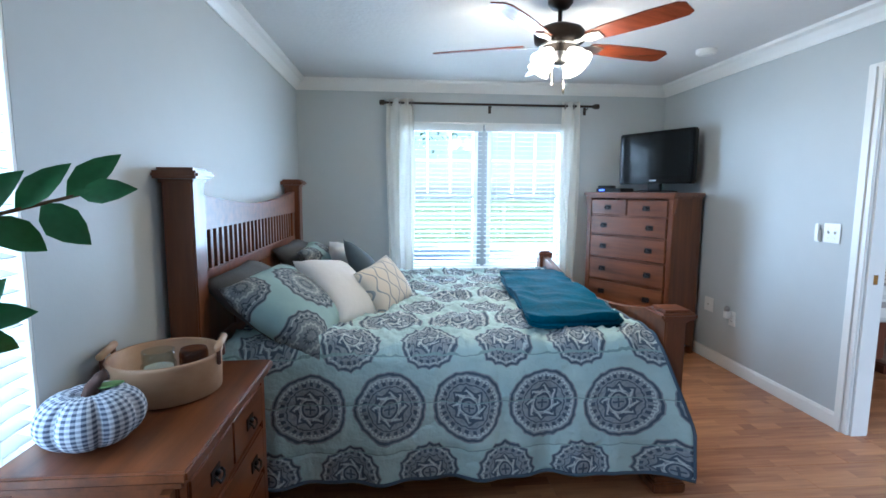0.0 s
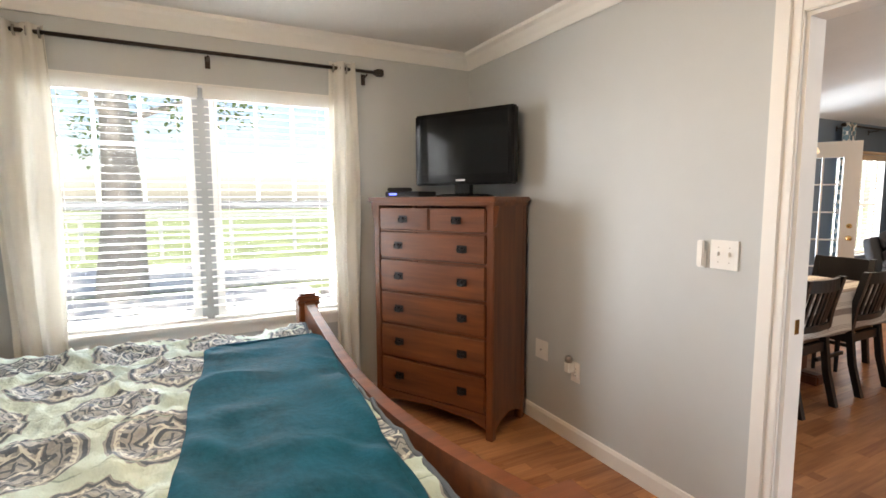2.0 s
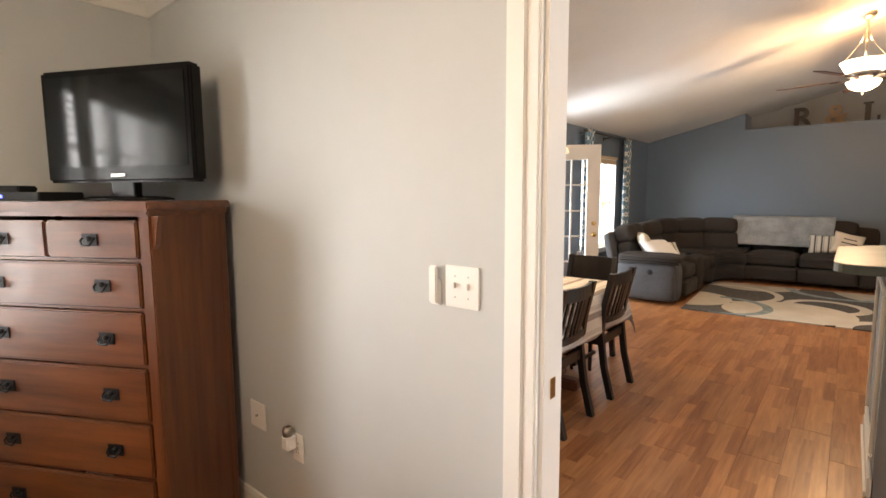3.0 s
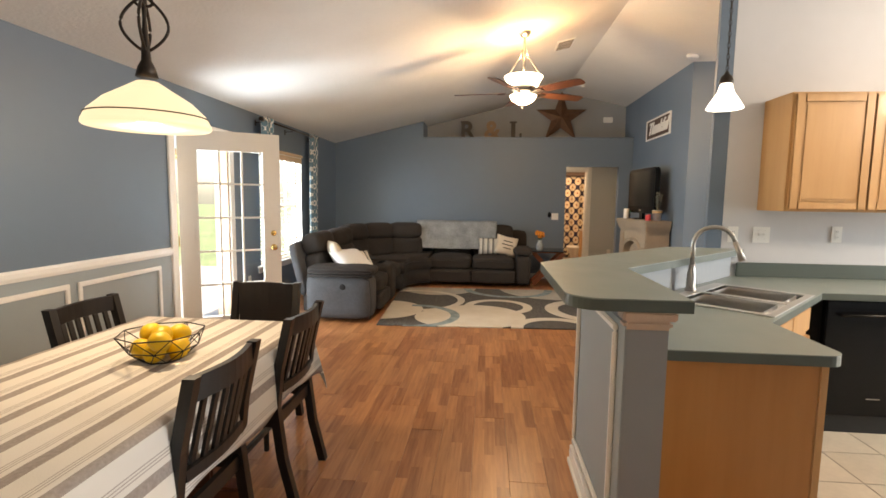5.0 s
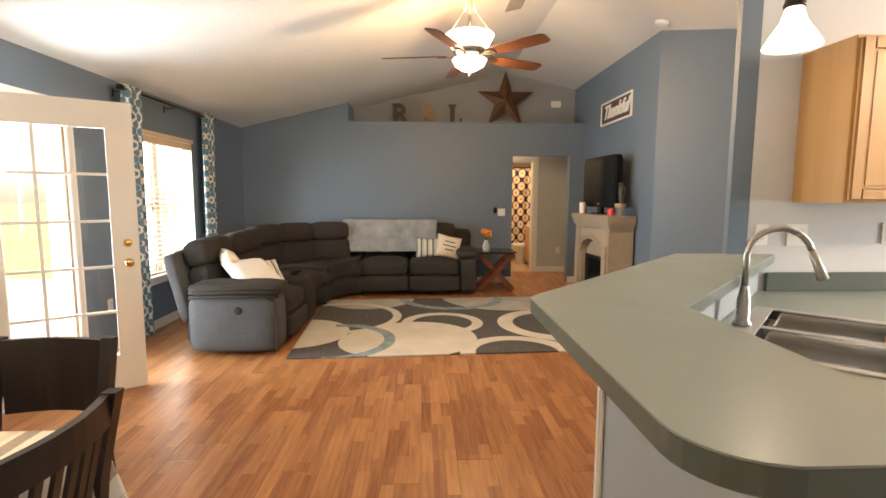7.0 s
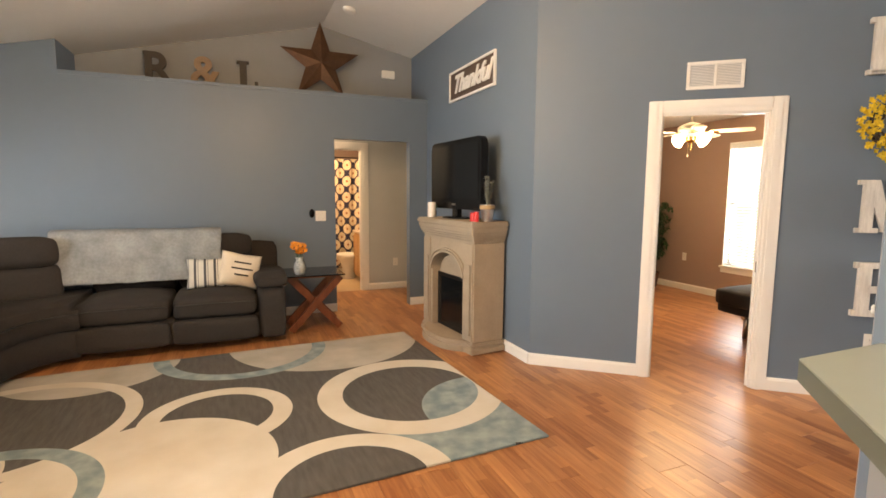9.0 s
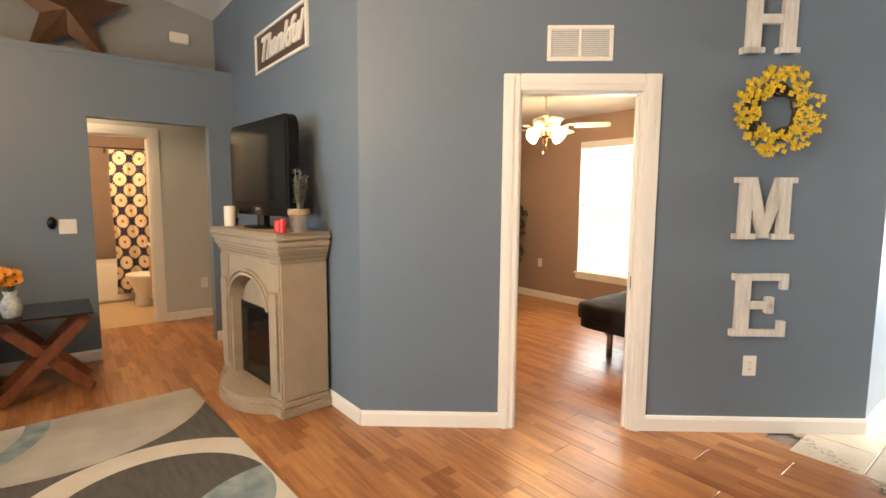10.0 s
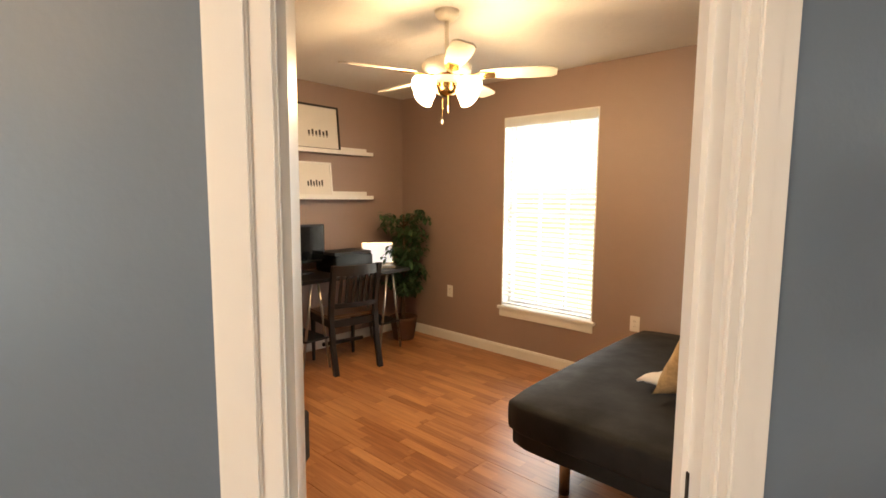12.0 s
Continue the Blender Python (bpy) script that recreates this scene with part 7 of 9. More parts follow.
AR2 = [(0.27 * math.cos(math.pi * i / 20), 0.64 + 0.19 * math.sin(math.pi * i / 20)) for i in range(21)]
XZ = Matrix(((1, 0, 0, 0), (0, 0, 1, 0), (0, 1, 0, 0), (0, 0, 0, 1)))
bm = bmesh.new()
ext([(0.345, 0.99), (-0.345, 0.99), (-0.345, 0.66)] + [(x, z) for x, z in AR[::-1]] + [(0.345, 0.66)], 0.01, 0.25, bm, XZ)
part("arch", bm, STONE, mt)
for r0, r1, yy in ((1.0, 1.10, 0.0), (1.16, 1.22, 0.002)):
    bm = ext([(x * r1, 0.66 + (z - 0.66) * r1) for x, z in AR] + [(x * r0, 0.66 + (z - 0.66) * r0) for x, z in AR[::-1]], yy - 0.014, 0.012, None, XZ, 0.003)
    part("arch_moulding", bm, STONE, mt)
for s in (-1, 1):
    part("inner_jamb", BX(s * 0.30, s * 0.345, 0.01, 0.25, 0.1, 0.66), STONE, mt)
    part("inner_column", BX(s * 0.25, s * 0.30, 0.1, 0.25, 0.1, 0.68, 0.008), STONE, mt)
part("firebox_frame", BX(-0.298, 0.298, 0.07, 0.10, 0.10, 0.64, 0.004), BLACKMETAL, mt)
part("firebox_glass", BX(-0.25, 0.25, 0.062, 0.07, 0.14, 0.60, 0.002), BLACKGLASS, mt, "dark glass firebox door")
part("firebox_head", ext([(x * 0.93, z) for x, z in AR2], 0.07, 0.098, None, XZ), STONE, mt)
hearth = [(-0.44, 0.2), (0.44, 0.2), (0.44, 0.0)] + [(0.36 * math.cos(math.pi * i / 14), -0.02 - 0.15 * math.sin(math.pi * i / 14)) for i in range(15)] + [(-0.44, 0.0)]
part("hearth", ext(hearth, 0.0, 0.06, bev=0.008), STONE, mt)
part("hearth_slab", ext([(x * 0.95, y * 0.93) for x, y in hearth], 0.06, 0.1, bev=0.01), STONE, mt)
for g, z0, z1 in ((0.0, 0.99, 1.015), (0.012, 1.015, 1.04), (0.026, 1.04, 1.06), (0.032, 1.06, 1.085), (0.038, 1.085, 1.13), (0.052, 1.13, FH - 0.015), (0.045, FH - 0.015, FH)):
    part("cornice_step" if z1 < 1.15 else "mantel_shelf", BX(-FW / 2 - g, FW / 2 + g, -g, FD, z0, z1, 0.009), STONE, mt)

tv2 = television("television", (9.74, -0.22, 1.176), 184, 1.02, 0.66, "large black television with rounded upper corners on the mantel", base=0.09, curved=0.07, framew=0.045)
vp = thing("metal_pot_plant", (9.14, -0.24, 1.176), 0, "silver metal pot of dusty grey lavender wrapped with twine", "potted plant")
part("pot", lathe([(0.045, 0), (0.05, 0.004), (0.062, 0.14), (0.065, 0.145), (0.055, 0.14), (0.05, 0.1)], 20), mat("galvanised_metal", (0.55, 0.56, 0.57), 0.35, 0.8, vary=0.25, scale=14), vp, smooth=True)
part("twine", lathe([(0.063, 0.105), (0.067, 0.11), (0.068, 0.135), (0.064, 0.14)], 20), mat("tan_twine", (0.35, 0.25, 0.14), 0.95, vary=0.3, scale=60), vp)
SAGE = mat("dusty_sage_leaves", (0.20, 0.22, 0.19), 0.85, vary=0.3, scale=40)
rnd = random.Random(6)
for i in range(9):
    a = rnd.uniform(0, 6.28)
    r = rnd.uniform(0.01, 0.08)
    top_ = Vector((r * math.cos(a), r * math.sin(a), rnd.uniform(0.30, 0.40)))
    sprig = part("sprig", tube([(r * 0.3 * math.cos(a), r * 0.3 * math.sin(a), 0.12), top_], 0.003, 5), SAGE, vp)
    bm = bmesh.new()
    for j in range(24):
        t = 0.25 + 0.75 * j / 24
        p = Vector((r * 0.3 * math.cos(a), r * 0.3 * math.sin(a), 0.12)).lerp(top_, t)
        b_ = rnd.uniform(0, 6.28)
        leaf_shape(bm, p, (math.cos(b_), math.sin(b_), 0.7), 0.032, 0.012, 0.1)
    part("leaves", bm, SAGE, sprig)
RED = mat("red_candle_wax", (0.55, 0.03, 0.035), 0.4, vary=0.1, scale=14)
WAX = mat("white_candle_wax", (0.78, 0.74, 0.68), 0.5, vary=0.05, scale=14)
for x, y, r, h, m_, nm in ((9.185, -0.13, 0.03, 0.075, RED, "short red pillar candle on the mantel"), (9.125, -0.13, 0.022, 0.085, RED, "slim red candle on the mantel"), (10.03, -0.07, 0.04, 0.15, WAX, "white ceramic pillar candle on the mantel")):
    c = thing("candle", (x, y, 1.176), 0, nm, "candle")
    part("body", lathe([(r * 0.97, 0), (r, 0.005), (r, h - 0.006), (r * 0.9, h)], 20), m_, c, smooth=True)
    part("wick", tube([(0, 0, h - 0.002), (0.002, 0, h + 0.01)], 0.0012, 5), BLACKMATT, c)
gp = thing("small_grass_pot", (10.11, -0.12, 1.176), 0, "small green grass plant in a dark pot on the mantel", "potted plant")
part("pot", lathe([(0.028, 0), (0.036, 0.06), (0.03, 0.06)], 16), BLACKMATT, gp, smooth=True)
bm = bmesh.new()
for i in range(60):
    a, b_ = rnd.uniform(0, 6.28), rnd.uniform(0.1, 0.5)
    leaf_shape(bm, (0.015 * math.cos(a), 0.015 * math.sin(a), 0.055), (math.cos(a) * b_, math.sin(a) * b_, 1), rnd.uniform(0.06, 0.09), 0.006, 0.15)
part("blades", bm, LEAFBIG, gp)

# the wall of the study door
TURN_D = math.degrees(math.atan2(DD.y, DD.x))
vt = thing("air_vent", dg(1.16, 0.0, 2.267), TURN_D, "white return air grille above the study door", "vent")
vt.location = dg(1.16, 0.001, 2.267)
for q in ((-0.185, 0.185, 0.075, 0.097), (-0.185, 0.185, -0.097, -0.075), (-0.185, -0.163, -0.075, 0.075), (0.163, 0.185, -0.075, 0.075), (-0.008, 0.008, -0.075, 0.075)):
    part("frame", BX(q[0], q[1], -0.012, 0, q[2], q[3], 0.003), TRIM, vt)
part("backing", BX(-0.163, 0.163, -0.003, -0.001, -0.075, 0.075), mat("filter_grey", (0.36, 0.38, 0.40), 0.9), vt)
for i in range(14):
    z = -0.07 + 0.14 * i / 13
    part("louvre", BX(-0.162, 0.162, -0.009, -0.004, z - 0.002, z + 0.002), TRIM, vt)


def on_diag(fn, ch, s, z, h, w, label):
    e = slab_letter(fn, ch, (0, 0, 0), TURN_D, h, w, 0.035, 0.075, DISTRESS, label)
    e.location = dg(s, 0.022, z)
    return e


on_diag("letter_h", "H", 2.202, 2.205, 0.36, 0.32, "distressed white wooden letter H hung above the wreath")
on_diag("letter_m", "M", 2.235, 1.172, 0.353, 0.335, "distressed white wooden letter M hung below the wreath")
on_diag("letter_e", "E", 2.242, 0.60, 0.372, 0.315, "distressed white wooden letter E hung over the outlet")
wr = thing("wreath", dg(2.238, 0.04, 1.882), TURN_D, "round twig wreath of small yellow blossoms hung between the letters", "wreath")
TWIG = mat("dark_twigs", (0.055, 0.035, 0.02), 0.9, vary=0.3, scale=40)
rnd = random.Random(12)
for i in range(9):
    ph, rr = rnd.uniform(0, 6.28), rnd.uniform(0.10, 0.155)
    pts = [((rr + 0.012 * math.sin(5 * t + ph)) * math.cos(t), 0.012 * math.sin(7 * t + ph), (rr + 0.012 * math.sin(5 * t + ph)) * math.sin(t)) for t in [2 * math.pi * q / 36 for q in range(36)]]
    part("twig_ring", tube(pts, 0.007, 5, closed=True), TWIG, wr)
for i in range(290):
    a = rnd.uniform(0, 6.28)
    r = 0.105 + 0.135 * rnd.random() ** 0.9
    out_ = rnd.uniform(0.0, 0.05)
    c = Vector((r * math.cos(a), -0.01 - out_, r * math.sin(a)))
    bm = bmesh.new()
    for j in range(4):
        b_ = 2 * math.pi * j / 4 + rnd.random()
        leaf_shape(bm, c, (math.cos(b_), -0.45, math.sin(b_)), 0.020, 0.015, 0.0, (0, -1, 0))
    part("blossom", bm, YELLOW, wr)
    if i % 3 == 0:
        bm = tube([c * 0.8, c], 0.0014, 4)
        leaf_shape(bm, c * 0.95, (math.cos(a + 0.6), -0.3, math.sin(a + 0.6)), 0.035, 0.008, 0.1, (0, -1, 0))
        part("sprig", bm, LEAF, wr)
op = wall_plate("outlet_plate", (0, 0, 0), TURN_D, 0.078, 0.122, "outlet", "white power outlet under the wooden letters", "outlet")
op.location = dg(2.228, 0.001, 0.413)

# living room fan
FP = Vector((7.58, 1.74, roof(1.74)))
lf = ceiling_fan(tuple(FP), 0.60, NICKEL, [wood("walnut_fan_blade", (0.05, 0.018, 0.01), (0.13, 0.045, 0.022), 0.3, 0, 0.2)], 0.75, 0.14, BRONZE, 0, SHADE_ALAB, "nickel ceiling fan with dark blades and two lit alabaster bowls", start=9, style="bowl")
zf = -0.60
part("upper_bowl", lathe([(0.145, zf + 0.03), (0.155, zf + 0.04), (0.18, zf + 0.09), (0.205, zf + 0.135), (0.20, zf + 0.14), (0.172, zf + 0.095), (0.148, zf + 0.045)], 36), SHADE_WARM, lf, "lit alabaster upper bowl", smooth=True)
part("lower_bowl", lathe([(0.01, zf - 0.155), (0.06, zf - 0.145), (0.12, zf - 0.11), (0.145, zf - 0.062), (0.14, zf - 0.058)], 36), SHADE_WARM, lf, "lit frosted lower bowl", smooth=True)
part("finial", lathe([(0.004, zf - 0.19), (0.012, zf - 0.175), (0.01, zf - 0.155)], 12), NICKEL, lf)
for i in range(3):
    a = 2 * math.pi * i / 3
    part("bowl_arm", tube([(0.02 * math.cos(a), 0.02 * math.sin(a), zf + 0.42), (0.05 * math.cos(a), 0.05 * math.sin(a), zf + 0.33), (0.19 * math.cos(a), 0.19 * math.sin(a), zf + 0.135)], 0.005, 6), NICKEL, lf, smooth=True)
bulb("living_uplight", FP + Vector((0, 0, zf + 0.36)), 30, (1, 0.55, 0.22), 0.06)
bulb("living_downlight", FP + Vector((0, 0, zf - 0.24)), 34, (1, 0.74, 0.45), 0.06)

vc = thing("ceiling_vent", (8.45, 1.2, roof(1.2) - 0.002), 0, "white louvred supply vent in the sloping ceiling", "vent")
vc.rotation_euler = (-math.atan(SLOPE_L), 0, 0)
part("frame", BX(-0.18, 0.18, -0.11, 0.11, -0.008, 0, 0.003), TRIM, vc)
# dark strips on the plate, painted as the shade between white louvres
for i in range(9):
    x = -0.15 + 0.3 * i / 8
    part("louvre", BX(x - 0.008, x + 0.008, -0.09, 0.09, -0.013, -0.009), mat("shadow_grey", (0.2, 0.19, 0.18), 0.8) if i == 0 else bpy.data.materials["shadow_grey"], vc)
for x, y, nm in ((8.55, -0.36, "round white smoke detector on the sloping ceiling by the mantel wall"), (10.95, 0.55, "round white smoke detector on the sloping ceiling by the ledge")):
    s2 = thing("smoke_detector", (x, y, roof(y) - 0.001), 0, nm, "smoke detector")
    s2.rotation_euler = (math.atan(SLOPE_R), 0, 0)
    part("body", lathe([(0.055, -0.035), (0.068, -0.025), (0.07, -0.002), (0.07, 0)], 24), PLASTIC, s2, smooth=True)
    part("vent_ring", lathe([(0.03, -0.04), (0.04, -0.038), (0.045, -0.035)], 20), PLASTIC, s2)

# ---- kitchen ----
def arc(cx, cy, r, a0, a1, n=8):
    return [(cx + r * math.cos(radians(a0 + (a1 - a0) * i / n)), cy + r * math.sin(radians(a0 + (a1 - a0) * i / n))) for i in range(n + 1)]


bar_poly = [(3.83, 1.38), (4.65, 1.38), (5.905, 0.20), (5.905, 0.456), (5.935, 0.456), (5.935, 0.745), (4.83, 1.775)] + arc(4.78, 1.75, 0.05, 45, 90, 4) + arc(3.95, 1.68, 0.12, 90, 180)
bar = thing("bar_counter", (0, 0, 0), 0, "raised sage green laminate breakfast bar top", "counter")
part("top", ext(bar_poly, 1.096, 1.10, bev=0.001), COUNTER, bar)
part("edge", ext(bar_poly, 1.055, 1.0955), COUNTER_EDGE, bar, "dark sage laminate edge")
pony = [(3.87, 1.445), (4.669, 1.445), (5.905, 0.285), (5.905, 0.472), (5.93, 0.472), (4.753, 1.59), (3.87, 1.59)]
shape("wall_bar_support", ext(pony, 0, 1.054), WALL_NICHE)
shape("wall_bar_paint", BX(3.872, 4.745, 1.5905, 1.594, 0.1, 1.0), WALL_PANEL)
tr_ = tagged(new("bar_support_trim"), kind="structure")
PINK = mat("blush_trim_paint", (0.60, 0.46, 0.36), 0.5, vary=0.04)
part("corbel_block", BX(3.84, 3.92, 1.425, 1.612, 1.02, 1.054, 0.006), PINK, tr_)
part("corbel_block", BX(3.85, 3.92, 1.435, 1.604, 0.985, 1.02, 0.012), PINK, tr_)
for q in ((3.96, 4.70, 0.14, 0.17), (3.96, 4.70, 0.95, 0.98), (3.96, 3.985, 0.17, 0.95), (4.675, 4.70, 0.17, 0.95)):
    part("panel_moulding", BX(q[0], q[1], 1.594, 1.612, q[2], q[3], 0.006), TRIM, tr_)
part("base_trim", BX(3.86, 4.755, 1.594, 1.612, 0, 0.10, 0.005), TRIM, tr_)
part("base_trim_cap", BX(3.86, 4.755, 1.6125, 1.622, 0, 0.03, 0.004), TRIM, tr_)
cpoly = [(3.94, 1.444), (3.94, 0.86)] + arc(4.0, 0.85, 0.06, 180, 270, 5) + [(4.43, 0.79), (5.215, 0.087), (5.27, 0.04), (5.27, -1.9), (5.905, -1.9), (5.905, 0.28), (4.665, 1.444)]
kc = thing("kitchen_counter", (0, 0, 0), 0, "sage green laminate worktop with a sink in its angled corner", "counter")
SINKC, SA = Vector((5.02, 0.645, 0)), math.atan2(-0.67, 0.74)


def sk(u, v, z=0.0):
    return Vector((SINKC.x + u * math.cos(SA) - v * math.sin(SA), SINKC.y + u * math.sin(SA) + v * math.cos(SA), z))


top_ = part("top", ext(cpoly, 0.891, 0.895), COUNTER, kc)
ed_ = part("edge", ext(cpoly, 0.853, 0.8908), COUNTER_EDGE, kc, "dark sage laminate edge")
cut = new("sink_cutter", finish(BX(-0.40, 0.40, -0.255, 0.255, 0.7, 1.0), "sink_cutter", COUNTER))
cut.matrix_basis = Matrix.Translation((SINKC.x, SINKC.y, 0)) @ Matrix.Rotation(SA, 4, "Z")
bpy.context.view_layer.update()
for ob in (top_, ed_):
    mod = ob.modifiers.new("cut", "BOOLEAN")
    mod.operation, mod.object, mod.solver = "DIFFERENCE", cut, "EXACT"
    me = bpy.data.meshes.new_from_object(ob.evaluated_get(bpy.context.evaluated_depsgraph_get()))
    ob.modifiers.clear()
    ob.data = me
bpy.data.objects.remove(cut)
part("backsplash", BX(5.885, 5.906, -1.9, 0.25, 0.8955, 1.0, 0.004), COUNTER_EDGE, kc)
skn = thing("kitchen_sink", (SINKC.x, SINKC.y, 0.896), math.degrees(SA), "double bowl stainless steel sink", "sink")
bm = bmesh.new()
for q in ((-0.42, 0.42, 0.20, 0.275), (-0.42, 0.42, -0.275, -0.235), (-0.42, -0.38, -0.235, 0.20), (0.38, 0.42, -0.235, 0.20), (-0.02, 0.02, -0.235, 0.20)):
    B(bm, q[0], q[1], q[2], q[3], 0, 0.006, 0.002)
part("rim", bm, STEEL, skn)
for x0, x1 in ((-0.38, -0.02), (0.02, 0.38)):
    bm = bmesh.new()
    B(bm, x0, x1, -0.235, 0.20, -0.19, 0.002, 0.035, seg=3)
    for f in [f for f in bm.faces if f.calc_center_median().z > 0.0]:
        bm.faces.remove(f)
    part("bowl", bm, STEEL, skn, smooth=True)
    part("drain", lathe([(0.045, -0.188), (0.04, -0.184), (0.02, -0.186)], 18, m=Matrix.Translation(((x0 + x1) / 2, 0, 0))), NICKEL, skn)
fp_ = sk(-0.02, 0.262)
fc = thing("faucet", (fp_.x, fp_.y, 0.902), 0, "brushed nickel gooseneck pull-down kitchen faucet", "faucet")
part("base", lathe([(0.034, 0), (0.034, 0.01), (0.026, 0.02), (0.025, 0.10), (0.018, 0.14), (0.014, 0.16)], 20), NICKEL, fc, smooth=True)
dirv = Vector((-0.35, -0.94, 0)).normalized()
pts = [(0, 0, 0.14), (0, 0, 0.26)] + [tuple(dirv * (0.11 - 0.11 * math.cos(math.pi * i / 12)) + Vector((0, 0, 0.28 + 0.11 * math.sin(math.pi * i / 12)))) for i in range(0, 12)]
part("neck", tube(pts, 0.0125, 12), NICKEL, fc, smooth=True)
e_ = dirv * 0.215
part("spray_head", tube([tuple(e_ + Vector((0, 0, 0.31))), tuple(e_ + dirv * 0.03 + Vector((0, 0, 0.24))), tuple(e_ + dirv * 0.045 + Vector((0, 0, 0.20)))], [0.014, 0.017, 0.021], 12), NICKEL, fc, smooth=True)
part("lever", tube([(0.02, -0.01, 0.09), (0.05, -0.03, 0.11), (0.055, -0.035, 0.17)], [0.012, 0.009, 0.007], 10), NICKEL, fc, smooth=True)


def cabinet_door(parent, x0, x1, z0, z1, y=0.0, m=MAPLE):
    d = part("door", BX(x0, x1, y - 0.019, y - 0.0005, z0, z1, 0.004), m, parent)
    bm = bmesh.new()
    w = 0.055
    for q in ((x0, x0 + w, z0, z1), (x1 - w, x1, z0, z1), (x0 + w, x1 - w, z0, z0 + w), (x0 + w, x1 - w, z1 - w, z1)):
        B(bm, q[0] + 0.001, q[1] - 0.001, y - 0.026, y - 0.019, q[2] + 0.001, q[3] - 0.001, 0.004)
    part("door_frame", bm, m, d)
    part("door_bead", BX(x0 + w + 0.012, x1 - w - 0.012, y - 0.0225, y - 0.019, z0 + w + 0.012, z1 - w - 0.012, 0.003), m, d)
    return d


def upper(y0, y1, doors):
    c = thing("wall_cabinet", (5.58, (y0 + y1) / 2, 1.385), -90, "honey maple wall cabinet with framed doors over the worktop", "cabinet", "wall cabinets")
    w = abs(y1 - y0)
    part("carcass", BX(-w / 2, w / 2, 0, 0.328, 0, 0.775, 0.002), MAPLE, c)
    n_ = doors
    for i in range(n_):
        x0 = -w / 2 + 0.012 + (w - 0.024) * i / n_
        cabinet_door(c, x0 + 0.003, x0 + (w - 0.024) / n_ - 0.003, 0.014, 0.761)
    return c


upper(0.13, -0.86, 2)
upper(-0.862, -1.86, 2)
be = thing("base_cabinet", (4.24, 0.86, 0), 0, "amber veneered peninsula cabinet end with maple front", "cabinet")
part("carcass", ext([(-0.265, 0.583), (-0.265, -0.018), (0.20, -0.018), (0.36, 0.0), (0.36, 0.583)], 0.09, 0.852), MAPLE_ORANGE, be)
part("end_panel", BX(-0.272, -0.2655, 0.008, 0.583, 0.0, 0.852, 0.001), MAPLE_ORANGE, be)
part("corner_stile", BX(-0.274, -0.245, -0.024, 0.007, 0.0, 0.852, 0.003), MAPLE, be)
sb = thing("sink_base_cabinet", (4.86, 0.46, 0), math.degrees(math.atan2(-0.703, 0.785)), "honey maple sink base cabinet set on the diagonal", "cabinet")
part("carcass", BX(-0.50, 0.44, 0.0, 0.06, 0.1, 0.852), MAPLE, sb)
part("toe_kick", BX(-0.50, 0.44, 0.04, 0.06, 0.0, 0.1), MAPLE_ORANGE, sb)
cabinet_door(sb, -0.42, 0.0, 0.13, 0.66)
cabinet_door(sb, 0.01, 0.42, 0.13, 0.66)
part("drawer", BX(-0.42, 0.0, -0.019, -0.0005, 0.69, 0.83, 0.005), MAPLE, sb)
part("drawer", BX(0.01, 0.42, -0.019, -0.0005, 0.69, 0.83, 0.005), MAPLE, sb)
dw = thing("dishwasher", (5.30, -0.318, 0), -90, "glossy black dishwasher with a bar handle", "dishwasher")
part("tub", BX(-0.31, 0.31, 0.03, 0.58, 0.02, 0.85), BLACKMATT, dw)
part("door", BX(-0.315, 0.315, -0.02, 0.029, 0.12, 0.848, 0.006), BLACKGLOSS, dw)
part("control_lip", BX(-0.315, 0.315, -0.024, -0.02, 0.80, 0.846, 0.002), BLACKGLOSS, dw)
part("handle", tube([(-0.24, -0.02, 0.76), (-0.235, -0.055, 0.762), (-0.12, -0.066, 0.768), (0.12, -0.066, 0.768), (0.235, -0.055, 0.762), (0.24, -0.02, 0.76)], 0.009, 8), BLACKGLOSS, dw, smooth=True)
part("kick_plate", BX(-0.31, 0.31, 0.005, 0.028, 0.0, 0.118), BLACKMATT, dw)
part("badge", BX(-0.04, 0.04, -0.0215, -0.0195, 0.23, 0.236), NICKEL, dw)
bc = thing("base_cabinet", (5.31, -1.275, 0), -90, "honey maple base cabinet beside the dishwasher", "cabinet")
part("carcass", BX(-0.635, 0.635, 0.0, 0.59, 0.1, 0.852), MAPLE, bc)
part("toe_kick", BX(-0.635, 0.635, 0.05, 0.07, 0.0, 0.1), MAPLE_ORANGE, bc)
for x0 in (-0.62, -0.20, 0.22):
    cabinet_door(bc, x0, x0 + 0.40, 0.13, 0.66)
    part("drawer", BX(x0, x0 + 0.40, -0.019, -0.0005, 0.69, 0.83, 0.005), MAPLE, bc)
wall_plate("outlet_plate", (5.909, 0.284, 1.205), -90, 0.072, 0.116, "outlet", "white power outlet above the worktop", "outlet")
wall_plate("light_switch", (5.909, 0.085, 1.205), -90, 0.118, 0.118, 2, "white double light switch above the worktop", "light switch")
wall_plate("outlet_plate", (5.909, -0.433, 1.217), -90, 0.072, 0.116, "outlet", "white power outlet above the worktop", "outlet")
wall_plate("outlet_plate", (5.909, -1.114, 1.22), -90, 0.072, 0.116, "outlet", "white power outlet above the worktop", "outlet")
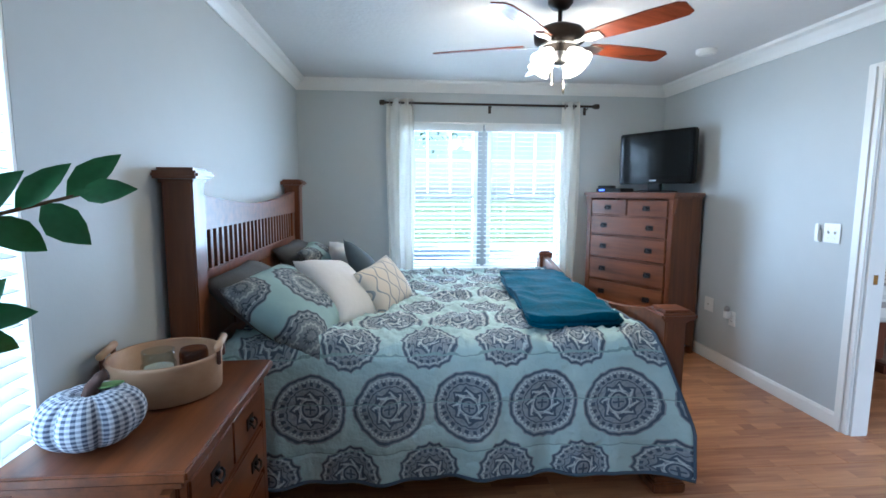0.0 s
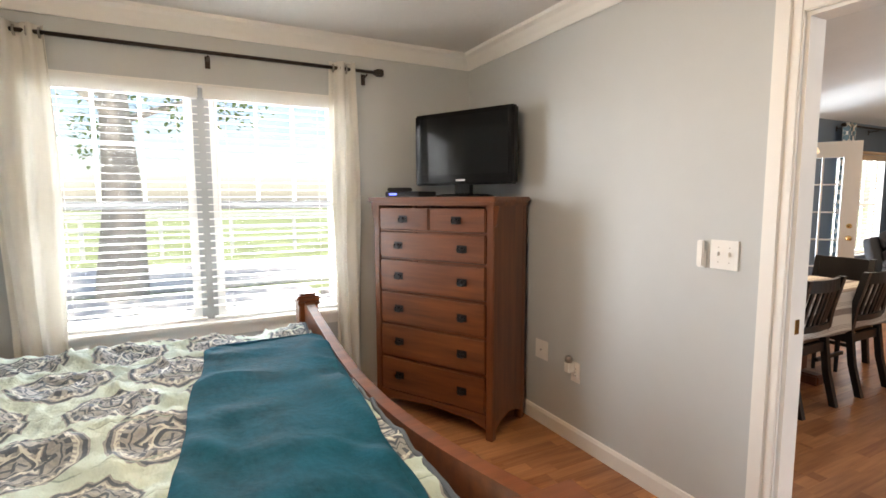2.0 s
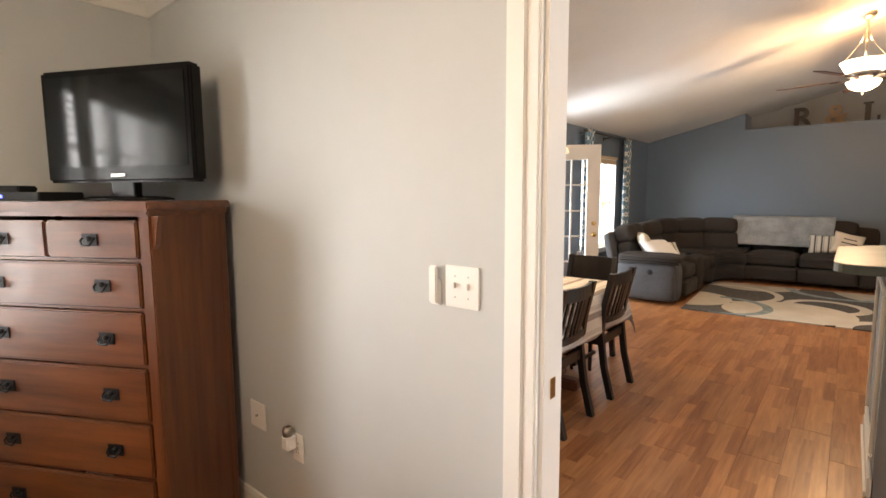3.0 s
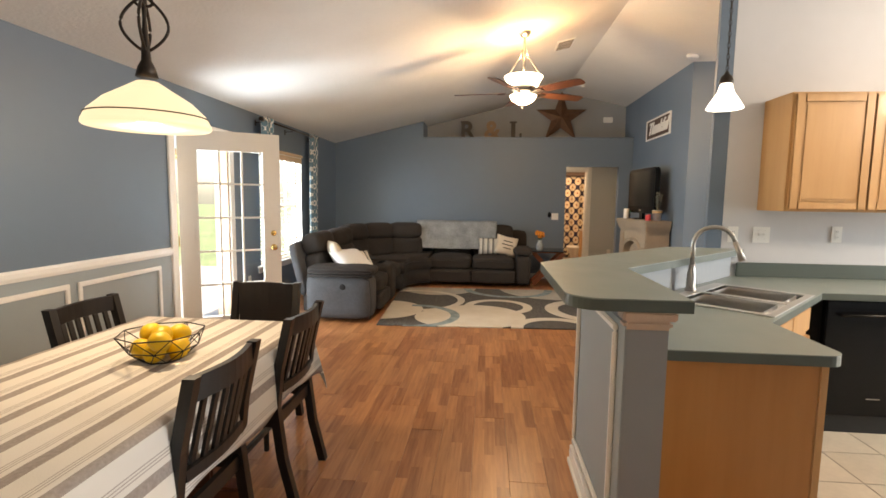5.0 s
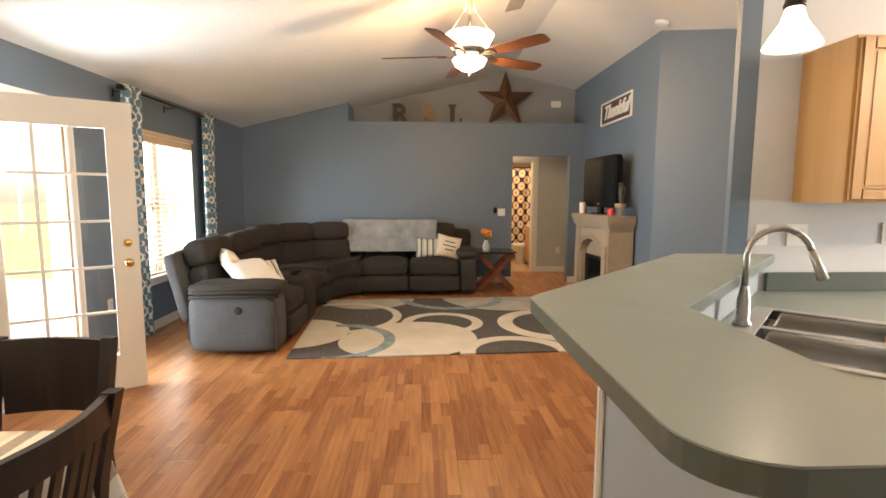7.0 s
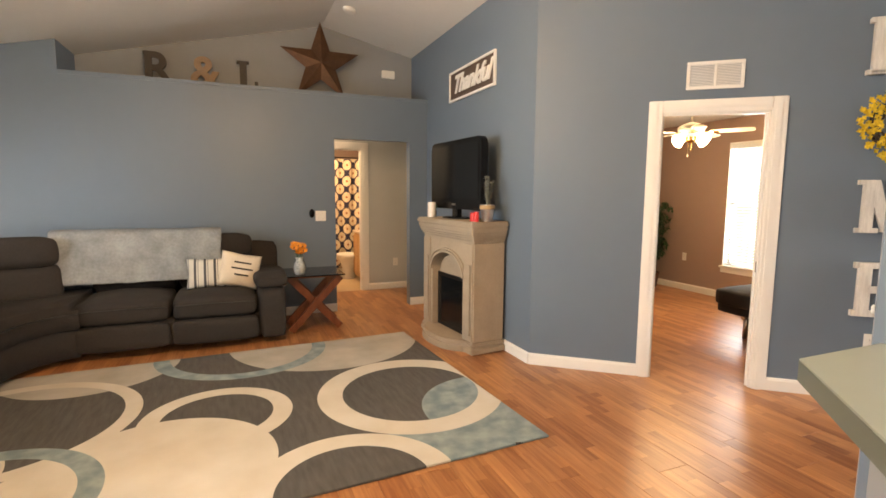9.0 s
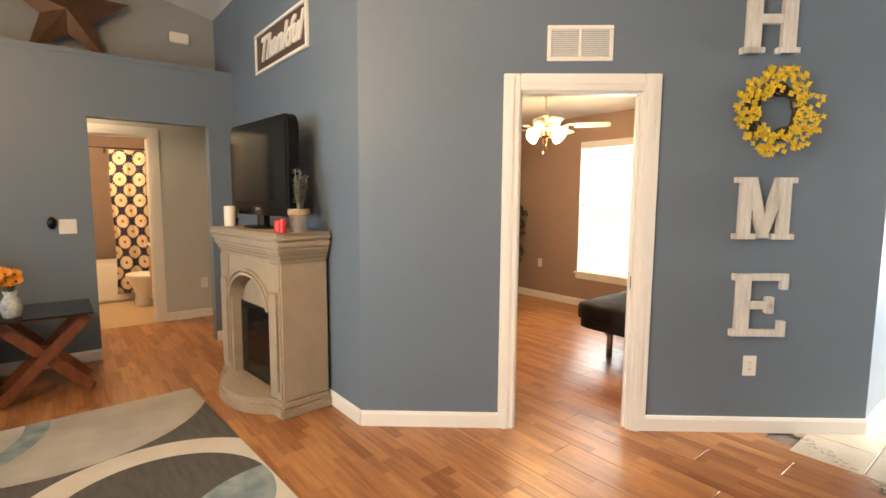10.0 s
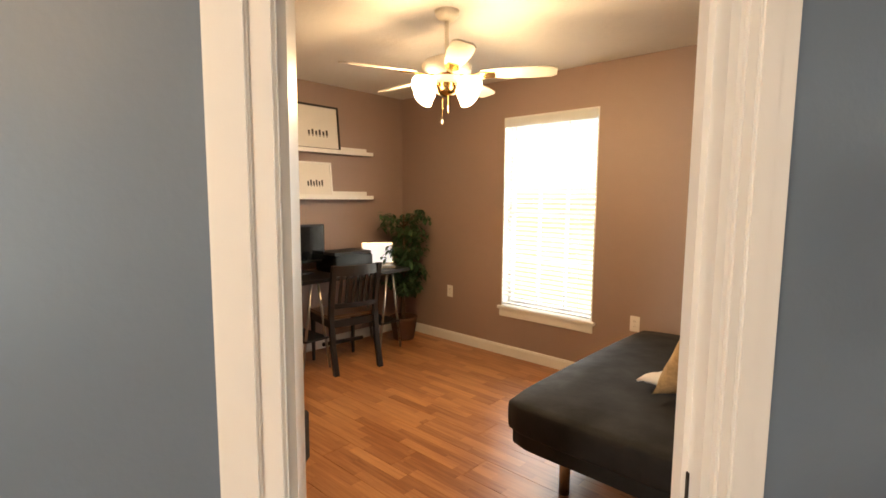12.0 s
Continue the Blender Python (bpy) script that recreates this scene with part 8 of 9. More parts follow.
for z in (1.16, 0.86):
    wa = thing("wall_anchor", (5.9785, 0.4165, z), 116.4, "small white plastic anchor on the kitchen wall's end", "wall anchor")
    part("cap", lathe([(0.011, 0), (0.011, 0.003), (0.006, 0.006)], 14, m=Matrix.Rotation(math.pi / 2, 4, "X")), PLASTIC, wa, smooth=True)
# bar pendant
bp_ = thing("bar_pendant", (5.21, 0.715, roof(0.715)), 0, "small pendant with a lit white glass bell on a dark chain", "pendant lamp")
zb = -roof(0.715)
part("canopy", lathe([(0.02, -0.04), (0.05, -0.03), (0.06, 0)], 18), BRONZE, bp_, smooth=True)
L_ = -0.04 - (zb + 2.19)
nl_ = int(L_ / 0.032)
ring0 = tube([(0.008 * math.cos(2 * math.pi * i / 10), 0, 0.02 * math.sin(2 * math.pi * i / 10)) for i in range(10)], 0.0022, 5, closed=True)
lme = finish(ring0, "chain_link", BRONZE)
for i in range(nl_):
    o = new("chain_link", lme)
    o.parent = bp_
    o.location = (0, 0, -0.05 - i * 0.032)
    o.rotation_euler = (0, 0, math.pi / 2 * (i % 2))
part("cord", tube([(0.004, 0, -0.04), (-0.004, 0.003, -0.5), (0, 0, zb + 2.18)], 0.002, 5), BLACKMATT, bp_)
part("holder", lathe([(0.035, 2.13), (0.04, 2.14), (0.03, 2.17), (0.014, 2.185), (0.01, 2.20)], 18, m=Matrix.Translation((0, 0, zb))), BRONZE, bp_, smooth=True)
part("glass_shade", lathe([(0.12, 1.985), (0.122, 1.99), (0.095, 2.03), (0.055, 2.08), (0.045, 2.11), (0.036, 2.135), (0.03, 2.13), (0.042, 2.09), (0.085, 2.03), (0.115, 1.99)], 28, m=Matrix.Translation((0, 0, zb)) @ Matrix.Diagonal((0.82, 0.82, 1, 1))), SHADE_WHITE, bp_, "lit white glass bell shade", smooth=True)
bulb("bar_bulb", (5.21, 0.715, 2.0), 9, (1, 0.86, 0.68), 0.04)
# unseen fill lamp added to brighten the kitchen, without a fixture
bulb("kitchen_ceiling_light", (4.4, -1.4, 2.3), 42, (1, 0.86, 0.70), 0.15)

# ---- study ----
ceiling_fan((9.39, -2.88, 2.44), 0.31, mat("cream_fan_metal", (0.72, 0.68, 0.6), 0.35, vary=0.03), [mat("white_fan_blade", (0.76, 0.72, 0.64), 0.4, vary=0.05, scale=5)], 0.60, 0.12, BRASS, 4, SHADE_WARM, "white ceiling fan with brass arms and four lit glass shades", start=68, power=27, spread=(0.105, -60))




dsk = thing("trestle_desk", (0, 0, 0), 0, "black desk top on grey metal trestle legs", "desk")
part("top", BX(10.84, 11.39, -3.98, -2.35, 0.735, 0.765, 0.003), BLACKWOOD, dsk)
for y in (-3.78, -2.98):
    for x in (10.9, 11.33):
        for s in (-1, 1):
            part("trestle_leg", tube([(x + (0.0), y + s * 0.13, 0), (x, y + s * 0.03, 0.73)], 0.011, 8), NICKEL, dsk, smooth=True)
    for s in (-1, 1):
        part("trestle_rail", tube([(10.9, y + s * 0.095, 0.25), (11.33, y + s * 0.095, 0.25)], 0.008, 6), NICKEL, dsk)
    part("trestle_shelf", BX(10.88, 11.35, y - 0.11, y + 0.11, 0.255, 0.27), BLACKMATT, dsk)
mn = thing("monitor", (11.2, -3.02, 0.766), -90, "black computer monitor on the desk", "monitor")
part("housing", BX(-0.25, 0.25, -0.02, 0.02, 0.09, 0.42, 0.006), BLACKMATT, mn)
part("screen", BX(-0.235, 0.235, -0.0225, -0.0205, 0.11, 0.405), BLACKGLASS, mn)
part("neck", BX(-0.03, 0.03, 0.0, 0.03, 0.01, 0.12, 0.004), BLACKMATT, mn)
part("foot", BX(-0.11, 0.11, -0.06, 0.09, 0, 0.012, 0.004), BLACKMATT, mn)
prn = thing("printer", (11.13, -3.45, 0.766), -90, "black inkjet printer on the desk", "printer")
part("body", BX(-0.21, 0.21, -0.14, 0.16, 0, 0.15, 0.012), BLACKGLOSS, prn)
part("lid", BX(-0.20, 0.20, -0.13, 0.15, 0.151, 0.175, 0.006), BLACKMATT, prn)
lt = thing("laptop", (11.07, -3.79, 0.766), -125, "open silver laptop with a bright screen beside the printer", "laptop")
part("base", BX(-0.15, 0.15, -0.1, 0.1, 0, 0.015, 0.004), NICKEL, lt)
SCR = mat("lit_laptop_screen", (0.7, 0.75, 0.85), 0.3, vary=0, emit=(0.75, 0.85, 1.0), power=0.3)
bm = BX(-0.15, 0.15, 0.0, 0.008, 0, 0.21, 0.003)
bmesh.ops.transform(bm, verts=bm.verts, matrix=Matrix.Translation((0, 0.1, 0.015)) @ Matrix.Rotation(radians(-15), 4, "X"))
part("lid", bm, NICKEL, lt)
bm = BX(-0.138, 0.138, -0.0025, -0.0005, 0.012, 0.2)
bmesh.ops.transform(bm, verts=bm.verts, matrix=Matrix.Translation((0, 0.1, 0.015)) @ Matrix.Rotation(radians(-15), 4, "X"))
part("screen", bm, SCR, lt, "bright white laptop screen")
dc = dining_chair("desk_chair", "black slat-back chair with a brown seat drawn up to the desk", False, BLACKWOOD, SEATWOOD)
dc.matrix_basis = pose(10.93, -3.27, 0, 0, 0, -100)
for z, nm in ((1.82, "upper"), (1.405, "lower")):
    sh = thing("picture_ledge", (11.399, -3.35, z), -90, "white picture ledge on the taupe study wall", "shelf")
    part("board", BX(-0.62, 0.56, -0.11, 0, 0, 0.018, 0.002), TRIM, sh)
    part("lip", BX(-0.62, 0.56, -0.118, -0.11, -0.005, 0.03, 0.002), TRIM, sh)
    part("back_strip", BX(-0.62, 0.56, -0.012, 0, 0.018, 0.07, 0.002), TRIM, sh)
PAPER = mat("white_paper", (0.75, 0.73, 0.69), 0.8, vary=0.03)
for y, z, w, h, m_, nm in ((-3.32, 1.839, 0.46, 0.40, BLACKMATT, "framed ink drawing of a row of small carts, black frame"), (-3.28, 1.424, 0.36, 0.31, TRIM, "small ink sketch in a white frame")):
    pc = thing("framed_picture", (11.32, y, z), -90, nm, "picture")
    pc.rotation_euler = (radians(-6), 0, radians(-90))
    part("mat_board", BX(-w / 2 + 0.01, w / 2 - 0.01, -0.004, 0.004, 0.01, h - 0.01), PAPER, pc)
    for q in ((-w / 2, w / 2, 0, 0.018), (-w / 2, w / 2, h - 0.018, h), (-w / 2, -w / 2 + 0.018, 0.018, h - 0.018), (w / 2 - 0.018, w / 2, 0.018, h - 0.018)):
        part("frame_strip", BX(q[0], q[1], -0.012, 0.01, q[2], q[3], 0.002), m_, pc)
    bm = bmesh.new()
    for i in range(6):
        x = -w * 0.22 + w * 0.08 * i
        B(bm, x, x + w * 0.045, -0.0055, -0.0042, h * 0.33, h * 0.33 + 0.035 + 0.012 * (i % 2))
        B(bm, x + 0.004, x + 0.008, -0.0056, -0.0043, h * 0.29, h * 0.33)
        B(bm, x + w * 0.03, x + w * 0.03 + 0.004, -0.0056, -0.0043, h * 0.29, h * 0.33)
    part("ink_drawing", bm, LETTERDARK, pc)
tp = thing("ficus_tree", (11.08, -4.12, 0), 0, "artificial ficus tree in a brown pot in the study corner", "plant")
part("pot", lathe([(0.10, 0), (0.105, 0.01), (0.135, 0.2), (0.14, 0.23), (0.125, 0.23), (0.12, 0.2)], 24), mat("brown_wicker_pot", (0.09, 0.04, 0.022), 0.7, vary=0.3, scale=60), tp, smooth=True)
part("soil", lathe([(0.12, 0.19), (0.05, 0.2)], 16), BARK, tp)
rnd = random.Random(21)
trunk = [(0, 0, 0.18), (0.01, 0.01, 0.5), (-0.01, 0.0, 0.9), (0.0, 0.0, 1.25)]
part("trunk", tube(trunk, [0.022, 0.018, 0.013, 0.008], 8), BARK, tp, smooth=True)
bm, bl = bmesh.new(), bmesh.new()
for i in range(56):
    z0 = rnd.uniform(0.42, 1.2)
    a = rnd.uniform(0, 6.28)
    L = rnd.uniform(0.12, 0.27)
    p0 = Vector((0, 0, z0))
    p1 = p0 + Vector((math.cos(a) * L * 0.7, math.sin(a) * L * 0.7, L * 0.55))
    p2 = p1 + Vector((math.cos(a) * L * 0.35, math.sin(a) * L * 0.35, -0.05 + rnd.uniform(-0.05, 0.06)))
    tube([p0, p1, p2], [0.005, 0.003, 0.002], 5, bl)
    for j in range(32):
        t = rnd.random()
        p = p0.lerp(p1, 0.4 + t) if t < 0.6 else p1.lerp(p2, (t - 0.6) / 0.4)
        p = p + Vector((rnd.uniform(-0.03, 0.03), rnd.uniform(-0.03, 0.03), rnd.uniform(-0.03, 0.03)))
        b_ = rnd.uniform(0, 6.28)
        leaf_shape(bm, p, (math.cos(b_), math.sin(b_), rnd.uniform(-0.9, 0.3)), rnd.uniform(0.06, 0.085), 0.034, 0.2)
part("twig_frame", bl, BARK, tp)
part("foliage", bm, LEAF, tp)
wall_plate("outlet_plate", (10.70, -4.399, 0.50), 180, 0.072, 0.116, "outlet", "white power outlet on the taupe study wall", "outlet")
wall_plate("outlet_plate", (8.86, -4.399, 0.50), 180, 0.072, 0.116, "outlet", "white power outlet behind the futon", "outlet")
blind("window_blind", (10.07, -4.401, 2.105), 180, 0.86, 1.64, "white slatted blind lowered over the study window", BLINDW, tilt=16, valance=0.07, pitch=0.04)

fu = thing("futon", (0, 0, 0), 0, "low black cotton futon bed on grey metal legs", "futon")




soft("mattress", 7.72, 8.80, -4.36, -2.60, 0.32, 0.515, 0.06, FUTON, fu, bulge=0.02)
soft("mattress_skirt", 7.74, 8.785, -4.34, -2.64, 0.25, 0.36, 0.03, FUTON, fu)
for x, y in ((8.58, -2.86), (7.9, -2.86), (8.58, -4.2), (7.9, -4.2)):
    part("leg", tube([(x, y, 0), (x, y, 0.27)], 0.026, 14), NICKEL, fu, smooth=True)
for x in (7.9, 8.58):
    part("frame_rail", BX(x - 0.015, x + 0.015, -4.3, -2.8, 0.20, 0.25, 0.003), NICKEL, fu)
fth = thing("white_knit_throw", (7.92, -3.34, 0.55), 0, "rumpled white knitted throw on the futon", "throw blanket")
bm = grid(lambda u, v: Vector(((u - 0.5) * 0.35 + 0.25 * v + 0.03 * noise.noise(Vector((u * 6, v * 6, 2))), (v - 0.5) * 0.5, 0.02 + 0.22 * math.sin(math.pi * u) ** 0.6 * (1 - v) ** 0.7 + 0.03 * abs(noise.noise(Vector((u * 8, v * 8, 0)))))), 30, 30)
ob = part("cloth", bm, WHITECLOTH, fth, smooth=True)
mod = ob.modifiers.new("thickness", "SOLIDIFY")
mod.thickness = 0.012
pillow("tan_pillow", (8.04, -3.12, 0.74), -28, 60, 0.44, 0.40, 0.14, mat("tan_patterned_cotton", (0.42, 0.28, 0.14), 0.9, vary=0.5, scale=9), "tan patterned square pillow on the futon", 31)

# ---- hall and bathroom ----
SHC = mat("navy_flower_curtain", (0.02, 0.02, 0.05), 0.85, vary=0)
k = Nodes(SHC)
tc_ = k.t.nodes.new("ShaderNodeTexCoord")
sp_ = k.t.nodes.new("ShaderNodeSeparateXYZ")
k.t.links.new(tc_.outputs["UV"], sp_.inputs[0])
U_, V_ = k.m("MULTIPLY", sp_.outputs[0], 1.1), k.m("MULTIPLY", sp_.outputs[1], 1.65)
col_ = (0.018, 0.016, 0.045)
acc = None
for ox, oz in ((0, 0), (0.115, 0.12)):
    fx = k.m("MULTIPLY", k.fract(k.m("ADD", U_, ox), 0.23), 0.23)
    fz = k.m("MULTIPLY", k.fract(k.m("ADD", V_, oz), 0.24), 0.24)
    r_ = k.dist(fx, fz)
    an = k.m("ARCTAN2", fz, fx)
    edge_ = k.m("SUBTRACT", 0.083, k.m("MULTIPLY", k.m("ABSOLUTE", k.m("SINE", k.m("MULTIPLY", an, 8.0))), 0.014))
    f_ = k.m("LESS_THAN", r_, edge_)
    g_ = k.mix(k.m("LESS_THAN", r_, 0.018), k.mix(k.step(k.m("SINE", k.m("MULTIPLY", an, 30.0)), 0.6), (0.72, 0.60, 0.44), (0.50, 0.38, 0.24)), (0.28, 0.10, 0.05))
    acc = k.mix(f_, acc if acc is not None else col_, g_)
k.color(acc)
curtain("shower_curtain", 0.0, 1.0, 0, 0.12, 1.98, 5, 0.03, SHC, "navy shower curtain printed with large cream flowers").matrix_basis = Matrix.Translation((13.75, 0.35, 0)) @ Matrix.Rotation(-math.pi / 2, 4, "Z")
tub_ = thing("bathtub", (0, 0, 0), 0, "white bathtub behind the shower curtain", "bathtub")
part("shell", BX(13.82, 14.6, -0.6, 1.45, 0, 0.5, 0.03), PLASTIC, tub_)
rd = rod("shower_rod", 0, 2.1, 0, 0, 0.0, "slim chrome shower curtain rod", r=0.01)
rd.matrix_basis = Matrix.Translation((13.75, 1.45, 2.0)) @ Matrix.Rotation(-math.pi / 2, 4, "Z")
tl = thing("toilet", (13.42, 0.10, 0), 0, "cream white ceramic toilet beside the vanity", "toilet")
part("bowl", lathe([(0.10, 0), (0.11, 0.02), (0.09, 0.15), (0.13, 0.28), (0.18, 0.37), (0.185, 0.39), (0.14, 0.385)], 24, m=Matrix.Diagonal((1.25, 1, 1, 1))), PLASTIC, tl, smooth=True)
part("seat", lathe([(0.185, 0.392), (0.19, 0.40), (0.185, 0.412), (0.02, 0.415)], 24, m=Matrix.Diagonal((1.25, 1, 1, 1))), PLASTIC, tl, smooth=True)
part("tank", BX(-0.1, 0.1, -0.42, -0.2, 0.36, 0.72, 0.02), PLASTIC, tl)
vn = thing("vanity_cabinet", (12.98, 0.02, 0), 180, "honey maple bathroom vanity with a cream top", "cabinet")
part("carcass", BX(-0.30, 0.30, 0.0, 0.5, 0.08, 0.78), MAPLE, vn)
part("top", BX(-0.32, 0.32, -0.03, 0.5, 0.781, 0.815, 0.006), CREAMCLOTH, vn)
cabinet_door(vn, -0.27, -0.01, 0.12, 0.74)
cabinet_door(vn, 0.01, 0.27, 0.12, 0.74)
wall_plate("outlet_plate", (12.319, -0.38, 0.40), -90, 0.072, 0.116, "outlet", "white power outlet in the hall", "outlet")
shape("bath_floor", BX(12.32, 15.0, -0.7, 1.5, -0.0119, 0.0), mat("beige_bath_tile", (0.46, 0.34, 0.21), 0.4, vary=0.1, scale=5))
bulb("bath_light", (13.0, 0.7, 2.2), 26, (1, 0.70, 0.42), 0.1)
bulb("hall_light", (11.8, 0.9, 2.3), 5, (1, 0.75, 0.5), 0.08)

# ---- outside ----
def yard_tree(place, h, r, label, seed):
    e = thing("yard_tree", place, 0, label, "tree")
    rnd = random.Random(seed)
    part("trunk", tube([(0, 0, 0), (0.1, 0, h * 0.25), (0.05, 0.05, h * 0.5), (0, 0, h * 0.8)], [0.38, 0.28, 0.2, 0.08], 12), YARDBARK, e, smooth=True)
    bm, lb = bmesh.new(), bmesh.new()
    for i in range(34):
        a = rnd.uniform(0, 6.28)
        z = h * rnd.uniform(0.40, 0.85)
        L = r * rnd.uniform(0.5, 1.0)
        p0, p1 = Vector((0.05, 0, z)), Vector((math.cos(a) * L, math.sin(a) * L, z + L * rnd.uniform(0.1, 0.6)))
        tube([p0, p0.lerp(p1, 0.5) + Vector((0, 0, 0.1)), p1], [0.07, 0.04, 0.015], 5, lb)
        for j in range(230):
            p = p0.lerp(p1, rnd.uniform(0.45, 1.1)) + Vector([rnd.gauss(0, 0.28) for _ in range(3)])
            b_ = rnd.uniform(0, 6.28)
            leaf_shape(bm, p, (math.cos(b_), math.sin(b_), rnd.uniform(-0.8, 0.3)), rnd.uniform(0.1, 0.16), 0.08, 0.2)
    part("limbs", lb, YARDBARK, e)
    part("crown", bm, mat("yard_leaves", (0.13, 0.23, 0.06), 0.6, vary=0.4, scale=3) if "yard_leaves" not in bpy.data.materials else bpy.data.materials["yard_leaves"], e)
    return e


yard_tree((-0.9, 10.6, -0.2), 6.2, 4.3, "broad leafy shade tree on the lawn outside the bedroom", 3)
fn = thing("yard_fence", (-6, 17, -0.2), 0, "pale rail fence across the far lawn", "fence")
for i in range(10):
    part("fence_post", BX(i * 1.8 - 0.05, i * 1.8 + 0.05, -0.05, 0.05, 0, 1.2, 0.01), TRIM, fn)
for z in (0.4, 0.75, 1.1):
    part("fence_rail", BX(0, 16.2, -0.065, -0.051, z, z + 0.1), TRIM, fn)
bsh = thing("garden_bush", (9.35, -6.2, -0.2), 0, "round green shrub outside the study window", "shrub")
bm = bmesh.new()
rnd = random.Random(8)
for i in range(900):
    v = Vector([rnd.gauss(0, 1) for _ in range(3)]).normalized() * 0.55 * rnd.uniform(0.75, 1.05)
    leaf_shape(bm, v + Vector((0, 0, 0.5)), v, 0.07, 0.035, 0.2)
part("foliage", bm, LEAF, bsh)
part("stem", tube([(0, 0, 0), (0.03, 0, 0.5)], 0.03, 6), YARDBARK, bsh)


# ---- floors: planks and tiles ----
def plank_material():
    m = mat("honey_oak_laminate", (0.4, 0.2, 0.08), 0.33, vary=0.0, coat=0.0)
    k = Nodes(m)
    x, y, z = k.xyz()
    oi = k.t.nodes.new("ShaderNodeObjectInfo")
    rnd_ = oi.outputs["Random"]
    strip_ = k.m("FLOOR", k.m("DIVIDE", k.m("ADD", y, 0.0975), 0.065))
    seed_ = k.m("ADD", k.m("MULTIPLY", strip_, 0.377), k.m("MULTIPLY", rnd_, 9.1))
    seg = k.m("FLOOR", k.m("ADD", k.m("DIVIDE", x, 0.42), k.m("MULTIPLY", k.m("FRACT", k.m("MULTIPLY", seed_, 3.77)), 3.0)))
    wn_ = k.t.nodes.new("ShaderNodeTexWhiteNoise")
    k.t.links.new(k.vec(seed_, seg, rnd_), wn_.inputs["Vector"])
    grain = k.noise(k.vec(k.m("ADD", k.m("MULTIPLY", x, 2.2), k.m("MULTIPLY", seed_, 13.0)), k.m("MULTIPLY", y, 30.0), k.m("MULTIPLY", seg, 3.1)), 1.5, 6)
    fine = k.noise(k.vec(k.m("MULTIPLY", x, 9.0), k.m("MULTIPLY", y, 160.0), seed_), 1.0, 3)
    f = k.m("MULTIPLY_ADD", grain, 1.3, k.m("MULTIPLY_ADD", fine, 0.35, k.m("MULTIPLY_ADD", wn_.outputs["Value"], 0.62, -0.72)))
    f = k.m("MINIMUM", k.m("MAXIMUM", f, 0.0), 1.0)
    k.color(k.mix(f, (0.25, 0.088, 0.032), (0.55, 0.265, 0.11)))
    k.bump(k.noise(None, 30.0, 2), 0.02, 0.001)
    return m


PLANK = plank_material()
TILE = mat("cream_ceramic_tile", (0.55, 0.48, 0.38), 0.3, vary=0.12, scale=4, each=0.05)
PW = 0.195


def plank_mesh(L, w=PW):
    bm = bmesh.new()
    x, y, c = L / 2 - 0.0004, w / 2 - 0.0004, 0.0012
    lo = [bm.verts.new((a, b, -0.011)) for a, b in ((-x, -y), (x, -y), (x, y), (-x, y))]
    mi_ = [bm.verts.new((a, b, -c)) for a, b in ((-x, -y), (x, -y), (x, y), (-x, y))]
    hi = [bm.verts.new((a, b, 0)) for a, b in ((-x + c, -y + c), (x - c, -y + c), (x - c, y - c), (-x + c, y - c))]
    for p, q in ((lo, mi_), (mi_, hi)):
        for i in range(4):
            bm.faces.new((p[i], p[(i + 1) % 4], q[(i + 1) % 4], q[i]))
    bm.faces.new(hi)
    return finish(bm, "plank", PLANK)


meshes = {}


def lay(region, holder, limit):
    """Planks over (x0, x1, y0, y1), in staggered rows."""
    x0, x1, y0, y1 = region
    made = []
    r = 0
    y = y0
    while y < y1 - 0.01:
        w = min(PW, y1 - y)
        x = x0
        first = 0.35 + 0.9 * ((r * 0.382) % 1)
        while x < x1 - 0.01:
            L = min(first if x == x0 else 1.285, x1 - x)
            if x1 - x - L < 0.15:
                L = x1 - x
            made.append((x + L / 2, y + w / 2, L, w))
            x += L
        y += w
        r += 1
    return made


wood_floor = tagged(new("floor"), kind="structure")
rooms = [(-1.58, 2.06, 0.3, 4.6), (2.06, 11.2, 0.78, 4.94), (6.07, 12.32, -0.78, 0.78), (6.07, 11.4, -4.4, -0.78)]
allp = []
for q in rooms:
    allp += lay(q, wood_floor, 0)
allp += lay((-1.58, 2.06, -1.8, 0.3), wood_floor, 0) + lay((11.2, 12.32, 0.78, 1.6), wood_floor, 0)


def on_tile(x, y):
    return 6.0 < x < 7.4 and y < -2.49 + (7.10 - x) * 0.72 and (Vector((x, y, 0)) - DA).dot(Vector((-0.767, 0.642, 0))) > -0.2 or (6.0 < x < 7.02 and y < -2.9)


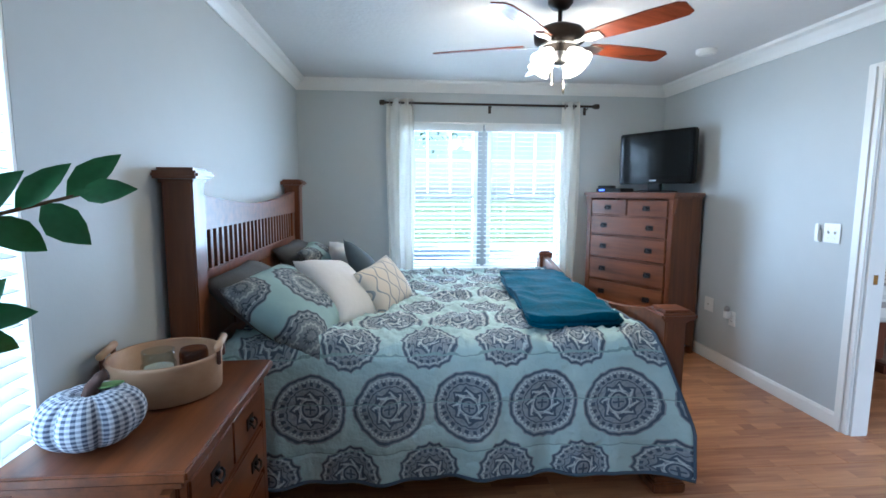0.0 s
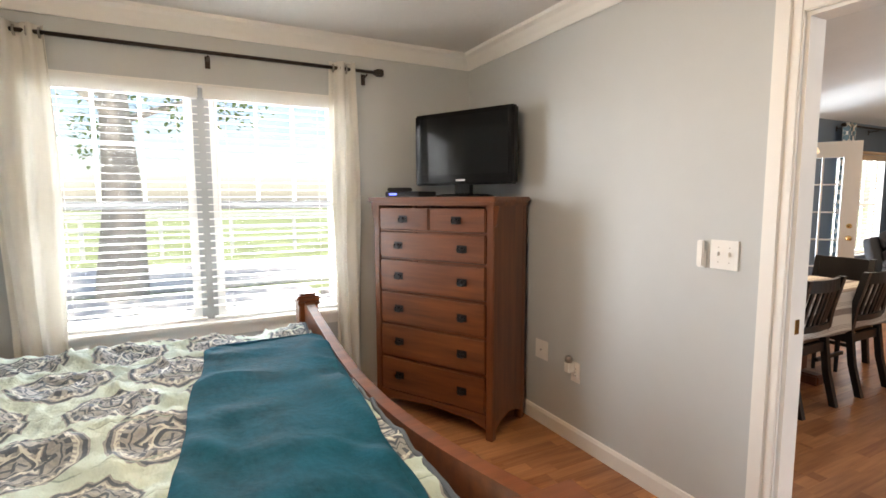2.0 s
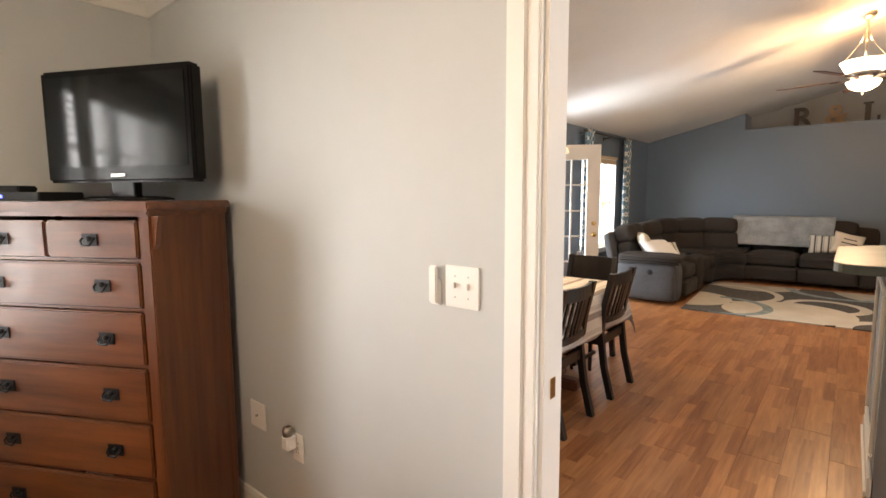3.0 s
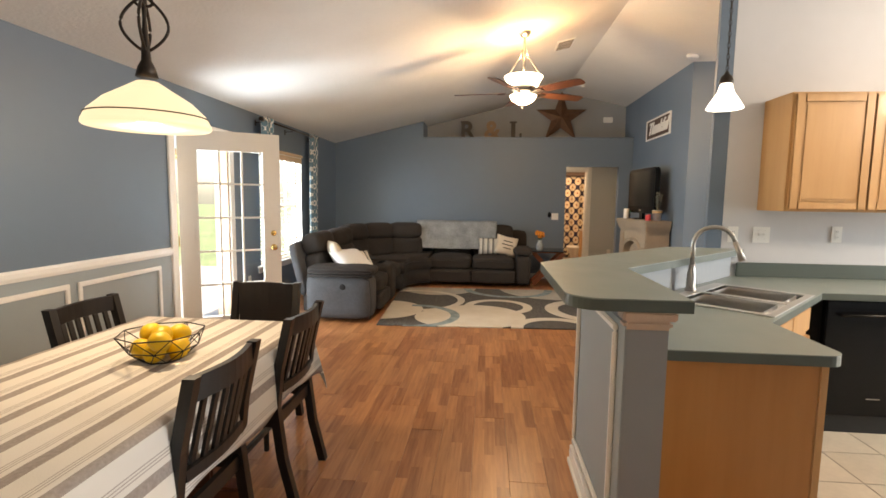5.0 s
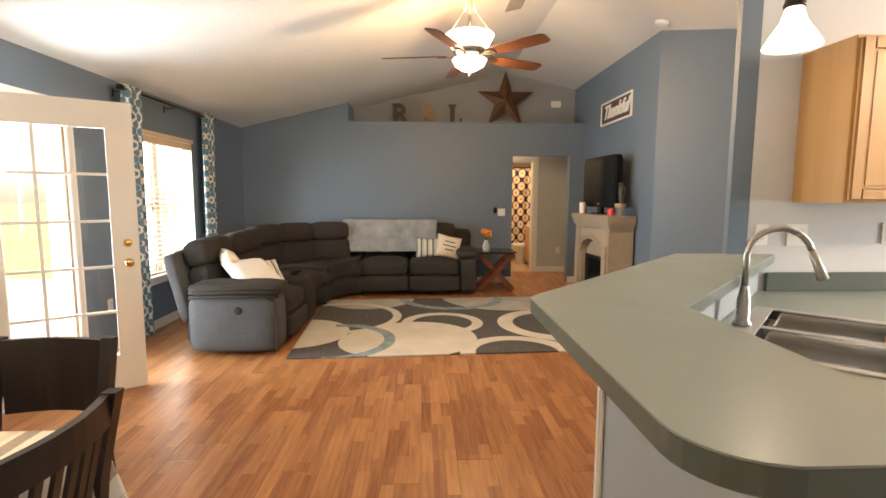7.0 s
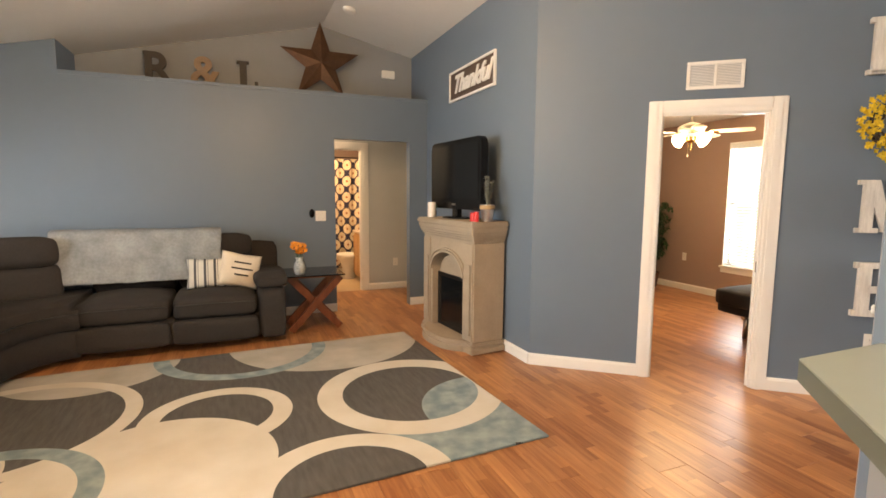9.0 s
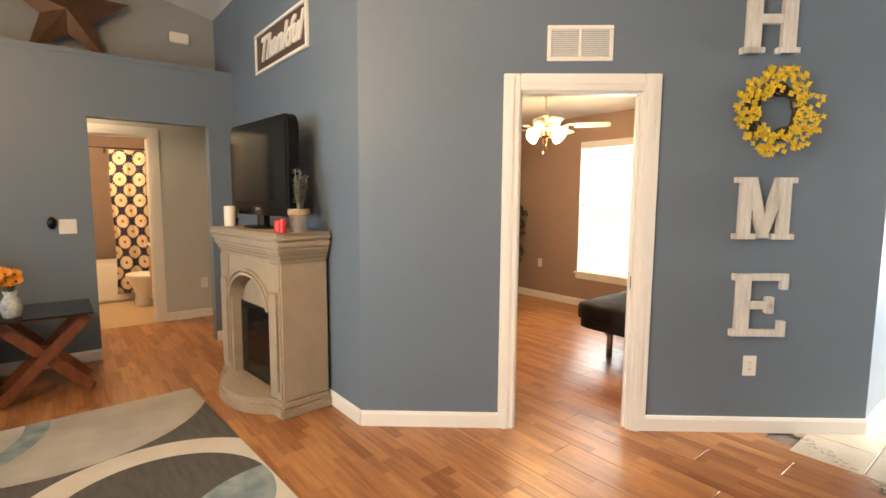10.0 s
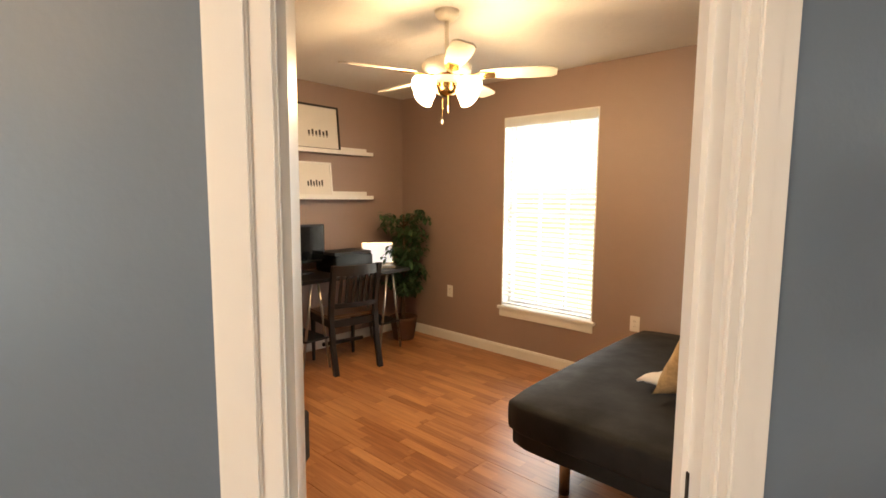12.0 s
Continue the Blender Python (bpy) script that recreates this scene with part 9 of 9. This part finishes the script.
line = [p for p in allp if not on_tile(p[0], p[1])]
near = sorted(line, key=lambda p: min(math.hypot(p[0] - a, p[1] - b) for a, b in ((0, 2), (3, 2.3), (5.5, 2.2), (7.5, 0.5), (8.6, -1.6))))
for x, y, L, w in near[:300]:
    key = (round(L, 2), round(w, 3))
    if key not in meshes:
        meshes[key] = plank_mesh(L, w)
    o = new("plank", meshes[key])
    o.location = (x, y, 0)
    o.parent = wood_floor
bm = bmesh.new()
for x, y, L, w in near[300:]:
    B(bm, x - L / 2 + 0.0005, x + L / 2 - 0.0005, y - w / 2 + 0.0005, y + w / 2 - 0.0005, -0.011, 0)
far = part("planking", bm, PLANK, wood_floor)
tagged(far, kind="stuff")

tiles = tagged(new("tile_floor"), kind="structure")
bm = bmesh.new()
ext([(2.06, -5.6), (7.3, -5.6), (7.3, -3.2), (6.82, -3.2), (7.10, -2.49), (6.07, -1.75), (6.07, 0.78), (2.06, 0.78)], -0.0119, -0.003, bm)
shape("grout_bed", bm, mat("grey_grout", (0.28, 0.26, 0.23), 0.9, vary=0.1, scale=30))
TS = 0.33
tm = finish(BX(-TS / 2 + 0.003, TS / 2 - 0.003, -TS / 2 + 0.003, TS / 2 - 0.003, -0.0025, 0.001, 0.0015, seg=1), "tile", TILE)
cand = []
for i in range(17):
    for j in range(22):
        x, y = 2.06 + TS / 2 + i * TS, 0.78 - TS / 2 - j * TS
        if y < -5.55 or (x > 6.07 and y > -1.75 - (x - 6.07) * 0.72 - 0.02):
            continue
        if 5.91 < x < 6.07 + 0.05 and y > -3.3:
            continue
        cand.append((x, y))
cand.sort(key=lambda c: min(math.hypot(c[0] - 4.5, c[1] + 0.2), math.hypot(c[0] - 6.7, c[1] + 2.6)))
for x, y in cand[:260]:
    o = new("tile", tm)
    o.location = (x, y, 0.0)
    o.parent = tiles
# pebble threshold between wood and tile
bm = bmesh.new()
rnd = random.Random(9)
for i in range(150):
    t = rnd.random()
    p = Vector((7.10, -2.49, 0)).lerp(Vector((6.07, -1.75, 0)), t) + Vector((rnd.uniform(-0.03, 0.03), rnd.uniform(-0.03, 0.03), 0.0))
    bmesh.ops.create_icosphere(bm, subdivisions=1, radius=rnd.uniform(0.006, 0.011), matrix=Matrix.Translation(p) @ Matrix.Diagonal((1.3, 1, 0.5, 1)))
tagged(part("pebble_threshold", bm, mat("mixed_pebbles", (0.42, 0.36, 0.28), 0.6, vary=0.5, scale=30)), "band of small mixed pebbles between wood and tile", "pebbles", kind="stuff")
